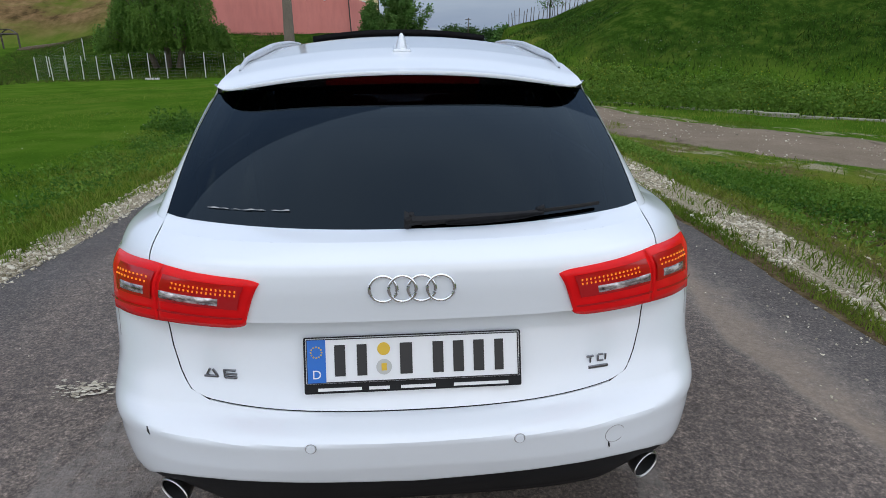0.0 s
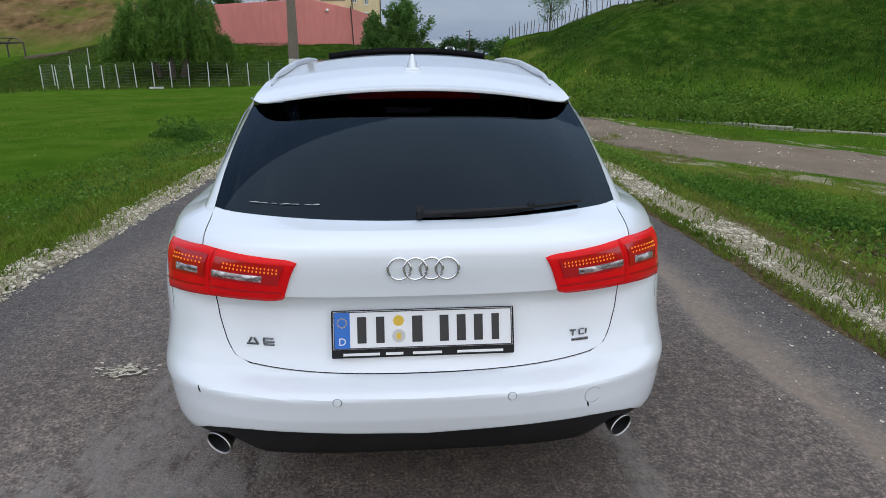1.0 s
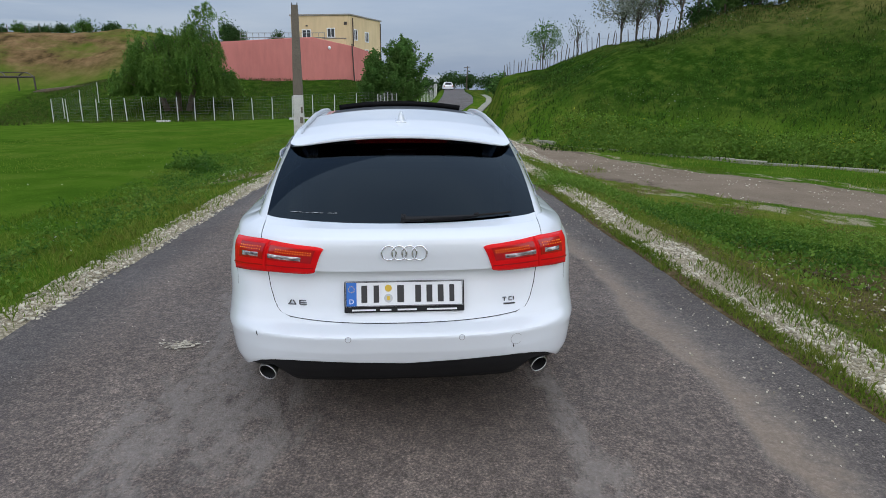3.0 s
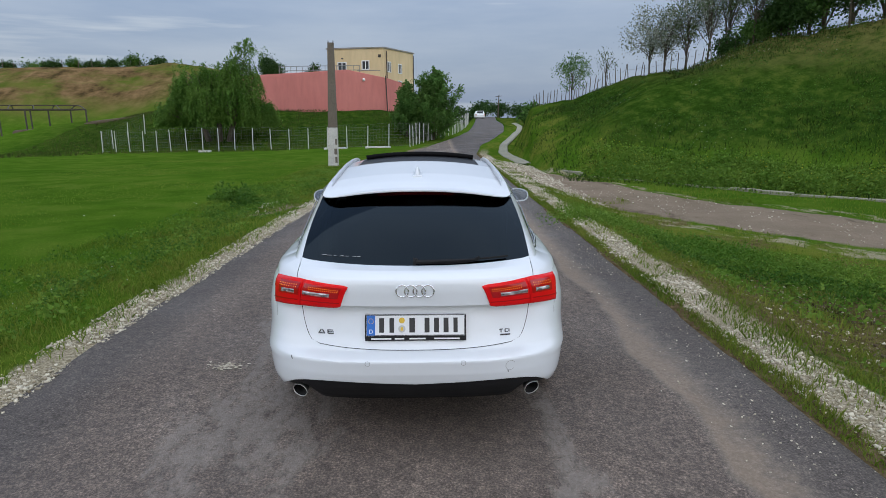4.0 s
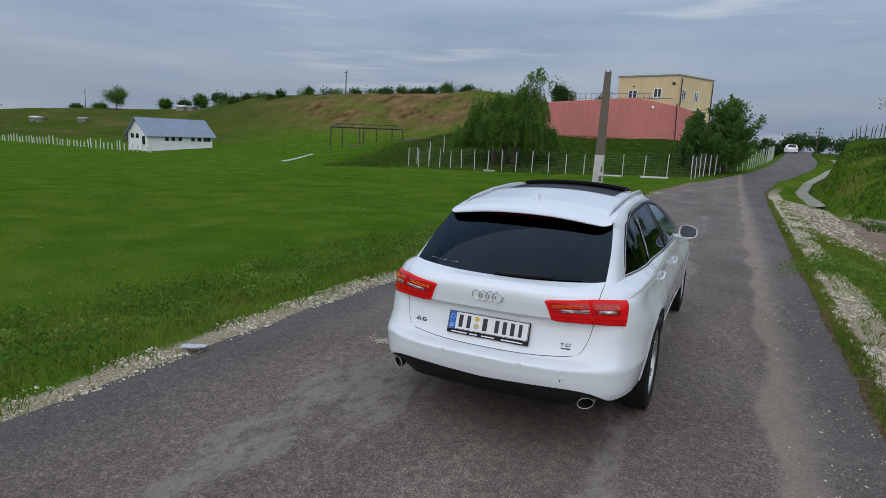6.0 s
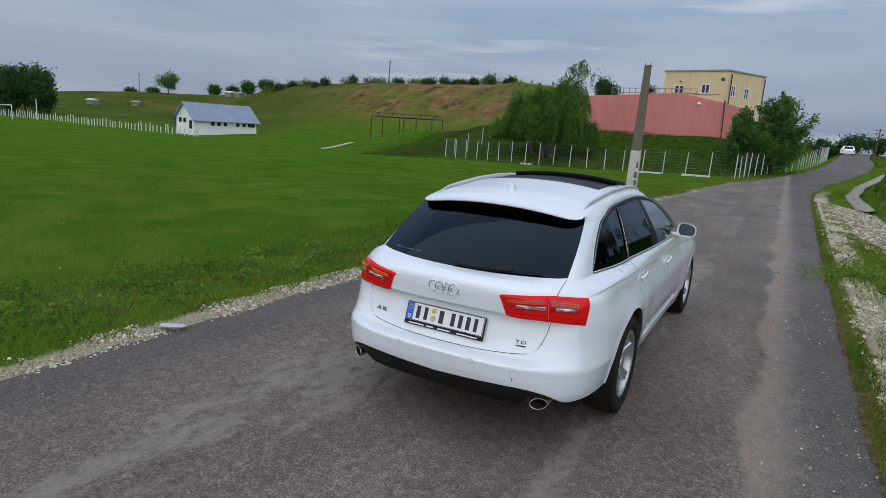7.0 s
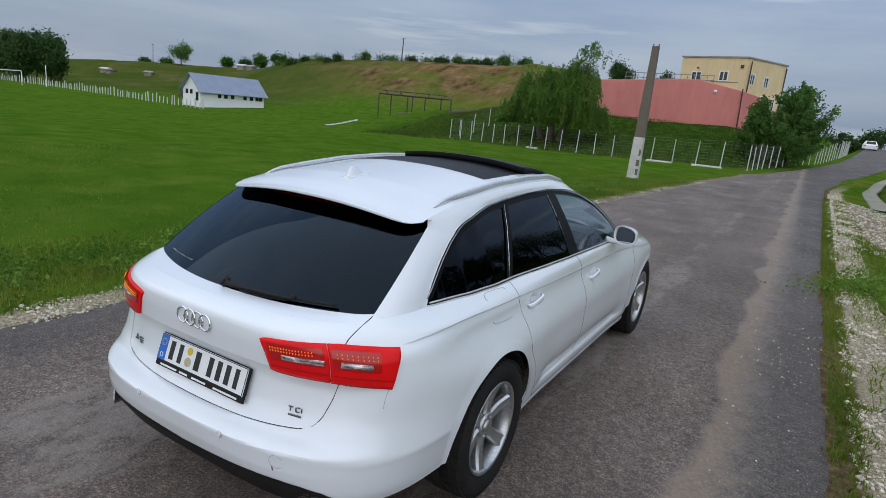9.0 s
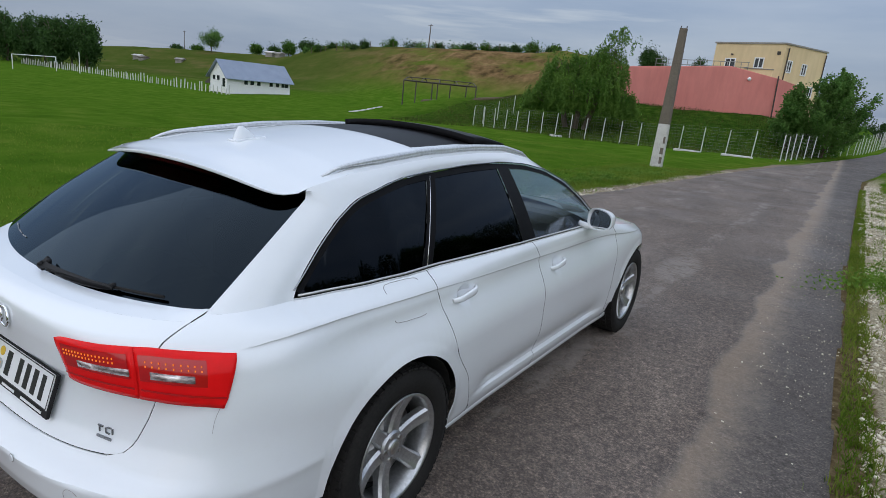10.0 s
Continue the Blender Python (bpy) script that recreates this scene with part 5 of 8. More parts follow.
def stones(name, xy, s0, s1, seed, mat, label, sink=0.3):
    rs = np.random.RandomState(seed)
    n = len(xy)
    cube = np.array([(-1, -1, -1), (1, -1, -1), (1, 1, -1), (-1, 1, -1), (-1, -1, 1), (1, -1, 1), (1, 1, 1), (-1, 1, 1)], float)
    quads = np.array([(0, 3, 2, 1), (4, 5, 6, 7), (0, 1, 5, 4), (1, 2, 6, 5), (2, 3, 7, 6), (3, 0, 4, 7)])
    v = np.repeat(cube[None], n, 0) * rs.uniform(0.55, 1.0, (n, 8, 1)) + rs.normal(size=(n, 8, 3)) * 0.12
    size = (s0 + (s1 - s0) * rs.uniform(0, 1, n) ** 3.2)[:, None, None]
    v = v * size * np.array([1.15, 0.9, 0.7]) * rs.uniform(0.75, 1.25, (n, 1, 3))
    t = rs.uniform(0, 2 * math.pi, n)
    tilt = rs.normal(size=n) * 0.4
    y2 = v[:, :, 1] * np.cos(tilt)[:, None] - v[:, :, 2] * np.sin(tilt)[:, None]
    z2 = v[:, :, 1] * np.sin(tilt)[:, None] + v[:, :, 2] * np.cos(tilt)[:, None]
    x3 = v[:, :, 0] * np.cos(t)[:, None] - y2 * np.sin(t)[:, None]
    y3 = v[:, :, 0] * np.sin(t)[:, None] + y2 * np.cos(t)[:, None]
    z = land(xy[:, 0], xy[:, 1]) + size[:, 0, 0] * sink
    w = np.stack([x3 + xy[:, :1], y3 + xy[:, 1:], z2 + z[:, None]], 2)
    faces = (quads[None] + 8 * np.arange(n)[:, None, None]).reshape(-1, 4)
    ob = indexed_mesh(name, w.reshape(-1, 3), faces, mat)
    return tagged(ob, label, "stones", kind="stuff")


M["chips"] = material("pale_stone_chips", (0.5, 0.47, 0.42), 0.9)
_n, _l, _b = nodes_of(M["chips"])
_g = _n.new("ShaderNodeNewGeometry")
_l.new(mix_node(M["chips"], 0.3, ramp_node(M["chips"], _g.outputs["Random Per Island"], [(0.0, (0.13, 0.10, 0.055)), (0.30, (0.42, 0.36, 0.25)), (1.0, (0.82, 0.76, 0.61))]), ramp_node(M["chips"], noise_node(M["chips"], 40, 3), [(0.3, (0.26, 0.22, 0.15)), (0.7, (0.74, 0.70, 0.60))])), _b.inputs["Base Color"])
stones("verge_gravel", scatter(31, 36000, -0.06, 0.36, -4, 26, lambda x, y, r: r.uniform(size=len(x)) < (0.55 + 1.5 * nz2(x, y, 1.6, 3) + 0.5 * nz2(x, y, 6.0, 8)) * (1 - 0.8 * sstep(9, 14, y)), "l"), 0.0030, 0.0155, 1, M["chips"], "pale broken limestone along the left edge")
stones("verge_gravel", scatter(32, 54000, 0.13, 0.62, -4, 30, lambda x, y, r: r.uniform(size=len(x)) < 0.50 + 1.5 * nz2(x, y, 1.6, 5) + 0.5 * nz2(x, y, 6.0, 9), "r"), 0.0030, 0.0155, 2, M["chips"], "pale broken limestone along the right edge")
stones("fork_gravel", scatter(33, 5200, 0.1, 2.2, 12, 26, lambda x, y, r: r.uniform(size=len(x)) < 0.75, "r"), 0.010, 0.034, 3, M["chips"], "pale gravel spread where the dirt track begins")
stones("loose_chips", scatter(34, 3400, -0.62, 0.0, -3, 18, lambda x, y, r: r.uniform(size=len(x)) < 0.55 + 0.9 * nz2(x, y, 1.2, 8), "r"), 0.002, 0.007, 4, M["chips"], "loose stone chips strewn on the asphalt", 0.9)
stones("loose_chips", scatter(35, 1400, -2.4, 1.8, -3, 16, None), 0.0015, 0.0055, 5, M["chips"], "loose stone chips strewn on the asphalt", 0.9)
M["clod"] = mottled("dark_soil_clods", (0.045, 0.032, 0.017), (0.110, 0.080, 0.044), 6, 40, 0.95, 0.5, 0.01)
_rs = np.random.RandomState(77)
stones("soil_clods", np.concatenate([_rs.normal(size=(160, 2)) * np.array([0.22, 0.28]) + np.array([4.60, 3.95]), _rs.uniform(-1, 1, (160, 2)) * np.array([0.95, 1.4]) + np.array([4.45, 3.3])]), 0.006, 0.030, 37, M["clod"], "dark clods of soil round a dug hole")
stones("patch_stones", _rs.uniform(-1, 1, (800, 2)) * np.array([1.0, 1.8]) + np.array([4.35, 3.3]), 0.004, 0.019, 38, M["chips"], "pale stones in the bare patch")
stones("fork_gravel", _rs.normal(size=(420, 2)) * np.array([0.16, 0.65]) + np.array([-3.52, 10.2]), 0.008, 0.028, 39, M["chips"], "pale gravel heaped where the left verge widens")
stones("track_stones", scatter(36, 2200, 3, 12, 4, 20, lambda x, y, r: on_track(x, y, 0 * x)), 0.006, 0.022, 6, M["chips"], "small stones in the dirt track")


M["kerb"] = mottled("sandy_concrete", (0.20, 0.20, 0.145), (0.34, 0.325, 0.25), 1.2, 30, 0.9, 0.4, 0.01)


def kerb():
    pts = [(5.5, 21.4), (7.1, 18.9), (9.9, 16.5), (13.3, 13.3), (18.0, 8.4), (24, 1.8)]
    ob = empty("kerb", (6.4, 17.2, ground_z(6.4, 17.2)), label="low weathered concrete kerb along the dirt track", category="kerb", kind="structure")
    c = ob.location.copy()
    rng = random.Random(4)
    for (x0, y0), (x1, y1) in zip(pts, pts[1:]):
        d = math.hypot(x1 - x0, y1 - y0)
        n = max(1, round(d / 1.0))
        for i in range(n):
            f = (i + 0.5) / n
            x, y = x0 + (x1 - x0) * f, y0 + (y1 - y0) * f
            bm = box_bm((d / n - 0.02, 0.20, 0.20), (0, 0, 0), 0.025)
            bmesh.ops.rotate(bm, cent=(0, 0, 0), matrix=Matrix.Rotation(math.atan2(y1 - y0, x1 - x0) + rng.uniform(-0.02, 0.02), 3, "Z"), verts=bm.verts)
            bmesh.ops.translate(bm, vec=(x - c.x, y - c.y, ground_z(x, y) - c.z - 0.055 + rng.uniform(-0.025, 0.025)), verts=bm.verts)
            part("kerb_stone", bm, M["kerb"], ob)


def gutter():
    pts = [(4.5, 25.5), (4.7, 30), (4.9, 37), (5.9, 45), (7.9, 54), (9.6, 62), (11.6, 75), (12.6, 88)]
    rows = []
    for k in range(61):
        g = k / 60 * (len(pts) - 1)
        i = min(int(g), len(pts) - 2)
        f = g - i
        x, y = pts[i][0] + (pts[i + 1][0] - pts[i][0]) * f, pts[i][1] + (pts[i + 1][1] - pts[i][1]) * f
        z = max(ground_z(x, y), ground_z(x - 0.4, y), ground_z(x + 0.4, y))
        rows.append([Vector((x + dx, y, z + dz)) for dx, dz in ((-0.30, -0.02), (-0.27, 0.03), (-0.10, 0.0), (0.10, 0.0), (0.27, 0.06), (0.33, 0.06), (0.36, -0.02))])
    vs = [p for r in rows for p in r]
    n = 7
    fs = [(i * n + j, i * n + j + 1, (i + 1) * n + j + 1, (i + 1) * n + j) for i in range(60) for j in range(n - 1)]
    ob = mesh_ob("gutter", vs, fs, M["concrete"])
    ob.data.materials[0] = M["kerb"]
    tagged(ob, "pale concrete drain channel beside the road", "gutter", kind="structure")


def stick_fence(name, pts, step, h, mat, label, seed, thick=0.035):
    rng = random.Random(seed)
    x, y = pts[0]
    ob = empty(name, (x, y, ground_z(x, y)), label=label, category="fence")
    c = ob.location.copy()
    heads = []
    for (x0, y0), (x1, y1) in zip(pts, pts[1:]):
        n = max(1, round(math.hypot(x1 - x0, y1 - y0) / step))
        for i in range(n):
            f = (i + rng.uniform(-0.25, 0.25)) / n
            x, y = x0 + (x1 - x0) * f, y0 + (y1 - y0) * f
            p = Vector((x, y, ground_z(x, y) - 0.1)) - c
            hh = h * rng.uniform(0.75, 1.2)
            v, fc = tube([p, p + Vector((rng.uniform(-0.12, 0.12) * hh, 0, hh))], [thick, thick * 0.8], 5)
            mesh_ob("post", v, fc, mat, ob)
            heads.append(p + Vector((0, 0, hh * 0.7)))
    v, fc = merge([tube([a, b], 0.006, 3, False) for a, b in zip(heads, heads[1:])])
    mesh_ob("wire", v, fc, M["wire"], ob)


kerb()
gutter()
stick_fence("stake_fence", [crest_at(th, 0.1) for th in (8.6, 10, 12, 14, 16, 18, 20, 22, 24, 25.5)], 0.36, 0.95, M["bark"], "crooked dark wooden stakes along the mound's crest", 3, 0.026)
stick_fence("ridge_fence", [(-104, 100.5), (-44, 100.5)], 2.6, 1.3, M["bark"], "old wooden posts along the far ridge", 5, 0.07)
stick_fence("pale_fence", [(-66, 50.5), (-84, 52.5), (-102, 55), (-128, 58), (-150, 60)], 1.0, 1.2, M["post_paint"], "row of pale posts beyond the playing field", 6, 0.085)


def ridge_pole(x, y, h):
    z = ground_z(x, y)
    ob = empty("distant_pole", (x, y, z), label="thin wooden power pole on the skyline", category="pole")
    v, f = tube([(0, 0, -0.2), (0.15, 0, h)], [0.12, 0.08], 6)
    mesh_ob("mast", v, f, M["bark"], ob)
    v, f = tube([(-0.5, 0, h - 0.3), (0.7, 0, h - 0.2)], 0.05, 5)
    mesh_ob("crossarm", v, f, M["bark"], ob)


ridge_pole(-71.5, 101, 4.6)
ridge_pole(-176, 116, 5.8)
ridge_pole(13.4, 116, 4.4)


def far_shed(x, y, w, h, ang, roof_mat):
    """A small hut with a pitched roof among the bushes of the low ridge."""
    ob = empty("shed", (x, y, ground_z(x, y)), label="small pale hut on the distant ridge", category="shed", group="huts on the far ridge")
    ob.rotation_euler = (0, 0, ang)
    part("wall", box_bm((w, 2.2, h + 0.6), (0, 0, h / 2 - 0.3), 0.03), M["concrete"], ob)
    rows = [[Vector((sx * (w / 2 + 0.2), yy, zz)) for yy, zz in ((-1.4, h - 0.12), (-1.35, h), (0, h + 0.35), (1.35, h), (1.4, h - 0.12))] for sx in (-1, 1)]
    part_rows = [p for r in rows for p in r]
    mesh_ob("roof", part_rows, [(0, 1, 6, 5), (1, 2, 7, 6), (2, 3, 8, 7), (3, 4, 9, 8), (0, 4, 3, 2, 1), (5, 6, 7, 8, 9), (0, 5, 9, 4)], roof_mat, ob)


for x, y, w, h, ang, mt in ((-172, 99.0, 2.2, 0.8, 0.4, "whitewash"), (-168.5, 98.5, 1.8, 0.6, 0.2, "pole_old"), (-151, 98.5, 1.8, 0.6, 0.5, "concrete"), (-124.5, 106.5, 1.8, 0.9, 0.3, "whitewash"), (-120.5, 106.0, 1.6, 0.8, 0.2, "concrete")):
    far_shed(x, y, w, h, ang, M[mt])


def goal():
    a, b = Vector((-116, 52, ground_z(-116, 52))), Vector((-121, 47.2, ground_z(-121, 47.2)))
    ob = empty("football_goal", a, label="white football goal frame on the field", category="goal")
    for p in (a, b):
        v, f = tube([p - a, p - a + Vector((0, 0, 2.44))], 0.07, 6)
        mesh_ob("post", v, f, M["white_wall"], ob)
    v, f = tube([Vector((0, 0, 2.44)), b - a + Vector((0, 0, 2.44))], 0.07, 6)
    mesh_ob("crossbar", v, f, M["white_wall"], ob)
    z = ground_z(-112, 54)
    ob = empty("net_post", (-112, 54, z), label="tall white steel post by the goal", category="post")
    v, f = tube([(0, 0, 0), (0, 0, 3.6)], 0.07, 6)
    mesh_ob("mast", v, f, M["white_wall"], ob)


goal()


def far_car():
    z = ground_z(9.4, 108) + 0.0
    ob = empty("hatchback", (9.3, 108, z), label="white hatchback standing far up the road", category="car")
    prof = [(0.0, 0.25), (0.0, 0.75), (0.35, 0.9), (0.7, 1.38), (2.3, 1.42), (3.0, 0.95), (3.9, 0.8), (3.95, 0.25)]
    vs = [(sx * (0.84 if zz < 1.0 else 0.62), yy, zz) for sx in (-1, 1) for yy, zz in prof]
    n = len(prof)
    fs = [tuple(range(n)), tuple(reversed(range(n, 2 * n)))] + [(i, i + n, (i + 1) % n + n, (i + 1) % n) for i in range(n)]
    mesh_ob("body", vs, fs, M["white_wall"], ob)
    mesh_ob("rear_window", [(-0.6, 0.36, 0.96), (0.6, 0.36, 0.96), (0.52, 0.66, 1.34), (-0.52, 0.66, 1.34)], [(0, 1, 2, 3)], M["dark_glass"], ob)
    for sx in (-1, 1):
        for yy in (0.7, 3.1):
            v, f = tube([(sx * 0.62, yy, 0.3), (sx * 0.80, yy, 0.3)], 0.3, 12)
            mesh_ob("wheel", v, f, M["dark_metal"], ob)
        part("tail_light", box_bm((0.2, 0.04, 0.22), (sx * 0.72, -0.01, 0.72), 0.01), M["render_pink"], ob)


far_car()


def litter():
    rs = np.random.RandomState(3)
    z = ground_z(-2.60, 0.26) + 0.02
    vs = [(0.10 * (i / 5 - 0.5) * 2, 0.045 * (j / 3 - 0.5) * 2, 0.012 + 0.014 * rs.uniform()) for j in range(4) for i in range(6)]
    fs = [(j * 6 + i, j * 6 + i + 1, j * 6 + i + 7, j * 6 + i + 6) for j in range(3) for i in range(5)]
    ob = mesh_ob("plastic_wrapper", vs, fs, M["litter"])
    ob.location, ob.rotation_euler = (-2.60, 0.27, z), (0, 0, 0.5)
    tagged(ob, "crumpled white plastic wrapper on the gravel", "litter")
    m = ob.modifiers.new("thick", "SOLIDIFY")
    m.thickness = 0.003


litter()


def slab(name, x, y, w, d, ang, label):
    bm = box_bm((w, d, 0.16), (0, 0, 0.03), 0.03)
    ob = part(name, bm, M["whitewash"])
    ob.location, ob.rotation_euler = (x, y, ground_z(x, y)), (0, 0, ang)
    tagged(ob, label, "slab", group="broken concrete in the grass")


for k in range(11):
    slab("rubble_block", -41.2 - 0.13 * k + 0.1 * (k % 2), 46.7 + 0.62 * k, 0.42 - 0.05 * (k % 3), 0.46, 0.25 + 0.3 * (k % 2), "pale concrete block lying in the grass")
def scarp():
    """Low bare earth edge where the bank has slipped; its dark soil also stands for shadow."""
    line = [(-42.6, 60.6, 0.55), (-39.5, 59.8, 0.75), (-36.0, 59.6, 0.9), (-33.8, 58.8, 1.45), (-31.0, 58.4, 1.75), (-28.2, 57.8, 2.0)]
    rows = []
    for k in range(41):
        g = k / 40 * (len(line) - 1)
        i = min(int(g), len(line) - 2)
        x, y, z = (line[i][j] + (line[i + 1][j] - line[i][j]) * (g - i) for j in range(3))
        w = 0.25 * wob(x, y, 0.9, 2)
        h = 0.42 + 0.25 * wob(x, y, 0.6, 5)
        rows.append([Vector((x, y - 0.30 + w, z - h - 0.9)), Vector((x, y - 0.22 + w, z - h * 0.5)), Vector((x + 0.05, y - 0.05 + w, z)), Vector((x, y + 0.5 + w, z + 0.06)), Vector((x, y + 1.6, z - 0.9))])
    vs = [p for r in rows for p in r]
    fs = [(i * 5 + j, (i + 1) * 5 + j, (i + 1) * 5 + j + 1, i * 5 + j + 1) for i in range(40) for j in range(4)]
    # dark soil colour doubles as the shadow under the cut bank
    ob = mesh_ob("shaded_earth_scarp", vs, fs, M["clod"])
    tagged(ob, "low edge of slipped bare earth on the bank, dark for its shadow", "earth bank", kind="structure")


scarp()
slab("broken_slab", -6.8, 41.6, 1.6, 0.4, 0.05, "broken concrete slab under the fence")
slab("broken_slab", -3.6, 40.6, 1.8, 0.4, 0.1, "broken concrete slab under the fence")
slab("broken_slab", -17.0, 43.6, 0.9, 0.3, 0.1, "broken concrete slab under the fence")


def smear():
    """Splash of dried white mud on the asphalt."""
    rs = np.random.RandomState(8)
    n = 130
    d = rs.normal(size=(n, 2)) * np.array([0.060, 0.035])
    xy = np.array([-1.39, 1.25]) + d
    t = rs.uniform(0, 6.28, n)
    s = rs.uniform(0.002, 0.011, n)
    ring = np.linspace(0, 2 * math.pi, 7)[:-1]
    v = np.stack([xy[:, :1] + np.cos(ring)[None] * s[:, None] * 1.6, xy[:, 1:] + np.sin(ring)[None] * s[:, None] * 0.7, np.full((n, 6), 0.0175) + rs.uniform(0, 0.002, (n, 1))], 2)
    ob = fast_mesh("mud_splash", v, 6, M["chips"])
    tagged(ob, "splash of dried pale mud on the asphalt", "mud", kind="stuff")


smear()

# ---- the white estate car ----
def paint_white():
    m = material("white_car_paint", (0.785, 0.81, 0.83), 0.32, 0.0, coat=1.0)
    n, l, b = nodes_of(m)
    col = ramp_node(m, noise_node(m, 2.0, 5), [(0.3, (0.698, 0.733, 0.770)), (0.7, (0.733, 0.766, 0.800))])
    dust = ramp_node(m, noise_node(m, 35, 4, 0.7), [(0.55, (0, 0, 0)), (0.85, (1, 1, 1))])
    col = mix_node(m, mix_node(m, 1.0, dust, 0.12, "MULTIPLY"), col, (0.62, 0.60, 0.56))
    l.new(col, b.inputs["Base Color"])
    l.new(ramp_node(m, noise_node(m, 6, 4), [(0.3, (0.03, 0.03, 0.03)), (0.8, (0.10, 0.10, 0.10))]), b.inputs["Coat Roughness"])
    return m


def tinted_glass(name, tint, gloss=0.02, ior=1.5, sheen=(0.74, 0.85, 1.0)):
    m = bpy.data.materials.new(name)
    m.use_nodes = True
    n, l = m.node_tree.nodes, m.node_tree.links
    n.clear()
    out = n.new("ShaderNodeOutputMaterial")
    mix = n.new("ShaderNodeMixShader")
    tr = n.new("ShaderNodeBsdfTransparent")
    tr.inputs[0].default_value = (*tint, 1)
    gl = n.new("ShaderNodeBsdfGlossy")
    gl.inputs["Roughness"].default_value = gloss
    gl.inputs[0].default_value = (*sheen, 1)
    fr = n.new("ShaderNodeFresnel")
    fr.inputs[0].default_value = ior
    l.new(fr.outputs[0], mix.inputs[0])
    l.new(tr.outputs[0], mix.inputs[1])
    l.new(gl.outputs[0], mix.inputs[2])
    l.new(mix.outputs[0], out.inputs[0])
    return m


def lamp_red():
    m = material("red_lamp_lens", (0.62, 0.006, 0.008), 0.20, 0.0, coat=0.06, spec=0.14)
    n, l, b = nodes_of(m)
    col = ramp_node(m, noise_node(m, 9, 3), [(0.3, (0.64, 0.006, 0.008)), (0.7, (0.76, 0.009, 0.011))])
    l.new(col, b.inputs["Base Color"])
    return m


def glow(name, col, strength, base):
    m = material(name, base, 0.3)
    n, l, b = nodes_of(m)
    b.inputs["Emission Color"].default_value = (*col, 1)
    b.inputs["Emission Strength"].default_value = strength
    return m


def clear_lens():
    """Ribbed clear plastic; its glints and the dark reflectors behind it are painted as noise."""
    m = material("clear_lamp_lens", (0.4, 0.37, 0.37), 0.12, 0.3, coat=1.0)
    n, l, b = nodes_of(m)
    # pale end of the ramp is painted glint
    col = ramp_node(m, noise_node(m, 26, 4, 0.6, stretch=(1.0, 0.6, 2.5)), [(0.36, (0.05, 0.035, 0.036)), (0.50, (0.30, 0.25, 0.25)), (0.66, (0.85, 0.80, 0.80))])
    l.new(col, b.inputs["Base Color"])
    return m


C = {
    "white": paint_white(),
    "glass": tinted_glass("privacy_glass", (0.012, 0.015, 0.020), 0.012, 1.36, (0.60, 0.80, 1.0)),
    "side_glass": tinted_glass("dark_side_glass", (0.008, 0.009, 0.010), 0.012, 1.27),
    "clear": tinted_glass("clear_car_glass", (0.62, 0.68, 0.66), 0.012, 1.5),
    "black": mottled("gloss_black_trim", (0.010, 0.010, 0.011), (0.016, 0.016, 0.017), 4, 60, 0.22, 0.02, 0.001, coat=0.6),
    "sunblack": mottled("dull_black_glass", (0.006, 0.006, 0.007), (0.010, 0.010, 0.011), 4, 60, 0.35, 0.02, 0.001),
    "plastic": mottled("black_textured_plastic", (0.009, 0.009, 0.010), (0.015, 0.015, 0.016), 6, 250, 0.55, 0.2, 0.001),
    "rubber": mottled("tyre_rubber", (0.010, 0.0095, 0.0095), (0.020, 0.019, 0.018), 6, 90, 0.85, 0.3, 0.002),
    "dark": material("dark_cavity", (0.006, 0.006, 0.006), 0.9),
    "chrome": material("chrome", (0.80, 0.81, 0.83), 0.10, 1.0),
    "alu": mottled("silver_alloy", (0.38, 0.39, 0.40), (0.48, 0.49, 0.50), 5, 80, 0.30, 0.02, 0.001, metal=0.85),
    "rail": mottled("satin_aluminium", (0.62, 0.63, 0.64), (0.70, 0.71, 0.72), 5, 80, 0.35, 0.02, 0.001, metal=0.7),
    "steel": mottled("brushed_steel", (0.45, 0.44, 0.42), (0.58, 0.57, 0.55), 6, 60, 0.28, 0.05, 0.001, metal=1.0),
    "red": lamp_red(),
    "deep_red": material("dark_red_lens", (0.40, 0.005, 0.008), 0.15, coat=0.35),
    "reverse": clear_lens(),
    "led": glow("amber_led", (1.0, 0.30, 0.02), 0.6, (0.5, 0.1, 0.01)),
    "plate": material("plate_white", (0.74, 0.75, 0.76), 0.35),
    "ink": material("plate_black", (0.012, 0.012, 0.013), 0.4),
    "blue": material("plate_blue", (0.008, 0.13, 0.50), 0.4),
    "yellow": material("sticker_yellow", (0.65, 0.42, 0.03), 0.45),
    "silver": material("seal_silver", (0.45, 0.46, 0.45), 0.4, 0.5),
    "text": material("frame_lettering", (0.72, 0.72, 0.72), 0.5),
    "cloth": mottled("dark_seat_leather", (0.035, 0.033, 0.032), (0.05, 0.048, 0.046), 5, 60, 0.6, 0.1, 0.002),
    "trim_grey": mottled("grey_cabin_trim", (0.14, 0.135, 0.13), (0.19, 0.185, 0.18), 5, 60, 0.7, 0.1, 0.002),
    "mirror": material("mirror_glass", (0.78, 0.80, 0.82), 0.02, 1.0),
    "scuff": material("grey_scuff", (0.30, 0.30, 0.30), 0.8),
}

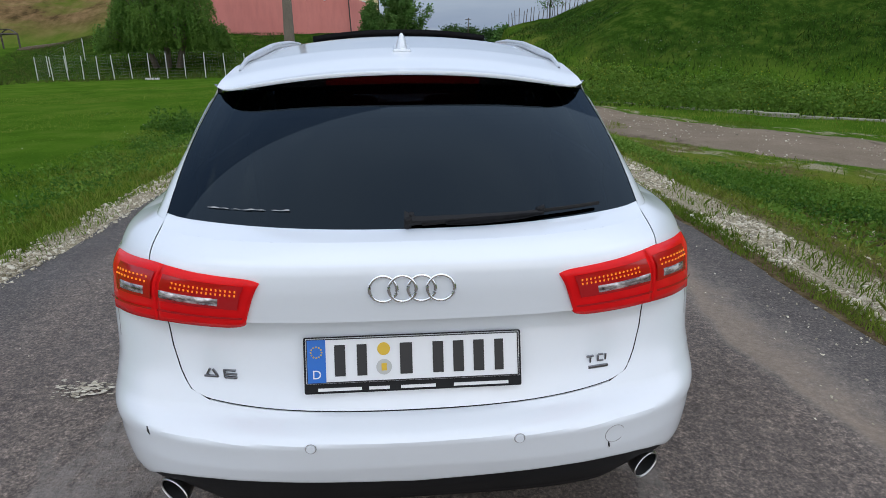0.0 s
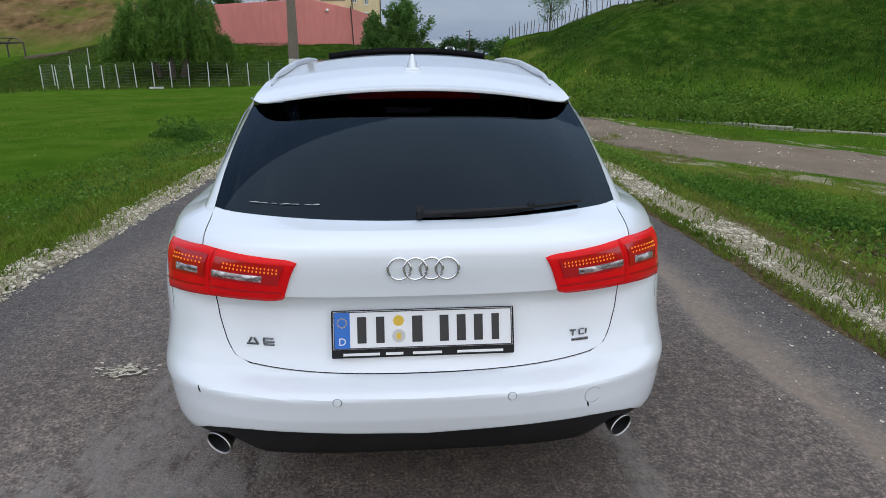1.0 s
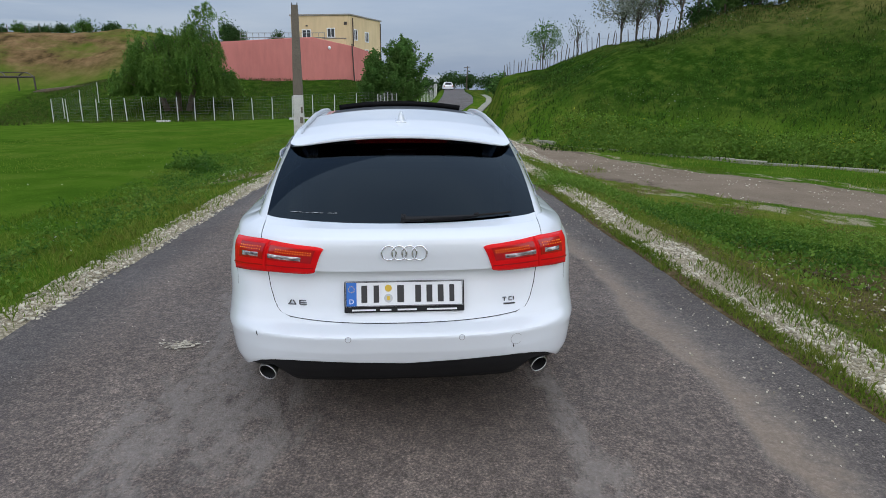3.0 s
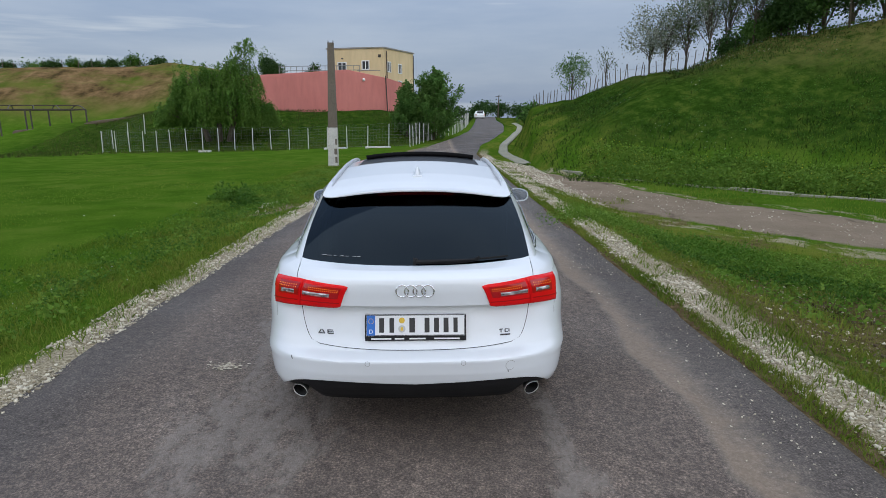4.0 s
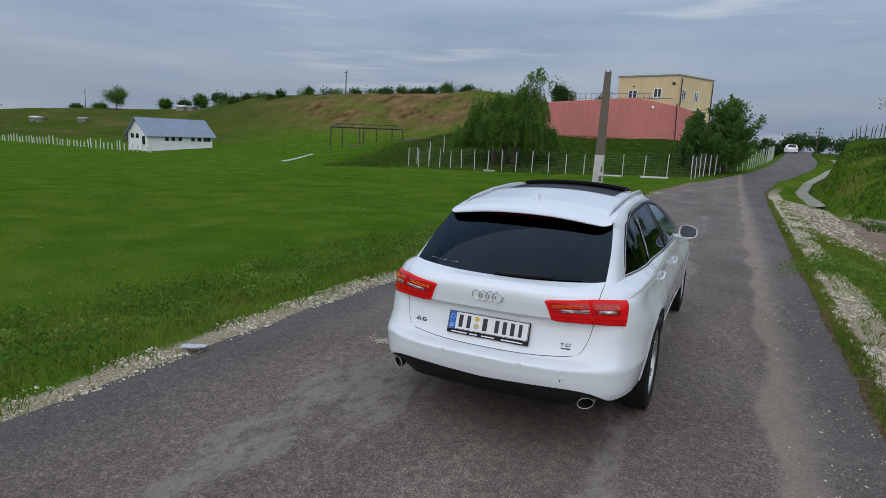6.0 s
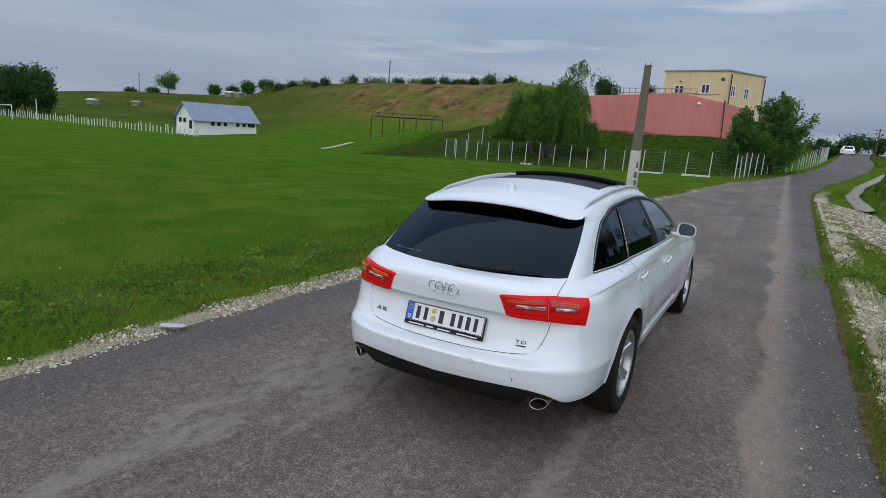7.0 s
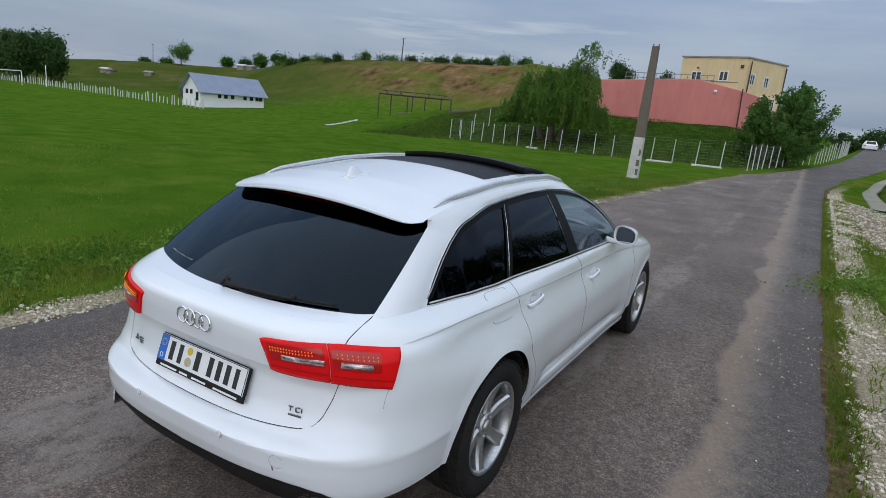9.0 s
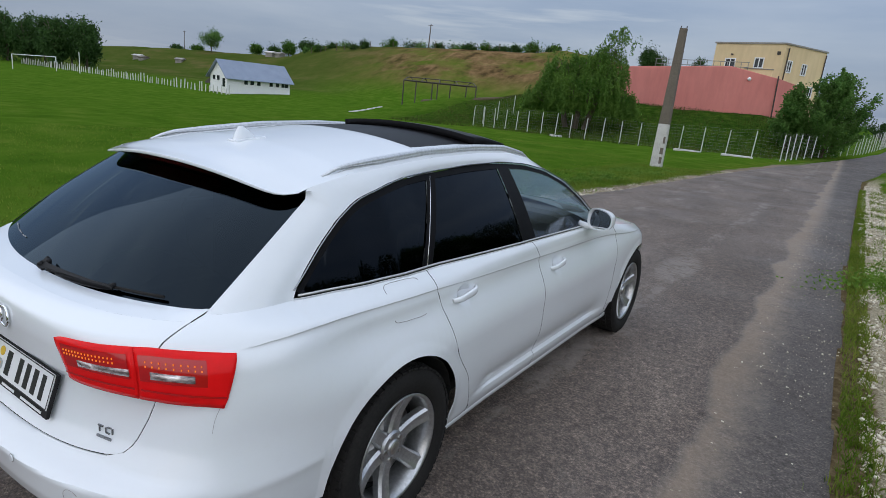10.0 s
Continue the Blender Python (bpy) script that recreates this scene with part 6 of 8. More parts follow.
C["sunblack"].node_tree.nodes["Principled BSDF"].inputs["Specular IOR Level"].default_value = 0.12
C["sunblack"].node_tree.nodes["Principled BSDF"].inputs["IOR"].default_value = 1.25
C["badge"] = material("dull_chrome", (0.30, 0.31, 0.33), 0.22, 1.0)
for _k in ("plastic", "rubber", "black"):
    C[_k].node_tree.nodes["Principled BSDF"].inputs["Specular IOR Level"].default_value = 0.18
C["brake"] = material("dark_brake_lens", (0.09, 0.004, 0.005), 0.2)

LEN_F = 4.83
Z_PROF = [0.18, 0.26, 0.36, 0.45, 0.520, 0.530, 0.560, 0.62, 0.74, 0.785, 0.80, 0.885, 0.940, 0.965, 0.985, 1.01]
REAR_Y = [0.27, 0.19, 0.125, 0.097, 0.086, 0.088, 0.166, 0.200, 0.236, 0.242, 0.178, 0.168, 0.174, 0.222, 0.288, 0.38]
CORNER_Y = [0.27, 0.19, 0.125, 0.097, 0.087, 0.089, 0.100, 0.122, 0.160, 0.172, 0.176, 0.185, 0.205, 0.228, 0.270, 0.34]
HALF_W = [0.800, 0.852, 0.876, 0.891, 0.899, 0.900, 0.901, 0.904, 0.914, 0.915, 0.913, 0.902, 0.868, 0.838, 0.808, 0.790]
# finely sampled and eased, but for the sharp overhang of the tailgate
Z_FINE = np.linspace(0.18, 1.01, 416)


def eased(vals, cut=None, width=9):
    raw = np.interp(Z_FINE, Z_PROF, vals)
    out = raw.copy()
    for low in (True, False) if cut else (None,):
        here = np.ones(len(Z_FINE), bool) if low is None else (Z_FINE < cut if low else Z_FINE >= cut)
        seg = raw[here]
        if low is True:
            seg = np.where(Z_FINE[here] > 0.785, np.interp(0.785, Z_PROF, vals), seg)
        if low is False:
            seg = np.where(Z_FINE[here] < 0.80, np.interp(0.80, Z_PROF, vals), seg)
        pad = np.pad(seg, width, mode="reflect", reflect_type="odd")
        out[here] = np.convolve(pad, np.ones(2 * width + 1) / (2 * width + 1), "valid")
    return out


REAR_F, CORNER_F, WIDTH_F = eased(REAR_Y, 0.7925, 2), eased(CORNER_Y), eased(HALF_W)


def rear_y(z):
    return np.interp(z, Z_FINE, REAR_F)


def corner_y(z):
    return np.interp(z, Z_FINE, CORNER_F)


def half_w(z):
    return np.interp(z, Z_FINE, WIDTH_F)


def super_n(z):
    return 3.2 - 0.5 * sstep(0.9, 1.0, z) + 0.45 * (1 - sstep(0.34, 0.50, z))


def depth_d(z):
    return 0.70 + 0.15 * sstep(0.45, 0.66, z) - 0.25 * sstep(0.9, 1.0, z)


def taper(y, z):
    """The body is a little narrower at its tail and its nose, and swells round the wheels."""
    k = 0.964 - 0.026 * sstep(0.85, 1.0, z)
    t = k + (1 - k) * sstep(0.35, 1.25, y)
    t = t - 0.012 * sstep(1.5, 1.9, y) * (1 - sstep(3.2, 3.6, y)) * (1 - sstep(0.7, 0.9, z))
    nose = np.clip((y - 3.7) / (LEN_F - 3.7), 0, 0.999)
    return t * (1 - nose ** 2.6) ** 0.5


CREASE = ([0.45, 0.48, 0.56, 0.69, 0.80, 0.92, 1.08, 1.33, 1.65, 1.93, 2.24, 2.6, 3.0, 3.4, 4.0, 4.6, 4.92], [0.912, 0.912, 0.921, 0.929, 0.932, 0.931, 0.928, 0.923, 0.910, 0.903, 0.896, 0.886, 0.878, 0.868, 0.822, 0.715, 0.56])


def crease_z(y):
    return float(np.interp(y, *CREASE))


def shoulder(y, z):
    """Crisp line from the lamps along the flank: the body tucks in just under it."""
    d = np.minimum(z - np.interp(y, *CREASE), 0)
    return -0.0080 * (1 - np.exp(d / 0.005)) * np.exp(d / 0.045) * sstep(0.46, 0.54, y) * (1 - sstep(4.2, 4.7, y))


def tuck(y, z):
    """How far the flank leans in above the wheel arches."""
    low = 0.056 * sstep(0.67, 0.87, z) - 0.020 * sstep(0.86, 0.93, z) - 0.036 * sstep(0.91, 0.985, z)
    high = sstep(0.91, 0.985, z) * np.interp(y, [0.75, 1.1, 1.4, 1.7, 2.1], [0, 0.025, 0.025, 0.012, 0])
    return (low + high) * sstep(0.44, 0.94, y) * (1 - sstep(3.1, 3.7, y))


def bumper_crease(y, z):
    """Ridge that runs round the bumper to the wheel arch: how far it stands out."""
    d = np.abs(z - 0.500) / 0.055
    return 0.007 * np.clip(1 - d, 0, 1) ** 2 * sstep(0.16, 0.30, y) * (1 - sstep(0.72, 0.80, y))


def shelf(y, z):
    """How far the body steps in above its shoulder, towards the foot of the rear pillar."""
    return np.interp(y, [0.48, 0.58, 0.70, 0.85, 1.0, 1.2], [0, 0.030, 0.062, 0.048, 0.018, 0]) * sstep(0.932, 0.985, z)


def body_x(y, z):
    """Half width of the body at y, z."""
    yc, d, n = corner_y(z), depth_d(z), super_n(z)
    s = np.clip(1 - (y - yc) / d, 0, 1)
    x = half_w(z) * taper(y, z) * np.clip(1 - s ** n, 0, 1) ** (1 / n)
    # shallow scoop above the sill of the doors
    dz = z - 0.335
    sc = np.exp(-(dz / np.where(dz < 0, 0.014, 0.075)) ** 2) * sstep(1.65, 1.9, y) * (1 - sstep(3.2, 3.5, y))
    # the wing rolls over into the bonnet
    roll = np.clip((z - (np.interp(y, [3.0, 3.4, 4.0, 4.5, 4.92], [0.962, 0.930, 0.858, 0.755, 0.60]) - 0.10)) / 0.10, 0, 1)
    x = x - 0.075 * roll ** 2.2 * sstep(3.3, 4.1, y)
    return x - 0.020 * sc + shoulder(y, z) + bumper_crease(y, z) - shelf(y, z) - tuck(y, z)


# plan curve by share a of the way round the corner: 0 = middle of the tail, 1 = y of Y_JOIN on the flank
Y_JOIN = 0.715


def round_tail(a, z):
    """Point of the tail at share a, height z; the recesses of the tail fade out towards its corners."""
    p = tail_curve(a, z)
    p.y += float(rear_y(z) - corner_y(z)) * (1 - float(sstep(0.44, 0.74, a)))
    return p


def tail_curve(a, z):
    yc, d, n = float(corner_y(z)), float(depth_d(z)), float(super_n(z))
    # find the angle at which the curve reaches Y_JOIN
    cm = max(0.0, 1 - (Y_JOIN - yc) / d)
    rm = (1 - cm ** n) ** (1 / n)
    split = 0.62
    r_split = 0.80
    y_split = yc + d * (1 - (1 - r_split ** n) ** (1 / n))
    if a <= split:
        r = r_split * a / split
        y = yc + d * (1 - (1 - r ** n) ** (1 / n))
    else:
        y = y_split + (Y_JOIN - y_split) * ((a - split) / (1 - split)) ** 1.0
        r = (1 - max(0.0, 1 - (y - yc) / d) ** n) ** (1 / n)
    return Vector((float(half_w(z) * taper(y, z)) * r + float(shoulder(y, z)) + float(bumper_crease(y, z)) - float(shelf(y, z)) - float(tuck(y, z)), y, z))


def share_at_x(x, z):
    lo, hi = 0.0, 1.0
    for _ in range(30):
        m = (lo + hi) / 2
        if round_tail(m, z).x < x:
            lo = m
        else:
            hi = m
    return lo


def grid_mesh(name, rows, mat, parent, label="", flip=False, mirror=False, back=0.0, smooth=True):
    """A sheet from rows of points; mirror: the other half at -x joined on; back: thickness of a turned-in edge along the outline."""
    grids = rows if isinstance(rows[0][0], list) else [rows]
    def one(sign, rows):
        nr, nc = len(rows), len(rows[0])
        vs = [Vector((sign * p[0], p[1], p[2])) for r in rows for p in r]
        fs = []
        for i in range(nr - 1):
            for j in range(nc - 1):
                a = i * nc + j
                q = (a, a + 1, a + nc + 1, a + nc)
                fs.append(q if (sign > 0) != flip else tuple(reversed(q)))
        return vs, fs
    bm = bmesh.new()
    for sign, grid in [(sg, gr) for gr in grids for sg in ((1, -1) if mirror else (1,))]:
        vs, fs = one(sign, grid)
        bv = [bm.verts.new(v) for v in vs]
        for f in fs:
            try:
                bm.faces.new([bv[k] for k in f])
            except ValueError:
                pass
    bmesh.ops.remove_doubles(bm, verts=bm.verts, dist=0.0006)
    bmesh.ops.dissolve_degenerate(bm, edges=bm.edges, dist=0.0003)
    if back:
        bm.normal_update()
        edges = [e for e in bm.edges if e.is_boundary]
        nm = {v: v.normal.copy() for e in edges for v in e.verts}
        g = bmesh.ops.extrude_edge_only(bm, edges=edges)
        for v in [x for x in g["geom"] if isinstance(x, bmesh.types.BMVert)]:
            src = min((o for e in v.link_edges for o in e.verts if o in nm), key=lambda o: (o.co - v.co).length, default=None)
            if src is not None:
                v.co = v.co - nm[src] * back
    ob = part(name, bm, mat, parent, label, smooth)
    return ob


def sharp_by_angle(ob, deg):
    bm = bmesh.new()
    bm.from_mesh(ob.data)
    for e in bm.edges:
        if len(e.link_faces) == 2 and e.calc_face_angle(0) > radians(deg):
            e.smooth = False
    bm.to_mesh(ob.data)
    bm.free()


car = empty("estate_car", (0, 0, 0), label="white estate car with dark tinted windows parked on the road", category="car")

# --- tail: bumper, tailgate, corner panels ---
def gate_edge(z):
    """Half width of the tailgate at height z, with rounded lower corners."""
    return float(np.interp(z, [0.583, 0.588, 0.598, 0.614, 0.642, 0.70, 0.79, 0.90, 0.95, 0.985], [0.505, 0.533, 0.555, 0.570, 0.584, 0.602, 0.618, 0.631, 0.634, 0.633]))


def with_steps(z0, z1, fixed, step=0.03):
    out = [z0]
    for f in [v for v in fixed if z0 < v < z1] + [z1]:
        n = max(1, int(round((f - out[-1]) / step)))
        s = out[-1]
        out += [s + (f - s) * (i + 1) / n for i in range(n)]
    return out


def gate_foot(x):
    """Height of the tailgate's lower edge: it sags a little in the middle."""
    return 0.563 + 0.020 * min(1.0, (abs(x) / 0.505)) ** 2.3


def bumper_foot(a):
    """Lower edge of the painted bumper: over the black insert, down to the corners."""
    x = tail_curve(a, 0.38).x
    return float(np.interp(x, [0, 0.37, 0.50, 0.58, 0.65, 0.70, 0.74, 0.765], [0.394, 0.411, 0.412, 0.405, 0.388, 0.362, 0.332, 0.325]))


# bumper, with the corners that rise beside the tailgate up to the lamps
A_GATE = share_at_x(0.507, 0.581)
A_SIDE = [A_GATE + (1 - A_GATE) * k / 31 for k in range(32)]
A_BUMP = list(np.linspace(0, A_GATE, 26))[:-1] + A_SIDE
Z_SIDE = 0.579


def bumper_top(a):
    return gate_foot(tail_curve(a, 0.57).x) - 0.004 if a < A_GATE else Z_SIDE


rows = []
for k in range(25):
    g = k / 24
    rows.append([round_tail(a, bumper_foot(a) + (bumper_top(a) - bumper_foot(a)) * g) for a in A_BUMP])
lip_in = [[p + Vector((-0.010 * min(1.0, p.x / 0.7), 0.014, 0.004)) for p in rows[0]], [p + Vector((0, 0.003, -0.004)) for p in rows[0]], rows[0]]
turn = [rows[-1][:26], [p + Vector((0, 0.05, -0.003)) for p in rows[-1][:26]]]
side = []
for z in with_steps(Z_SIDE, 0.985, [0.885, 0.895, 0.902, 0.907, 0.9098, 0.9113, 0.912, 0.916, 0.920, 0.924, 0.929, 0.935, 0.942, 0.949, 0.955, 0.960, 0.965, 0.969, 0.972, 0.976, 0.980], 0.02):
    a0 = share_at_x(gate_edge(z) + 0.0018, z) if z > Z_SIDE else A_GATE
    row = []
    for k in range(32):
        p = round_tail(a0 + (1 - a0) * k / 31, z)
        # the rows rise with the shoulder line
        lift = (crease_z(p.y) - 0.912) * float(np.interp(z, [0.82, 0.912, 0.985], [0, 1, 0]))
        row.append(round_tail(a0 + (1 - a0) * k / 31, z + lift) if lift else p)
    side.append(row)
behind = [[round_tail(1, z) - Vector((0.002, 0, 0)), Vector((float(body_x(0.735, z)) - 0.004, 0.735, z))] for z in np.linspace(0.34, 0.978, 30)]
bumper = grid_mesh("bumper", [rows, lip_in, turn, side, behind], C["white"], car, mirror=True)
sharp_by_angle(bumper, 32)
# tailgate skin below the glass
rows = []
lv = with_steps(0.0, 1.0, [0.008, 0.02, 0.04, 0.07, 0.10, 0.43, 0.54, 0.545, 0.565, 0.58, 0.79, 0.86, 0.91, 0.93, 0.944, 0.958, 0.971, 0.983, 0.992], 0.05)
for g in lv:
    row = []
    for k in range(33):
        f = 1 - (1 - k / 32) ** 1.25
        zf = gate_foot(f * 0.505)
        z = zf + (0.972 - zf) * g
        # rows level out above the plate, so that the overhang stays straight
        w = float(sstep(0.25, 0.50, g))
        z = z + (0.560 + (0.972 - 0.560) * g - z) * w
        if f == 1 and g < 0.25:
            z = max(z, 0.583)
        a = share_at_x(gate_edge(max(z, 0.583)) - 0.0018, z) * f if g > 0 else share_at_x(0.505 * f, z)
        row.append(round_tail(a, z))
    rows.append(row)
tailgate = grid_mesh("tailgate", rows, C["white"], car, mirror=True, back=0.012)
sharp_by_angle(tailgate, 35)
# dark rubber in the gap round the tailgate
line = [(x, gate_foot(x) - 0.002) for x in np.linspace(0, 0.500, 24)] + [(gate_edge(z), z) for z in (0.5835, 0.586, 0.589, 0.593, 0.598, 0.606, 0.614, 0.627, 0.642, 0.67, 0.70, 0.74, 0.785, 0.80, 0.85, 0.90, 0.93, 0.95, 0.968)]
pts = []
for x, z in line:
    p = round_tail(share_at_x(x, z), z)
    k = float(sstep(0.93, 0.97, z))
    pts.append(p + Vector((-0.001 if x > 0.52 else 0, 0.0035 * (1 - k), -0.004 * k)))
loop = [Vector((-p.x, p.y, p.z)) for p in reversed(pts[1:])] + pts
v, f = tube(loop, 0.0021, 6)
mesh_ob("tailgate_seal", v, f, C["dark"], car, True)

# --- flanks, with the wheel arches cut out ---
ARCH = ((1.115, 0.345, 0.372), (3.965, 0.345, 0.372))


def z_low(y):
    base = 0.235 if y > 0.9 else 0.325
    for c, zc, r in ARCH:
        if abs(y - c) < r:
            base = max(base, zc + math.sqrt(r * r - (y - c) ** 2))
    return base


def belt_z(y):
    return float(np.interp(y, [0.3, 0.72, 1.4, 2.2, 2.95, 3.4, 4.0, 4.5, 4.92], [0.985, 0.985, 0.985, 0.975, 0.962, 0.930, 0.858, 0.755, 0.60]))


ROWS_T = sorted(list(np.linspace(0, 1, 17)) + [0.10, 0.14, 0.155, 0.17, 0.21, 0.86, 0.90, 0.96, 0.975, 0.985, 0.992, 0.997]) + [1.0001] + [1 + (k + 1) / 10 for k in range(10)]
# rear edge of the rear door: heights and places
CUT_Z = [0.235, 0.28, 0.475, 0.54, 0.59, 0.642, 0.71, 0.817, 0.923]
CUT_Y = [1.690, 1.680, 1.585, 1.530, 1.485, 1.447, 1.414, 1.378, 1.338]
DOOR_R = ([(z - 0.235) / 0.688 for z in CUT_Z] + [2.0], CUT_Y + [1.330])
DOOR_M = ([0, 1.0, 2.0], [2.38, 2.27, 2.21])
DOOR_F = ([0, 0.3, 1.0, 2.0], [3.50, 3.47, 3.42, 3.36])


HANDLES = ((1.535, 0.860), (2.490, 0.820))


def flank_point(t, y, arch=True, top=None):
    zl, zc, zb = z_low(y) if arch else 0.235, top or crease_z(y), belt_z(y)
    zl = min(zl, zc - 0.02)
    z = zl + (zc - zl) * t - (0.0005 if t == 1 else 0) if t <= 1 else zc + 0.0005 + (zb - zc - 0.0005) * (t - 1)
    x = float(body_x(y, z))
    # hollows behind the door handles
    if t <= 1:
        for yh, zh in HANDLES:
            x -= 0.018 * max(0.0, 1 - ((y - yh) / 0.058) ** 2 - ((z - zh) / 0.042) ** 2)
    # rolled lip round the wheel arch
    for c, za, r in ARCH:
        d = math.hypot(y - c, z - za) - r
        if -0.003 <= d < 0.05:
            x += 0.008 * (1 - max(d, 0) / 0.05) * float(sstep(Y_JOIN, Y_JOIN + 0.03, y))
    return Vector((x, y, z))


def flank(name, ea, eb, extra, s, arch=False, label=""):
    """ea, eb: (shares of height, y) of the two upright edges; extra: columns at set shares."""
    rows = []
    for t in ROWS_T:
        ya, yb = float(np.interp(t, *ea)) + 0.002, float(np.interp(t, *eb)) - 0.002
        rows.append([flank_point(t, ya + (yb - ya) * f, arch) for f in extra])
    rows = [[Vector((s * p.x, p.y, p.z)) for p in r] for r in rows]
    ob = grid_mesh(name, rows, C["white"], car, label, flip=s < 0, back=0.015)
    sharp_by_angle(ob, 28)
    return ob


def shares(ya, yb, arcs, n):
    ys = set(np.linspace(ya, yb, n))
    for c, zc, r in arcs:
        for k in range(25):
            y = c - r * math.cos(math.pi * k / 24)
            if ya < y < yb:
                ys.add(y)
        for e in (-1, 1):
            for o in (0.0008, 0.006):
                y = c + e * (r + o)
                if ya < y < yb:
                    ys.add(y)
    return [(y - ya) / (yb - ya) for y in sorted(ys)]


FRONT_END = ([0, 2], [LEN_F - 0.004, LEN_F - 0.004])
doors = {}
for s in (1, -1):
    # quarter panel: upright columns to the door, then a tongue between the door's edge and the arch
    ya, yb = Y_JOIN, CUT_Y[-1] - 0.002
    ys = [ya + (yb - ya) * f for f in shares(ya, yb, [ARCH[0]], 18)]
    main = [[flank_point(t, y) for y in ys] for t in ROWS_T]
    ys = [yb + (CUT_Y[0] - 0.002 - yb) * f for f in shares(yb, CUT_Y[0] - 0.002, [ARCH[0]], 24)]
    tongue = [[flank_point(t, y, True, float(np.interp(-(y + 0.002), [-v for v in CUT_Y], CUT_Z))) for y in ys] for t in ROWS_T if t <= 1]
    grids = [[[Vector((s * p.x, p.y, p.z)) for p in r] for r in g] for g in (main, tongue)]
    quarter = grid_mesh("quarter_panel", grids, C["white"], car, flip=s < 0)
    sharp_by_angle(quarter, 28)
    doors[s] = [flank("rear_door", DOOR_R, DOOR_M, sorted(list(np.linspace(0, 1, 22)) + list(np.linspace(0.11, 0.27, 19))), s), flank("front_door", DOOR_M, DOOR_F, sorted(list(np.linspace(0, 1, 22)) + list(np.linspace(0.11, 0.26, 19))), s)]
    flank("front_wing", DOOR_F, FRONT_END, shares(3.45, LEN_F, [ARCH[1]], 26), s, True)
    # dark gaps between the doors
    for edge in (DOOR_R, DOOR_M, DOOR_F):
        gap = []
        for t in ROWS_T:
            p = flank_point(t, float(np.interp(t, *edge)), False)
            gap.append(Vector((s * (p.x - 0.0015), p.y, p.z)))
        v, f = tube(gap, 0.0022, 5)
        mesh_ob("door_seal", v, f, C["dark"], car, True)
    # sill under the doors
    pts = []
    for y in np.linspace(1.50, 3.63, 16):
        pts.append([Vector((s * (float(body_x(y, 0.235)) + o), y, z)) for o, z in ((-0.004, 0.240), (-0.0015, 0.237), (0.0, 0.233), (-0.003, 0.208), (-0.03, 0.188))])
    grid_mesh("sill", pts, C["white"], car, flip=s < 0)
    # wheel housings
    for c, zc, r in ARCH:
        rows = []
        for k in range(17):
            a = math.pi * (k / 16 * 1.24 - 0.12)
            y, z = c - (r - 0.004) * math.cos(a), zc + (r - 0.004) * math.sin(a)
            rows.append([Vector((s * (float(body_x(y, max(z, 0.26))) - 0.016), y, z)), Vector((s * 0.52, y, z)), Vector((s * 0.51, c, zc - 0.02))])
        grid_mesh("wheel_housing", rows, C["dark"], car, flip=s < 0, smooth=False)

# --- cabin: daylight opening, pillars, roof ---
def glass_top(y):
    """Upper edge of the side windows."""
    return float(np.interp(y, [0.735, 0.76, 0.811, 0.884, 0.959, 1.0, 1.035, 1.07, 1.11, 1.25, 1.38, 1.58, 1.85, 2.15, 2.4, 2.62, 2.82, 2.97, 3.14],
                           [0.999, 1.022, 1.068, 1.130, 1.186, 1.210, 1.228, 1.242, 1.254, 1.286, 1.306, 1.322, 1.336, 1.340, 1.323, 1.285, 1.215, 1.125, 0.982]))


def glass_low(y):
    return belt_z(y) + 0.02


def belt_x(y):
    return float(body_x(y, belt_z(y))) - 0.012


def cab_x(y, z):
    """Half width of the cabin's side."""
    h = max(0.0, z - belt_z(y))
    return belt_x(y) - 0.40 * h - 0.42 * h * h


Y0, Y1 = 0.735, 3.14
OPEN_Y = [Y0 + (Y1 - Y0) * (0.5 - 0.5 * math.cos(math.pi * k / 60)) for k in range(61)]


def roof_edge(y):
    """Outer edge of the roof skin: x, z."""
    x = float(np.interp(y, [0.80, 1.1, 1.6, 2.2, 2.6, 2.85, 3.15, 3.45], [0.572, 0.572, 0.572, 0.572, 0.566, 0.585, 0.64, 0.70]))
    z = float(np.interp(y, [0.80, 0.9, 1.1, 1.6, 2.0, 2.3, 2.55, 2.8, 3.0, 3.2, 3.45], [1.284, 1.310, 1.345, 1.388, 1.400, 1.394, 1.358, 1.280, 1.192, 1.090, 0.955]))
    return x, z


def rear_glass_side(f):
    """Upright edge of the rear window, f from the foot to the top."""
    p = GATE_FOOT.lerp(Vector((0.580, 0.872, 1.273)), f)
    return p + Vector((0.010, -0.004, 0.006)) * math.sin(math.pi * f)


GATE_FOOT = round_tail(share_at_x(gate_edge(0.985) + 0.0018, 0.985), 0.985)


def frame_outer(f):
    """Outer edge of the pillar-and-rail panel: up the tail, along the roof, down the windscreen."""
    if f < 0.28:
        return rear_glass_side(f / 0.28)
    if f < 0.32:
        g = (f - 0.28) / 0.04
        a = rear_glass_side(1.0)
        x, z = roof_edge(0.88)
        return a.lerp(Vector((x, 0.88, z)), g)
    g = (f - 0.32) / 0.68
    y = 0.88 + (3.44 - 0.88) * g
    x, z = roof_edge(y)
    return Vector((x, y, z))


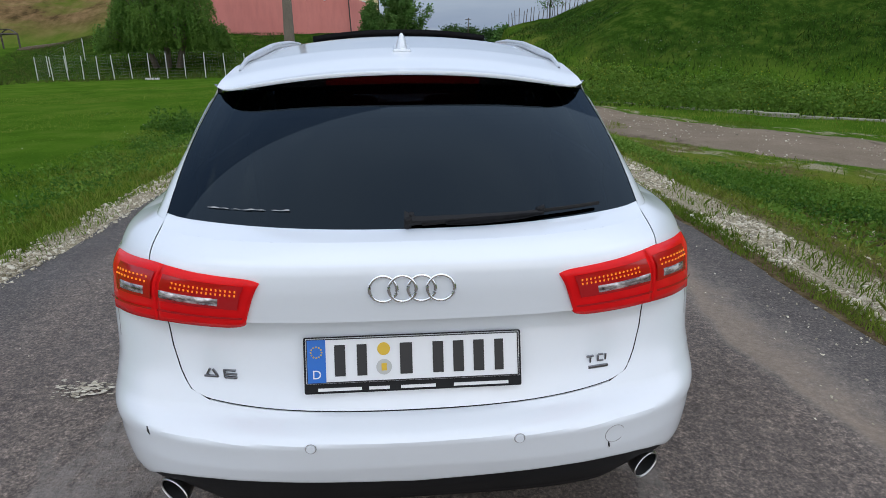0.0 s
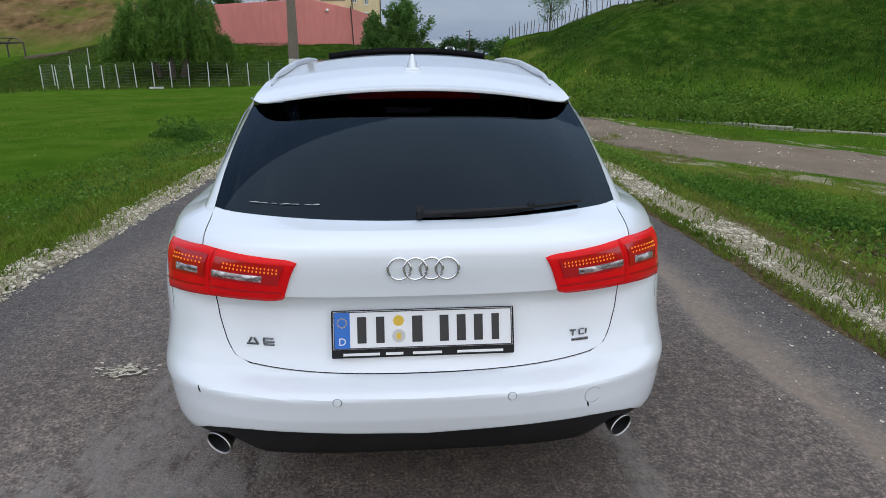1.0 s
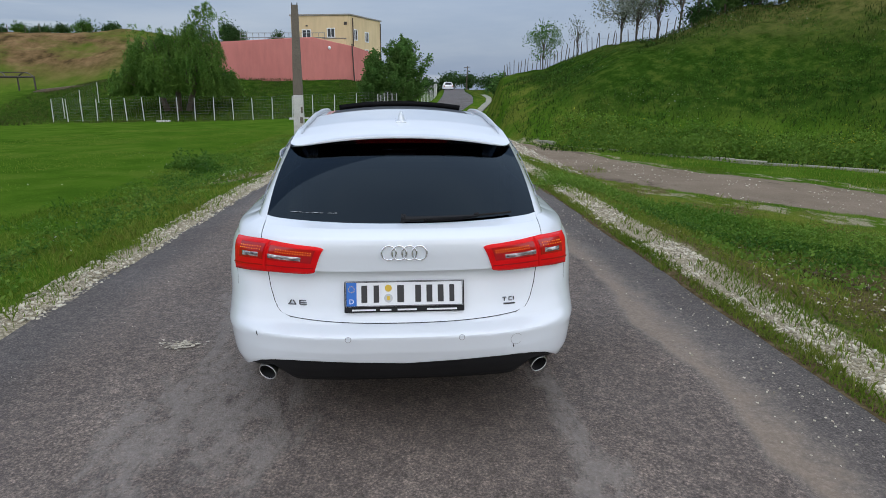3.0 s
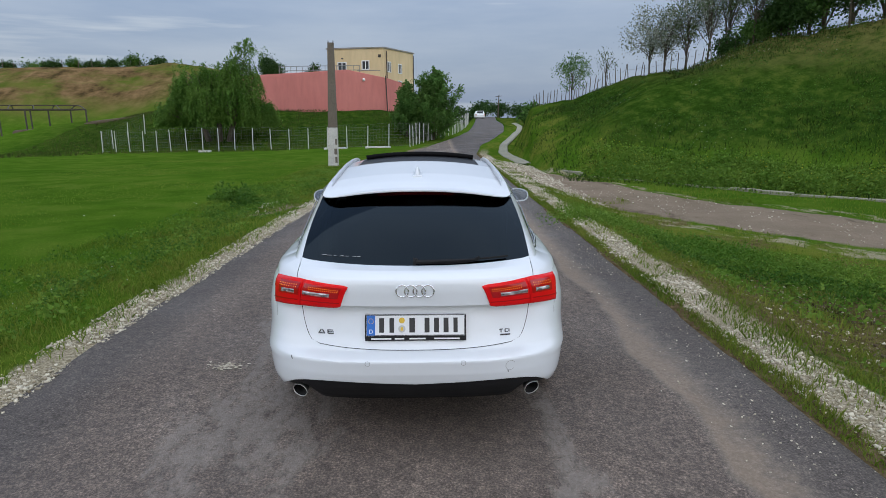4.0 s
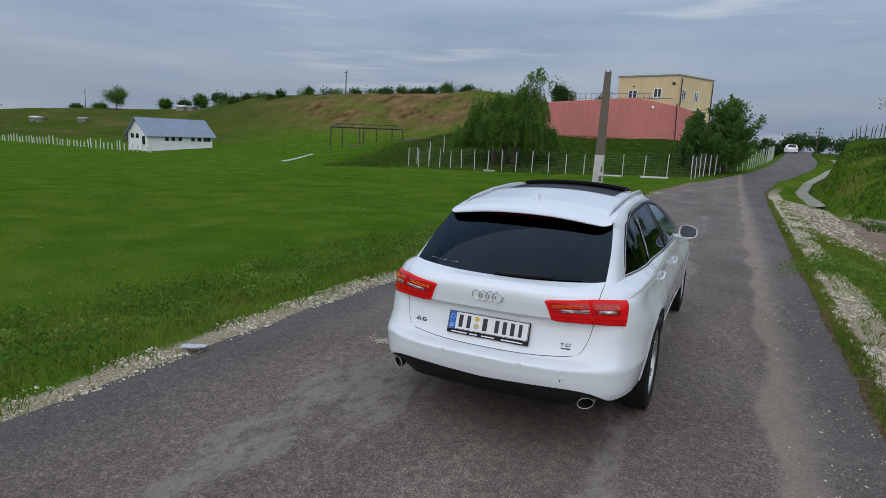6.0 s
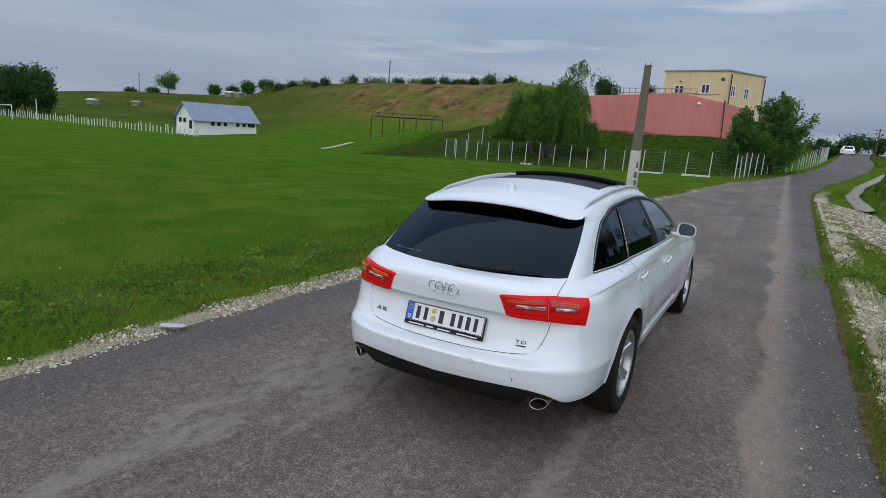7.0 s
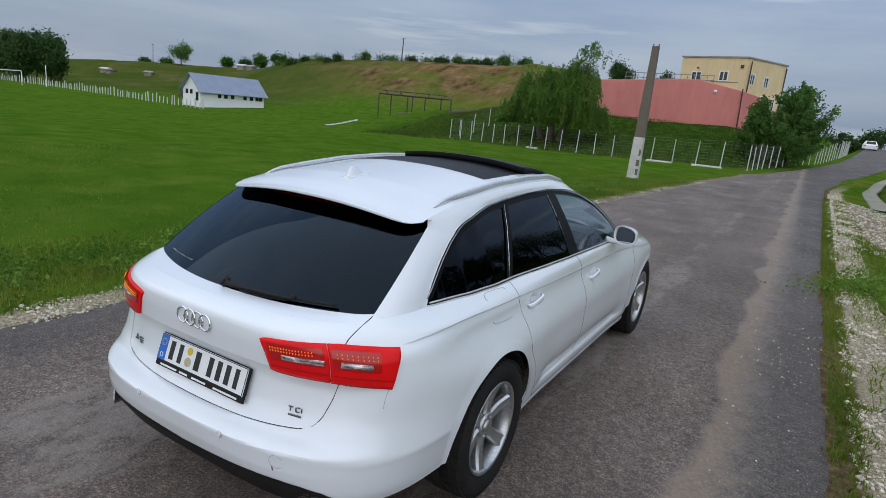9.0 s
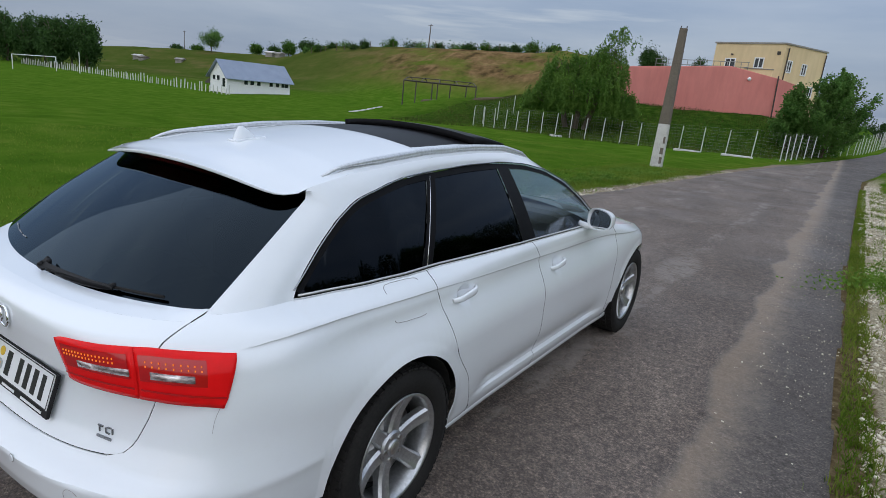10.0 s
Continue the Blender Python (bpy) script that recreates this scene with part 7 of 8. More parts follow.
def frame_inner(f):
    if f < 0.30:
        g = f / 0.30
        y = Y0 + (1.02 - Y0) * g
    else:
        g = (f - 0.30) / 0.70
        y = 1.02 + (Y1 - 1.02) * g
    z = glass_top(y) + 0.016
    p = Vector((cab_x(y, z) + 0.004, y - 0.014 * max(0, 1 - f / 0.3), z))
    foot = round_tail(1.0, 0.985)
    return foot.lerp(p, float(sstep(0, 0.06, f)))


FR = list(np.linspace(0, 0.28, 20)) + list(np.linspace(0.29, 0.32, 5)) + list(np.linspace(0.335, 1.0, 60))
for s in (1, -1):
    rows = []
    for f in FR:
        a, b = frame_outer(f), frame_inner(f)
        a0, b0 = frame_outer(0), frame_inner(0)
        low_a = share_at_x(gate_edge(0.985) + 0.0018, 0.985)
        fade = max(0.0, 1 - f / 0.30) ** 2.6
        r = []
        for k in range(14):
            g = k / 13
            p = a.lerp(b, g)
            bow = round_tail(low_a + (1 - low_a) * g, 0.985) - a0.lerp(b0, g)
            p += bow * fade
            p.x += 0.006 * math.sin(math.pi * g) * (1 - fade)
            r.append(Vector((s * p.x, p.y, p.z)))
        rows.append(r)
    ob = grid_mesh("roof_pillar", rows, C["white"], car, flip=s < 0)
    # belt ledge and bright strip along it
    strip = []
    for k in range(50):
        y = 0.716 + (3.14 - 0.716) * k / 49
        z = belt_z(y)
        x = belt_x(y)
        strip.append([Vector((s * (float(body_x(y, z)) - 0.002), y, z - 0.001)), Vector((s * (x + 0.010), y, z + 0.006))])
    grid_mesh("belt_ledge", strip, C["white"], car, flip=s > 0)
    low = [Vector((s * (cab_x(y, glass_low(y)) + 0.010), y, belt_z(y) + 0.011)) for y in np.linspace(0.738, 3.14, 50)]
    v, f = tube(low, 0.0045, 6)
    mesh_ob("belt_strip", v, f, C["rail"], car, True)
    v, f = tube([p + Vector((s * 0.0025, 0, -0.0075)) for p in low], 0.0018, 4)
    mesh_ob("strip_gap", v, f, C["dark"], car)
    top = [Vector((s * (cab_x(y, glass_top(y)) + 0.005), y - 0.013 * max(0, 1 - (y - Y0) / 0.35), glass_top(y) + 0.0165)) for y in OPEN_Y]
    v, f = tube(top, 0.0028, 6)
    mesh_ob("window_strip", v, f, C["badge"], car, True)
    # black frame just inside the bright strip
    rows = []
    for y in OPEN_Y:
        zt, zl = glass_top(y), glass_low(y)
        rows.append([Vector((s * (cab_x(y, z) + 0.003), y, z)) for z in (zt + 0.008, max(zl, zt - 0.014))])
    grid_mesh("window_frame", rows, C["sunblack"], car, flip=s < 0)

    # panes between the uprights; pillars lean with the doors
    def pane(name, ya0, ya1, yb0, yb1, mat, n=24, off=0.0):
        """ya0, ya1: the rear edge's y at the belt and the top; yb0, yb1: the front edge's."""
        rows = []
        for k in range(n + 1):
            g = k / n
            col = []
            for j in range(10):
                h = j / 9
                y = (ya0 + (ya1 - ya0) * h) * (1 - g) + (yb0 + (yb1 - yb0) * h) * g
                y = min(max(y, Y0 + 0.002), Y1 - 0.004)
                zt, zl = glass_top(y) - 0.012, glass_low(y) - 0.012
                z = zl + (max(zt, zl + 0.001) - zl) * h
                col.append(Vector((s * (cab_x(y, z) - 0.002 + off), y, z)))
            rows.append(col)
        return grid_mesh(name, rows, mat, car, flip=s > 0)

    pane("quarter_window", Y0 + 0.002, Y0 + 0.002, 1.32, 1.52, C["side_glass"], 44)
    pane("door_pillar", 1.32, 1.52, 1.385, 1.58, C["sunblack"], 3, 0.006)
    v, f = tube([Vector((s * (cab_x(y, z) + 0.006), y, z)) for y, z in ((1.350, 1.0), (1.412, 1.1), (1.492, 1.23), (1.547, 1.318))], 0.0016, 6)
    mesh_ob("bright_pillar_strip", v, f, C["chrome"], car, True)
    pane("rear_door_window", 1.385, 1.58, 2.13, 2.11, C["side_glass"])
    pane("door_pillar", 2.13, 2.11, 2.27, 2.225, C["sunblack"], 3, 0.006)
    pane("front_door_window", 2.27, 2.225, 3.12, 3.06, C["clear"], 30)

# roof skin
def roof_point(u, y):
    """u: -1..1 across."""
    xe, ze = roof_edge(y)
    zc = float(np.interp(y, [0.74, 0.9, 1.1, 1.6, 2.0, 2.3, 2.55, 2.75, 3.0, 3.5], [1.340, 1.372, 1.402, 1.445, 1.456, 1.450, 1.430, 1.385, 1.27, 1.00]))
    z = ze + (zc - ze) * (1 - abs(u) ** 2.2)
    return Vector((xe * u, y, z))


US = np.linspace(-1, 1, 41)


def tail_edge(u):
    """Rear edge of the roof: bows back in the middle, runs into the pillars at its ends."""
    y = 0.742 + 0.045 * u * u + 0.060 * abs(u) ** 16
    p = roof_point(u, max(y, 0.80))
    p.y = y
    p.z -= 0.012 * ((0.95 - y) / 0.2) ** 2
    return p


# the tail of the roof is the spoiler, whose edge bows back in the middle
rows = []
for k in range(40):
    g = k / 39
    row = []
    for u in US:
        y_edge = tail_edge(u).y
        y = y_edge + (1.62 - y_edge) * g
        p = roof_point(u, max(y, 0.80))
        if y < 0.95:
            d = (0.95 - y) / 0.2
            p.z -= 0.012 * d * d
        p.y = y
        row.append(p)
    rows.append(row)
roof_rear = grid_mesh("roof", rows, C["white"], car, flip=True)
SUN_Y0, SUN_Y1, SUN_U = 1.62, 2.50, 0.77
for s in (1, -1):
    rows = [[roof_point(s * (SUN_U + (1 - SUN_U) * j / 6), SUN_Y0 + (SUN_Y1 - SUN_Y0) * k / 20) for j in range(7)] for k in range(21)]
    grid_mesh("roof_side", rows, C["white"], car, flip=s > 0)
rows = [[roof_point(u, SUN_Y1 + (2.66 - SUN_Y1) * k / 4) for u in US] for k in range(5)]
grid_mesh("roof_header", rows, C["white"], car, flip=True)
# rear glass panel of the panorama roof
rows = [[roof_point(u * SUN_U, SUN_Y0 + (2.16 - SUN_Y0) * k / 10) - Vector((0, 0, 0.003)) for u in np.linspace(-1, 1, 17)] for k in range(11)]
grid_mesh("roof_glass", rows, C["sunblack"], car, "dark glass roof panel", flip=True)
rows = [[roof_point(u * SUN_U, 2.16 + (SUN_Y1 - 2.16) * k / 6) - Vector((0, 0, 0.11)) for u in np.linspace(-1, 1, 9)] for k in range(7)]
grid_mesh("roof_opening_tray", rows, C["dark"], car, flip=True)
# front panel slid back and tilted over it
rows = []
tilt = []
for k in range(9):
    g = k / 8
    row = []
    for u in np.linspace(-1, 1, 17):
        p = roof_point(u * SUN_U * 0.985, 2.13 + 0.37 * g)
        p.z += 0.006 + 0.010 * (1 - g)
        row.append(p)
    tilt.append(row)
sunpanel = grid_mesh("sunroof_panel", tilt, C["sunblack"], car, "black glass sunroof panel slid open", flip=True)
mod = sunpanel.modifiers.new("thick", "SOLIDIFY")
mod.thickness, mod.offset = 0.034, 0.0

# underside of the spoiler, brake light
rows = []
for k in range(6):
    g = k / 5
    row = []
    for u in US:
        pe = tail_edge(u)
        pe.z -= 0.002 + 0.008 * (1 - abs(u) ** 6)
        xt = 0.592 * u
        tgt = Vector((xt, 0.86 + 0.03 * abs(u) ** 2, 1.264 + 0.036 * abs(u) ** 3))
        p = pe.lerp(tgt, g ** 0.8)
        row.append(p)
    rows.append(row)
lip = []
for u in US:
    pe = tail_edge(u)
    k = 1 - 0.9 * abs(u) ** 6
    lip.append([pe + Vector((0, 0, 0.0)), pe + Vector((0, -0.003 * k, -0.006 * k)), pe + Vector((0, 0.001, -0.012 * k))])
grid_mesh("spoiler_lip", lip, C["white"], car, flip=True)
grid_mesh("spoiler_underside", rows, C["black"], car)
band = [[rows[0][j].lerp(rows[2][j], g) + Vector((0, -0.004, -0.003)) for j in range(12, 29)] for g in (0.05, 0.45, 0.8)]
grid_mesh("high_brake_light", band, C["brake"], car, "narrow dark red brake light")

# rear window
def rear_glass(u, f):
    e = rear_glass_side(f)
    foot = Vector((0, 0.300, 0.974))
    top = Vector((0, 0.800, 1.300))
    c = foot.lerp(top, f) + Vector((0, -0.012, 0.010)) * math.sin(math.pi * f)
    w = abs(u) ** 2.3
    p = c.lerp(Vector((0, e.y, e.z)), w)
    p.x = e.x * u
    return p


rows = []
for k in range(19):
    f0 = k / 18
    row = []
    for u in np.linspace(-1, 1, 41):
        low = 0.022 + 0.016 * max(0.0, (abs(u) - 0.86) / 0.14) ** 3
        row.append(rear_glass(u, low + (1 - low) * f0) + Vector((0, 0.003, 0)))
    rows.append(row)
grid_mesh("rear_window", rows, C["glass"], car, "dark tinted rear window with faint dirt", flip=False)
# shoulder of the tailgate that carries the glass
rows = []
for k in range(5):
    g = k / 4
    row = []
    for u in np.linspace(-1, 1, 41):
        xg = gate_edge(0.972) - 0.0018
        a = round_tail(share_at_x(abs(u) * xg, 0.972), 0.972)
        a.x = u * xg
        low = 0.022 + 0.016 * max(0.0, (abs(u) - 0.86) / 0.14) ** 3
        b = rear_glass(u, low + 0.004) + Vector((0, 0.004, -0.001))
        row.append(a.lerp(b, g))
    rows.append(row)
grid_mesh("tailgate_shoulder", rows, C["white"], car)
# dirty streak left by the wiper on the glass
def on_glass(x, f, off=0.0):
    u = x / rear_glass_side(f).x
    return rear_glass(u, f) + Vector((0, -0.003 - off, 0.004 + off))


rows = [[on_glass(x, 0.105 + 0.05 * (x + 0.5) + 0.006 * wob(x, 0, 30, 2) + h * 0.011 * max(0.0, wob(x, 0, 41, 1) + 0.35), -0.0025) for h in (0, 1)] for x in np.linspace(-0.52, -0.30, 60)]
grid_mesh("wiper_streak", rows, C["scuff"], car, "pale dry streak on the glass")

# windscreen, bonnet, nose: seen only from behind
rows = []
for k in range(9):
    g = k / 8
    row = []
    for u in np.linspace(-1, 1, 17):
        y = 2.66 + (3.45 - 2.66) * g
        x, z = roof_edge(y)
        zc = 1.412 + (0.985 - 1.412) * g
        row.append(Vector((x * u, y + 0.10 * (1 - u * u) * g, z + (zc - z) * (1 - abs(u) ** 2))))
    rows.append(row)
grid_mesh("windscreen", rows, C["clear"], car, flip=True)
rows = []
for k in range(15):
    g = k / 14
    y = 3.12 + (LEN_F - 0.01 - 3.12) * g
    row = []
    for u in np.linspace(-1, 1, 25):
        zb = belt_z(y)
        x = float(body_x(y, zb)) - 0.004
        row.append(Vector((x * u, y, zb + (0.045 * (1 - g) + 0.05 * (1 - g * g)) * (1 - abs(u) ** 3))))
    rows.append(row)
grid_mesh("bonnet", rows, C["white"], car, flip=True)
part("nose_panel", box_bm((1.0, 0.03, 0.45), (0, LEN_F - 0.12, 0.48), 0.02), C["plastic"], car)
part("floor_pan", box_bm((1.22, 3.9, 0.06), (0, 2.6, 0.195), 0.01), C["dark"], car)

# --- black insert under the bumper, exhausts ---
rows = []
for k in range(7):
    g = k / 6
    row = []
    for a in np.linspace(-0.640, 0.640, 65):
        x = tail_curve(abs(a), 0.38).x
        zt = bumper_foot(abs(a)) + 0.006
        zb = 0.282 + 0.085 * float(sstep(0.50, 0.60, x)) - 0.02 * float(sstep(0.60, 0.70, x))
        z = zt + (min(zb, zt - 0.01) - zt) * g
        p = round_tail(abs(a), z)
        row.append(Vector((p.x * (1 if a >= 0 else -1), p.y + 0.010, z)))
    rows.append(row)
rows.append([p + Vector((0, 0.06, 0.0)) for p in rows[-1]])
diffuser = grid_mesh("diffuser", rows, C["plastic"], car, "matt black lower bumper insert", flip=False)
for s in (1, -1):
    c = Vector((s * 0.625, 0.205, 0.324))
    def oval(dy, k):
        """A ring of the slanted tip, cut along the bumper's curve."""
        return [c + Vector((0.043 * k * math.cos(t), dy + 0.005 + s * 0.028 * k * math.cos(t), 0.033 * k * math.sin(t))) for t in np.linspace(0, 2 * math.pi, 29)]
    tip = grid_mesh("exhaust_tip", [oval(dy, k) for dy, k in [(0.0, 0.91), (-0.006, 0.94), (-0.006, 1.0), (0.0, 1.03), (0.10, 1.0)]], C["steel"], car, "oval steel exhaust tip")
    grid_mesh("exhaust_bore", [oval(dy, k) for dy, k in ((0.0, 0.91), (0.09, 0.86), (0.10, 0.01))], C["dark"], tip, flip=True)
    # parking sensors
    for x, z in ((0.247, 0.519),):
        y = round_tail(share_at_x(x, z), z).y
        bm = bmesh.new()
        bmesh.ops.create_cone(bm, cap_ends=True, segments=20, radius1=0.0115, radius2=0.010, depth=0.006)
        bmesh.ops.rotate(bm, cent=(0, 0, 0), matrix=Matrix.Rotation(radians(90), 3, "X"), verts=bm.verts)
        bmesh.ops.translate(bm, vec=(s * x, y - 0.0015, z), verts=bm.verts)
        part("parking_sensor", bm, C["white"], car)
        ringv = [Vector((s * x + 0.0125 * math.cos(2 * math.pi * k / 20), y - 0.001 + (0.0 if x < 0.4 else 0.004 * math.cos(2 * math.pi * k / 20)), z + 0.0125 * math.sin(2 * math.pi * k / 20))) for k in range(21)]
        v, f = tube(ringv, 0.0011, 4, False)
        mesh_ob("sensor_ring", v, f, C["scuff"], car)
# towing-eye cover and two scuffs
ring = []
for t in np.linspace(0.5, 5.6, 26):
    x, z = 0.497 + 0.026 * math.cos(t), 0.488 + 0.026 * math.sin(t)
    ring.append(Vector((x, round_tail(share_at_x(x, z), z).y - 0.0004, z)))
v, f = tube(ring, 0.0009, 4)
mesh_ob("towing_eye_cover", v, f, C["scuff"], car)
for x, z, dx, dz in ((0.482, 0.466, 0.004, -0.018), (-0.66, 0.527, 0.006, -0.02)):
    pts = []
    for g in (0, 0.5, 1):
        q = round_tail(share_at_x(abs(x + dx * g), z + dz * g), z + dz * g)
        pts.append(Vector((math.copysign(q.x, x), q.y - 0.0006, q.z)))
    v, f = tube(pts, [0.0012, 0.003, 0.001], 5)
    mesh_ob("paint_chip", v, f, C["ink"], car)

# --- tail lamps: one half on the corner, one on the tailgate ---
def lamp_pt(a, h, off=0.0):
    """a round the tail, h from the lower edge to the upper one."""
    z = lamp_low(a) + (lamp_top(a) - lamp_low(a)) * h
    z = min(max(z, 0.784 if a < 0.5 else 0.70), 0.96)
    def q(a, z):
        p = round_tail(a, z)
        if z < 0.80:
            e = round_tail(a, 0.803)
            p.y = min(p.y, e.y)
        return p
    p = q(a, z)
    da = (q(min(a + 0.01, 1), z) - q(a - 0.01, z)).normalized()
    n = Vector((da.y, -da.x, 0)).normalized()
    return p + n * off


A_IN0, A_IN1 = share_at_x(0.372, 0.85), share_at_x(0.372, 0.85)
A_SPLIT = share_at_x(0.606, 0.86)
A_OUT = 0.80
for k in range(200):
    if round_tail(A_OUT, 0.84).y < 0.452:
        A_OUT += 0.002
    else:
        break
while round_tail(A_OUT, 0.84).y > 0.454:
    A_OUT -= 0.002


def lamp_top(a):
    f = (a - A_IN0) / (A_OUT - A_IN0)
    return float(np.interp(f, [-0.1, 0.0, 0.45, 0.60, 1.0], [0.904, 0.910, 0.924, 0.926, 0.908]))


def lamp_low(a):
    f = (a - A_IN0) / (A_OUT - A_IN0)
    return float(np.interp(f, [-0.1, 0.0, 0.45, 0.60, 1.0], [0.788, 0.787, 0.785, 0.780, 0.756]))


def lamp_rows(f0, f1, h0, h1, off, na=18, nh=8, lean0=0.0, lean1=0.0, bulge=0.0, round_in=0.0):
    """Share f along a lamp half; lean: how far its ends slant with height."""
    rows = []
    for i in range(nh + 1):
        h = h0 + (h1 - h0) * i / nh
        row = []
        for j in range(na + 1):
            g = j / na
            f = (f0 + lean0 * h) * (1 - g) + (f1 + lean1 * h) * g
            a = A_IN0 + (A_OUT - A_IN0) * f
            hh = h
            if round_in and g < 0.25:
                hh = 0.5 + (h - 0.5) * (1 - round_in * (1 - g / 0.25) ** 3)
            row.append(lamp_pt(a, hh, off + bulge * math.sin(math.pi * i / nh) * min(1, 4 * g, 4 * (1 - g))))
        rows.append(row)
    return rows


LED_DOT = bpy.data.meshes.new("led")
_bm = box_bm((0.0030, 0.002, 0.0046), (0, 0, 0))
_bm.to_mesh(LED_DOT)
_bm.free()
LED_DOT.materials.append(C["led"])
F_SPLIT = (A_SPLIT - A_IN0) / (A_OUT - A_IN0)
for s in (1, -1):
    def put(name, rows, mat, parent, label="", back=0.0):
        rows = [[Vector((s * p.x, p.y, p.z)) for p in r] for r in rows]
        return grid_mesh(name, rows, mat, parent, label, flip=s < 0, back=back)
    for half, (f0, f1, l0, l1) in enumerate(((0.035, F_SPLIT - 0.0025, -0.075, 0.0), (F_SPLIT + 0.0025, 0.925, 0.0, 0.078))):
        lens = put("tail_lamp", lamp_rows(f0, f1, 0.0, 1.0, 0.006, 22, 10, l0, l1, 0.004, 0.10 if half == 0 else 0.0), C["red"], car, "glossy red tail lamp" if half else "glossy red tail lamp on the tailgate", back=0.02)
        d = f1 - f0
        a0 = f0 + 0.05 * d + (0.03 if half == 0 else 0)
        a1 = f1 - (0.03 if half == 0 else 0.22 * d)
        put("reflector_band", lamp_rows(a0, a1, 0.40, 0.88, 0.0112, 20, 3, l0 * 0.9, 0), C["deep_red"], lens, "dark red inner band")
        r0, r1 = (f0 + 0.30 * d, f1 - 0.03) if half == 0 else (f0 + 0.07, f1 - 0.36 * d)
        put("reversing_light", lamp_rows(r0, r1, 0.46, 0.60, 0.0128, 14, 2, l0 * 0.5, 0, 0.002), C["reverse"], lens, "clear reversing light strip", back=0.004)
        n = 15 if half == 0 else 9
        for row_h in (0.70, 0.78):
            pieces = []
            for k in range(n):
                f = a0 + 0.02 + (a1 - a0 - 0.03) * (k + 0.5) / n + l0 * 0.72
                if half == 0:
                    f = max(f, f0 - 0.03)
                pieces.append((k, f))
            for k, f in pieces:
                a = A_IN0 + (A_OUT - A_IN0) * f
                p = lamp_pt(a, row_h, 0.0135)
                dot = new("led", LED_DOT)
                dot.parent, dot.location = lens, (s * p.x, p.y, p.z)
        put("lower_ridge", lamp_rows(f0 + 0.02, f1 - 0.01, 0.20, 0.24, 0.012, 16, 1, l0, l1), C["deep_red"], lens)

# --- four rings, plate, lettering shapes ---
badge = part("ring_badge", bmesh.new(), C["chrome"], car, "four linked chrome rings")
for i in range(4):
    x0 = -0.066 + i * 0.044
    ringv = [Vector((x0 + 0.0315 * math.cos(t), 0, 0.884 + 0.0315 * math.sin(t))) for t in np.linspace(0, 2 * math.pi, 37)]
    for p in ringv:
        p.y = round_tail(share_at_x(abs(p.x), p.z), p.z).y - 0.004 - 0.0012 * (i % 2)
    v, f = tube(ringv, 0.0042, 8, False)
    mesh_ob("ring", v, f, C["chrome"], badge, True)

TILT_P = math.atan2(0.040, 0.125)
plate = empty("number_plate", (0, 0.199, 0.684))
plate.parent = car
plate.rotation_euler = (-TILT_P, 0, 0)
part("plate_holder", box_bm((0.532, 0.012, 0.138), (0, 0.006, -0.008), 0.004), C["plastic"], plate, "black plastic plate holder")
part("plate_face", box_bm((0.520, 0.004, 0.110), (0, -0.002, 0.004), 0.0015), C["plate"], plate)
for z in (0.0565, -0.0485):
    part("plate_border", box_bm((0.516, 0.0012, 0.003), (0, -0.0046, z)), C["ink"], plate)
for x in (-0.257, 0.257):
    part("plate_border", box_bm((0.003, 0.0012, 0.102), (x, -0.0046, 0.004)), C["ink"], plate)
part("blue_band", box_bm((0.044, 0.0014, 0.104), (-0.234, -0.0049, 0.004)), C["blue"], plate)
for k in range(12):
    t = 2 * math.pi * k / 12
    part("star", box_bm((0.0035, 0.001, 0.0035), (-0.234 + 0.013 * math.cos(t), -0.0060, 0.026 + 0.013 * math.sin(t))), C["yellow"], plate)
font = bpy.data.curves.new("country_letter", "FONT")
font.body, font.size, font.extrude, font.align_x = "D", 0.030, 0.0004, "CENTER"
font.materials.append(C["plate"])
letter = new("country_letter", font)
letter.parent, letter.location, letter.rotation_euler = plate, (-0.234, -0.0060, -0.038), (radians(90), 0, 0)
for x, w in ((-0.178, 0.026), (-0.125, 0.024), (-0.018, 0.030), (0.060, 0.026), (0.110, 0.026), (0.160, 0.026), (0.210, 0.022)):
    part("character_bar", box_bm((w, 0.0014, 0.076), (x, -0.0050, 0.004)), C["ink"], plate)
for z, m, r in ((0.029, "yellow", 0.0155), (-0.015, "silver", 0.0190)):
    bm = bmesh.new()
    bmesh.ops.create_cone(bm, cap_ends=True, segments=24, radius1=r, radius2=r, depth=0.0014)
    bmesh.ops.rotate(bm, cent=(0, 0, 0), matrix=Matrix.Rotation(radians(90), 3, "X"), verts=bm.verts)
    bmesh.ops.translate(bm, vec=(-0.072, -0.0050, z), verts=bm.verts)
    seal = part("seal", bm, C[m], plate, "round inspection sticker" if m == "yellow" else "round silver seal")
    if m == "silver":
        part("seal_shield", box_bm((0.013, 0.001, 0.018), (-0.072, -0.0062, z), 0.0003), C["yellow"], seal)
for x, w in ((-0.180, 0.105), (-0.085, 0.05), (0.010, 0.085), (0.165, 0.135)):
    part("lettering_bar", box_bm((w, 0.0012, 0.0075), (x, -0.0004, -0.0665)), C["text"], plate)

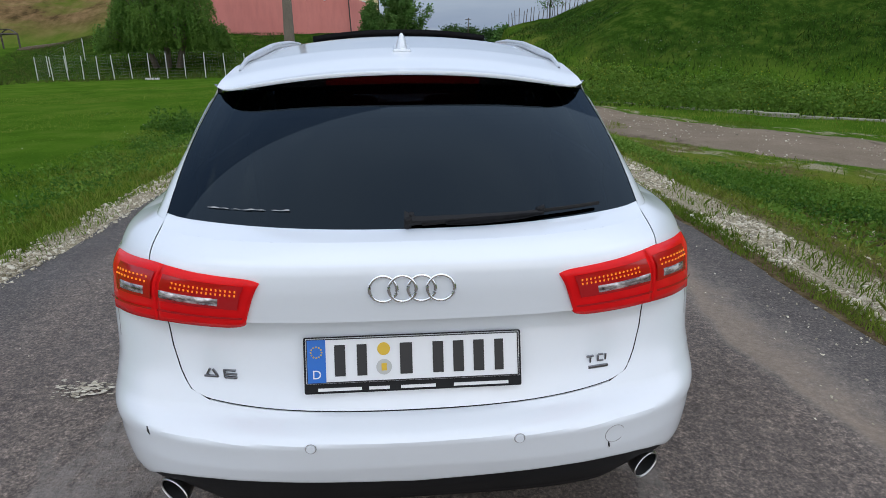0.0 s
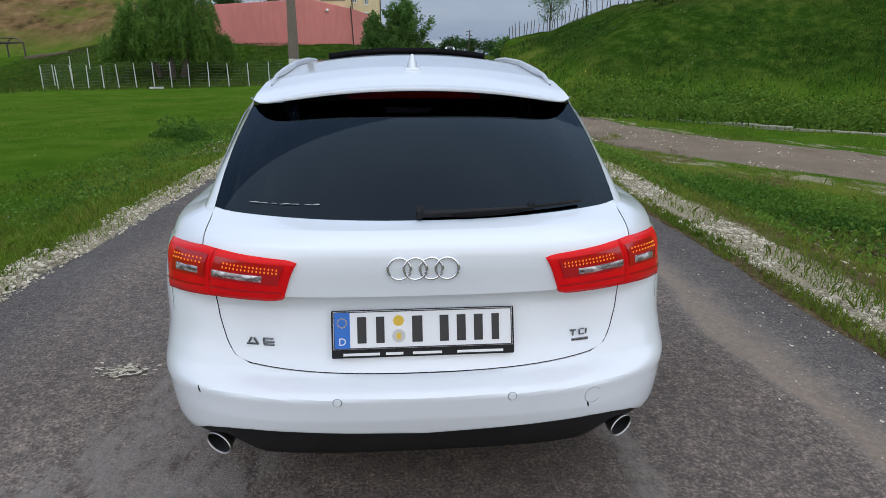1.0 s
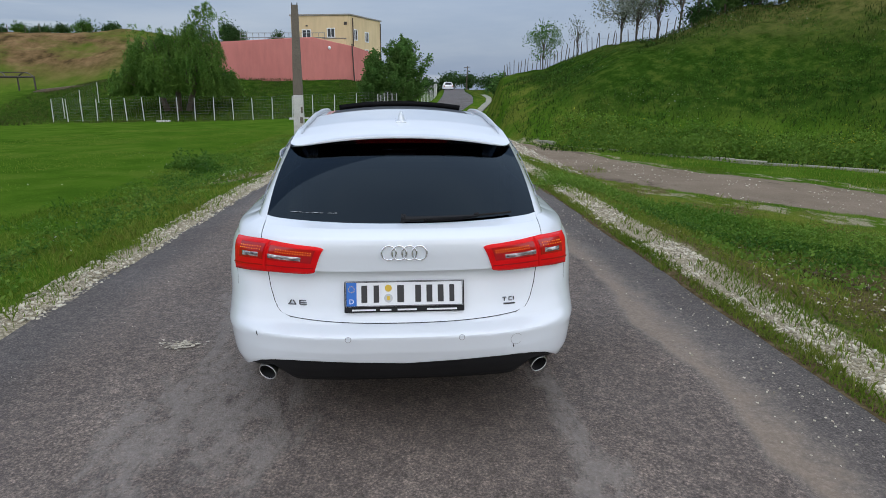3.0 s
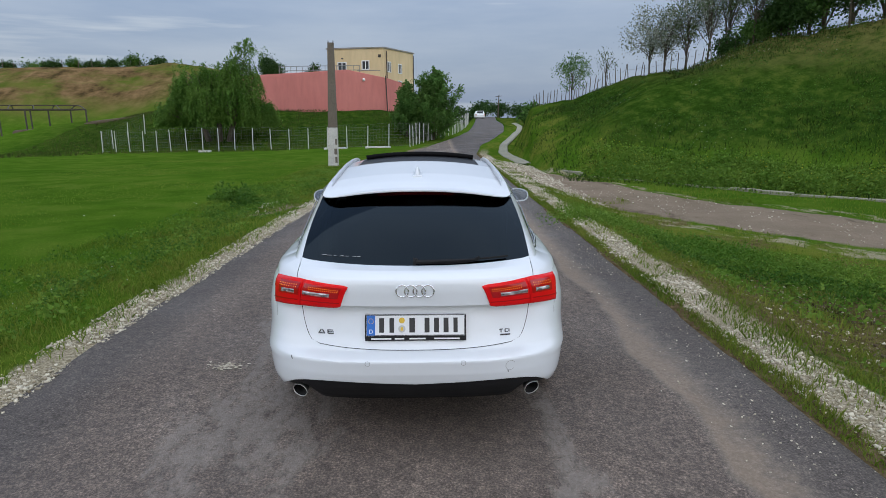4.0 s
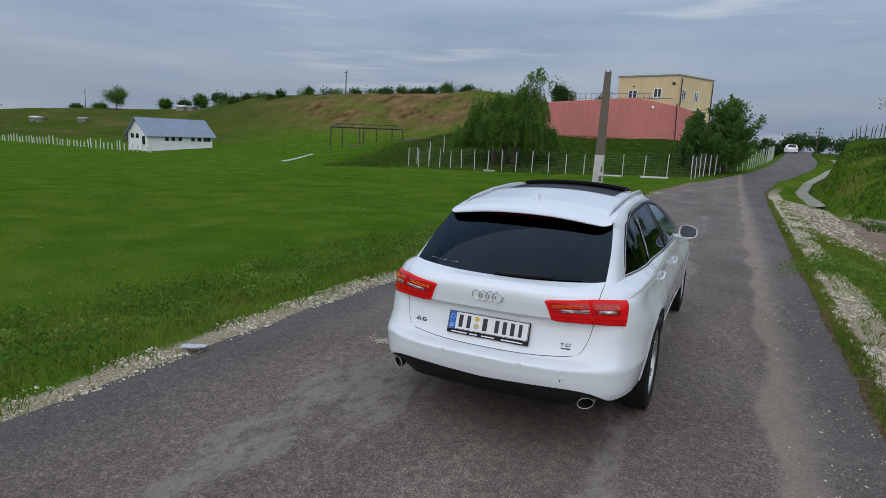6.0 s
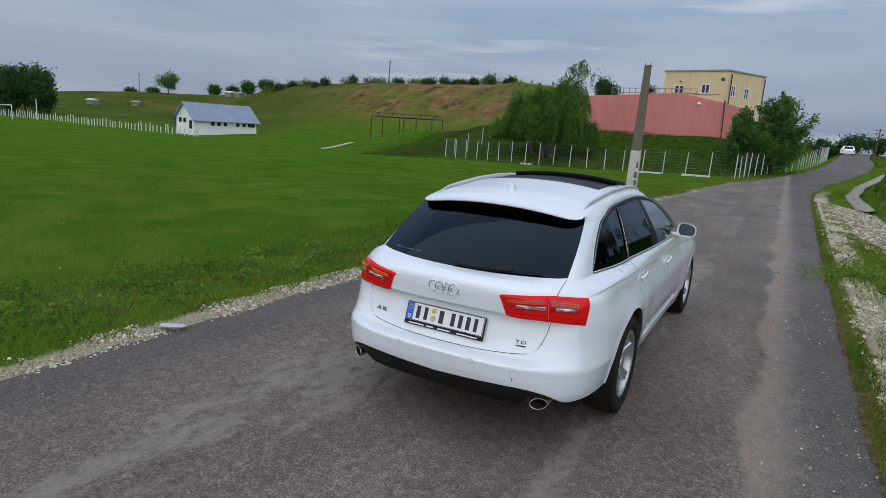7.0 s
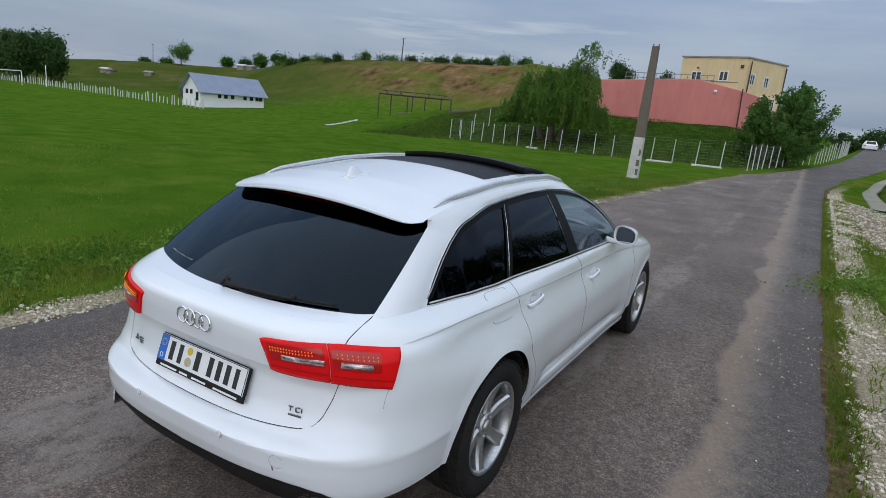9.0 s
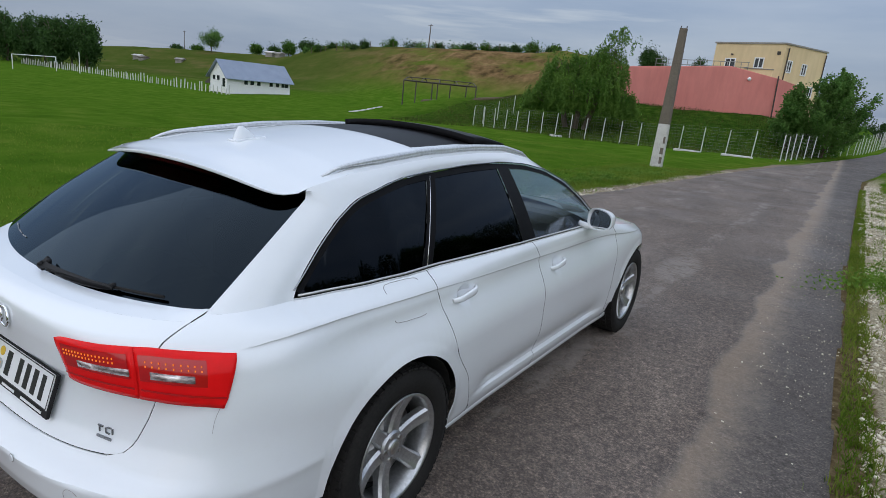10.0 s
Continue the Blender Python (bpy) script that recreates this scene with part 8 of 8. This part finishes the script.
for s, bars in ((-1, ((-0.505, 0.649, 0.034, 0.006, 0.0), (-0.512, 0.657, 0.026, 0.006, 1.05), (-0.492, 0.657, 0.026, 0.006, -1.05), (-0.452, 0.650, 0.032, 0.006, 0.0), (-0.452, 0.658, 0.032, 0.005, 0.0), (-0.452, 0.667, 0.026, 0.005, 0.0), (-0.468, 0.659, 0.022, 0.006, 1.57))),
                (1, ((0.456, 0.655, 0.020, 0.005, 0.0), (0.456, 0.646, 0.016, 0.005, 1.57), (0.478, 0.647, 0.018, 0.005, 1.57), (0.487, 0.655, 0.014, 0.004, 0.0), (0.487, 0.640, 0.014, 0.004, 0.0), (0.500, 0.647, 0.018, 0.005, 1.57), (0.478, 0.627, 0.056, 0.008, 0.0)))):
    em = part("chrome_emblem", bmesh.new(), C["chrome"], car, "small chrome emblem")
    for x, z, w, h, r in bars:
        z -= 0.016 if s < 0 else 0.008
        y = round_tail(share_at_x(abs(x), z), z).y - 0.003
        bm = box_bm((w, 0.005, h), (0, 0, 0), 0.0012)
        bmesh.ops.rotate(bm, cent=(0, 0, 0), matrix=Matrix.Rotation(-r, 3, "Y"), verts=bm.verts)
        bmesh.ops.rotate(bm, cent=(0, 0, 0), matrix=Matrix.Rotation(math.atan2(0.05, 0.25) * s, 3, "Z"), verts=bm.verts)
        bmesh.ops.translate(bm, vec=(x, y, z), verts=bm.verts)
        part("emblem_bar", bm, C["badge"], em)

# --- wiper ---
def on_glass_n(x, f, off):
    p = on_glass(x, f)
    return p + Vector((0, -0.58, 0.81)) * off


wiper = part("rear_wiper", bmesh.new(), C["plastic"], car, "black rear wiper at rest")
# flat arm cover, broad at its foot, with the blade's bridge under it
rows = []
for g in np.linspace(0, 1, 15):
    x = -0.012 + 0.355 * g
    ft = 0.058 + 0.004 * math.sin(math.pi * g) + 0.034 * max(0.0, 1 - g / 0.09) ** 2
    fl = ft - 0.058 * (1 - g) ** 0.8 - 0.020 if g < 0.05 else ft - 0.034 + 0.016 * g
    hi = 0.020 - 0.004 * g
    rows.append([on_glass_n(x, fl, 0.006), on_glass_n(x, fl, hi - 0.003), on_glass_n(x, fl + 0.004, hi), on_glass_n(x, ft - 0.004, hi), on_glass_n(x, ft, hi - 0.004), on_glass_n(x, ft, 0.006)])
arm = grid_mesh("wiper_arm", rows, C["plastic"], wiper, flip=True)
sharp_by_angle(arm, 30)
v, f = tube([on_glass_n(0.09 + 0.25 * g, 0.026 + 0.018 * g, 0.010) for g in np.linspace(0, 1, 6)], [0.004, 0.008, 0.009, 0.009, 0.008, 0.004], 6)
mesh_ob("blade_bridge", v, f, C["sunblack"], wiper, True)
bl = [on_glass_n(0.03 + 0.475 * g, 0.030 + 0.030 * math.sin(0.5 * math.pi * min(1, g * 1.3)), 0.008) for g in np.linspace(0, 1, 11)]
v, f = tube(bl, 0.005, 6)
mesh_ob("wiper_blade", v, f, C["rubber"], wiper, True)
v, f = tube([on_glass_n(0.325, 0.062, 0.010), on_glass_n(0.345, 0.062, 0.020)], [0.008, 0.007], 6)
mesh_ob("blade_joint", v, f, C["plastic"], wiper, True)
v, f = tube([on_glass_n(-0.005, 0.03, 0.0), on_glass_n(-0.003, 0.034, 0.022), on_glass_n(0.004, 0.042, 0.024)], [0.010, 0.009, 0.006], 10)
mesh_ob("wiper_pivot", v, f, C["plastic"], wiper, True)
v, f = tube([on_glass_n(0.004, 0.062, 0.010), on_glass_n(0.006, 0.082, 0.016)], [0.012, 0.006], 8)
mesh_ob("washer_cap", v, f, C["plastic"], wiper, True)

# --- roof rails, aerial ---
for s in (1, -1):
    pts, rad = [], []
    for g in np.linspace(0, 1, 30):
        y = 0.99 + (2.66 - 0.99) * g
        x, z = roof_edge(y)
        lift = 0.014 * min(1.0, (math.sin(math.pi * min(max(g, 0.0), 1.0))) * 6.0) ** 0.7
        pts.append(Vector((s * (x - 0.040), y, z + 0.008 + lift)))
    rows = []
    for i, p in enumerate(pts):
        e = min(1.0, 0.35 + 4 * min(i, len(pts) - 1 - i) / len(pts))
        rows.append([p + Vector((0.013 * math.cos(t) * e * s, 0, 0.013 * math.sin(t) * e)) for t in np.linspace(0, 2 * math.pi, 13)])
    rail = grid_mesh("roof_rail", rows, C["rail"], car, "satin aluminium roof rail", flip=s > 0)
    rows = []
    for i, p in enumerate(pts):
        x, z = roof_edge(p.y)
        rows.append([Vector((p.x - 0.006 * s, p.y, p.z - 0.01)), Vector((p.x - 0.004 * s, p.y, z + 0.006)), Vector((p.x + 0.010 * s, p.y, z + 0.004)), Vector((p.x + 0.008 * s, p.y, p.z - 0.01))])
    grid_mesh("rail_foot", rows, C["rail"], rail, flip=s < 0)
rows = []
for g in np.linspace(0, 1, 9):
    w = 0.019 * (1 - g) ** 0.7 + 0.003
    zz = 1.398 + 0.052 * g
    yc = 1.085 - 0.028 * g
    ln = 0.055 * (1 - g) ** 0.9 + 0.010
    rows.append([Vector((w * math.cos(t), yc + ln * math.sin(t), zz)) for t in np.linspace(0, 2 * math.pi, 21)])
fin = grid_mesh("roof_aerial", rows, C["white"], car, "white shark-fin aerial", flip=True)
part("aerial_base", box_bm((0.06, 0.15, 0.012), (0, 1.09, 1.399), 0.005, Matrix.Rotation(radians(6), 3, "X")), C["white"], fin)

# --- mirrors, handles, flaps ---
for s in (1, -1):
    c = Vector((s * 0.930, 2.905, 1.035))
    mirror = part("door_mirror", bmesh.new(), C["white"], car, "white door mirror")
    rows = []
    for i in range(9):
        g = i / 8
        k = (1 - g ** 2.6) ** 0.5 if g < 1 else 0.02
        yy = c.y - 0.035 + 0.145 * g
        row = []
        for t in np.linspace(0, 2 * math.pi, 29):
            cx, sz = math.cos(t), math.sin(t)
            ex = math.copysign(abs(cx) ** 0.75, cx)
            ez = math.copysign(abs(sz) ** 0.75, sz)
            row.append(Vector((c.x + s * 0.084 * k * ex, yy - 0.026 * ex * (1 - 0.6 * g), c.z + 0.063 * k * ez * (1.0 - 0.12 * ex))))
        rows.append(row)
    grid_mesh("mirror_shell", rows, C["white"], mirror, flip=s < 0)
    rows = []
    for k in (1.0, 0.90, 0.865):
        row = []
        for t in np.linspace(0, 2 * math.pi, 29):
            cx, sz = math.cos(t), math.sin(t)
            ex = math.copysign(abs(cx) ** 0.75, cx)
            ez = math.copysign(abs(sz) ** 0.75, sz)
            row.append(Vector((c.x + s * 0.084 * k * ex, c.y - 0.035 + (0.010 + 0.004 * ez if k < 0.88 else 0) - 0.026 * ex, c.z + 0.063 * k * ez * (1.0 - 0.12 * ex))))
        rows.append(row)
    grid_mesh("mirror_rim", rows, C["white"], mirror, flip=s > 0)
    cen = Vector((c.x, c.y - 0.026, c.z))
    vs = [cen] + rows[2]
    fs = [(0, i + 1, i + 2) if s > 0 else (0, i + 2, i + 1) for i in range(len(rows[2]) - 1)]
    mesh_ob("mirror_glass", [v - Vector((0, 0.002, 0)) for v in vs], fs, C["mirror"], mirror)
    v, f = tube([Vector((s * (cab_x(2.88, 1.0) - 0.01), 2.90, 0.985)), Vector((s * 0.85, 2.91, 0.978)), Vector((s * 0.90, 2.92, 0.99))], [0.022, 0.018, 0.020], 8)
    mesh_ob("mirror_foot", v, f, C["white"], mirror, True)
    for door, (yh, zh) in zip(doors[s], HANDLES):
        rows = []
        for g in np.linspace(-1, 1, 17):
            y = yh + 0.090 * g
            # a flat grip, its ends turned in to the door
            out = 0.024 * (1 - abs(g) ** 5) + 0.001
            hh = (0.0145 + 0.003 * g) * (1 - 0.35 * abs(g) ** 6)
            c0 = Vector((float(body_x(y, zh)) + out, y, zh + 0.010 * g))
            row = []
            for t in np.linspace(0, 2 * math.pi, 15):
                cx, sz = math.cos(t), math.sin(t)
                row.append(Vector((s * (c0.x + 0.008 * math.copysign(abs(cx) ** 0.7, cx)), y, c0.z + hh * math.copysign(abs(sz) ** 0.7, sz))))
            rows.append(row)
        grid_mesh("handle", rows, C["white"], door, flip=s > 0, back=0.0)

# fuel flap outline on the driver's-hand side quarter panel
def flap_line(pts, name):
    pp = [Vector((float(body_x(y, z)) + 0.0012, y, z)) for y, z in pts]
    v, f = tube(pp, 0.0013, 4)
    mesh_ob(name, v, f, C["scuff"], car)


flap_line([(1.058, 0.956), (1.059, 0.963), (1.062, 0.969), (1.068, 0.974), (1.078, 0.978), (1.11, 0.980), (1.184, 0.981), (1.232, 0.978), (1.243, 0.975), (1.250, 0.970)], "fuel_flap_seam")
flap_line([(1.075, 0.861), (1.079, 0.855), (1.086, 0.851), (1.096, 0.849), (1.137, 0.845), (1.221, 0.841), (1.25, 0.842), (1.262, 0.845)], "fuel_flap_seam")
# seam between bumper and quarter panel
for s in (1, -1):
    pts = []
    for y, z in ((0.405, 0.760), (0.397, 0.742), (0.391, 0.725), (0.387, 0.708), (0.384, 0.69)):
        pts.append(Vector((s * (float(body_x(y, z)) + 0.0002), y, z)))
    v, f = tube(pts, 0.0009, 4)
    mesh_ob("bumper_seam", v, f, C["scuff"], car)

# --- wheels ---
def wheel(at, s):
    w = part("wheel", bmesh.new(), None, car, "silver six-spoke alloy wheel with a black tyre")
    w.location = at
    R, W = 0.332, 0.225
    prof = [(0.222, -0.092), (0.236, -0.105), (0.275, -0.113), (0.305, -0.108), (0.322, -0.094), (0.330, -0.070), (0.332, 0.0), (0.330, 0.070), (0.322, 0.094), (0.305, 0.108), (0.275, 0.113), (0.236, 0.105), (0.222, 0.092)]
    rows = [[Vector((x, r * math.cos(t), r * math.sin(t))) for t in np.linspace(0, 2 * math.pi, 73)] for r, x in prof]
    tyre = grid_mesh("tyre", rows, C["rubber"], w, flip=True)
    # tread blocks
    bm = bmesh.new()
    for k in range(60):
        t = 2 * math.pi * k / 60
        for xx, ww in ((-0.085, 0.03), (-0.045, 0.03), (0.0, 0.034), (0.045, 0.03), (0.085, 0.03)):
            o = 0.03 if abs(xx) > 0.06 else 0
            r = 0.331 if abs(xx) < 0.06 else 0.3255
            g = bmesh.ops.create_cube(bm, size=1.0)["verts"]
            bmesh.ops.scale(bm, vec=(ww, 0.026, 0.010), verts=g)
            m = Matrix.Rotation(t + o, 3, "X")
            bmesh.ops.translate(bm, vec=(xx, 0, r), verts=g)
            bmesh.ops.rotate(bm, cent=(0, 0, 0), matrix=m, verts=g)
    part("tread", bm, C["rubber"], tyre)
    # rim barrel and lip
    prof = [(0.224, 0.094), (0.226, 0.101), (0.218, 0.103), (0.210, 0.092), (0.202, 0.06), (0.196, -0.09), (0.224, -0.10)]
    rows = [[Vector((x * s, r * math.cos(t), r * math.sin(t))) for t in np.linspace(0, 2 * math.pi, 61)] for r, x in prof]
    rim = grid_mesh("rim", rows, C["alu"], w, flip=s > 0)
    rows = [[Vector((0.0 * s, r * math.cos(t), r * math.sin(t))) for t in np.linspace(0, 2 * math.pi, 41)] for r in (0.02, 0.197)]
    grid_mesh("brake_shield", rows, C["dark"], w, flip=s < 0)
    rows = [[Vector((x * s, r * math.cos(t), r * math.sin(t))) for t in np.linspace(0, 2 * math.pi, 41)] for r, x in ((0.155, 0.012), (0.155, 0.022), (0.09, 0.022), (0.07, 0.03))]
    grid_mesh("brake_disc", rows, C["steel"], w, flip=s > 0)
    for k in range(6):
        t0 = 2 * math.pi * (k + 0.3) / 6
        rows = []
        for g in np.linspace(0, 1, 9):
            r = 0.045 + (0.213 - 0.045) * g
            half = 0.024 + 0.010 * (1 - g) ** 2 + 0.014 * g ** 2
            x = 0.062 + 0.030 * g - 0.012 * math.sin(math.pi * g)
            row = []
            for q, dx in ((-1.0, -0.038), (-0.98, -0.012), (-0.72, 0.0), (-0.25, -0.004), (0.25, -0.004), (0.72, 0.0), (0.98, -0.012), (1.0, -0.038)):
                row.append(Vector(((x + dx) * s, r, half * q)))
            rows.append(row)
        m = Matrix.Rotation(t0, 3, "X")
        rows = [[m @ p for p in r] for r in rows]
        ob = grid_mesh("spoke", rows, C["alu"], rim, flip=s < 0)
        sharp_by_angle(ob, 30)
    rows = [[Vector((x * s, r * math.cos(t), r * math.sin(t))) for t in np.linspace(0, 2 * math.pi, 31)] for r, x in ((0.066, 0.03), (0.066, 0.060), (0.058, 0.068), (0.034, 0.068), (0.032, 0.074), (0.028, 0.077), (0.001, 0.078))]
    hub = grid_mesh("hub", rows, C["alu"], rim, flip=s > 0)
    sharp_by_angle(hub, 40)
    rows = [[Vector((x * s, r * math.cos(t), r * math.sin(t))) for t in np.linspace(0, 2 * math.pi, 25)] for r, x in ((0.026, 0.0775), (0.024, 0.0795), (0.001, 0.080))]
    grid_mesh("hub_cap", rows, C["steel"], hub, flip=s > 0)
    for k in range(5):
        t = 2 * math.pi * (k + 0.5) / 5
        v, f = tube([Vector((0.060 * s, 0.048 * math.cos(t), 0.048 * math.sin(t))), Vector((0.073 * s, 0.048 * math.cos(t), 0.048 * math.sin(t)))], 0.009, 6)
        mesh_ob("wheel_bolt", v, f, C["steel"], hub)
    return w


for s in (1, -1):
    for c, zc, r in ARCH:
        wheel((s * (0.79 if c < 2 else 0.775), c, 0.334), s)

# --- cabin ---
def seat(x, y):
    st = part("car_seat", bmesh.new(), None, car, "dark leather seat")
    part("cushion", box_bm((0.50, 0.50, 0.16), (x, y, 0.52), 0.05), C["cloth"], st)
    part("backrest", box_bm((0.48, 0.14, 0.62), (x, y - 0.30, 0.84), 0.05, None), C["cloth"], st)
    part("headrest", box_bm((0.26, 0.10, 0.17), (x, y - 0.34, 1.235), 0.045), C["cloth"], st)
    for dx in (-0.06, 0.06):
        v, f = tube([Vector((x + dx, y - 0.33, 1.08)), Vector((x + dx, y - 0.34, 1.20))], 0.008, 6)
        mesh_ob("headrest_post", v, f, C["steel"], st)


seat(-0.36, 2.62)
seat(0.36, 2.62)
bench = part("rear_bench", bmesh.new(), None, car, "dark leather rear bench")
part("bench_cushion", box_bm((1.24, 0.48, 0.16), (0, 1.72, 0.52), 0.05), C["cloth"], bench)
part("bench_back", box_bm((1.24, 0.14, 0.62), (0, 1.42, 0.84), 0.05), C["cloth"], bench)
for x in (-0.38, 0.38):
    part("headrest", box_bm((0.25, 0.09, 0.15), (x, 1.40, 1.20), 0.04), C["cloth"], bench)
part("load_floor", box_bm((1.2, 0.85, 0.05), (0, 0.92, 0.60), 0.01), C["cloth"], car)
part("dashboard", box_bm((1.36, 0.50, 0.26), (0, 3.16, 0.88), 0.07), C["trim_grey"], car)
sw = Vector((-0.36, 2.90, 0.93))
ringv = [sw + Matrix.Rotation(radians(-25), 3, "X") @ Vector((0.185 * math.cos(t), 0, 0.185 * math.sin(t))) for t in np.linspace(0, 2 * math.pi, 33)]
v, f = tube(ringv, 0.015, 8, False)
wheel_ob = mesh_ob("steering_wheel", v, f, C["trim_grey"], car, True)
part("steering_boss", box_bm((0.30, 0.04, 0.09), sw, 0.02), C["trim_grey"], wheel_ob)
part("rear_view_mirror", box_bm((0.24, 0.03, 0.07), (0, 2.78, 1.30), 0.015), C["plastic"], car)
rows = [[roof_point(u * 0.93, 0.95 + (1.62 - 0.95) * k / 10) - Vector((0, 0, 0.03)) for u in np.linspace(-1, 1, 11)] for k in range(11)]
grid_mesh("headliner", rows, C["trim_grey"], car)
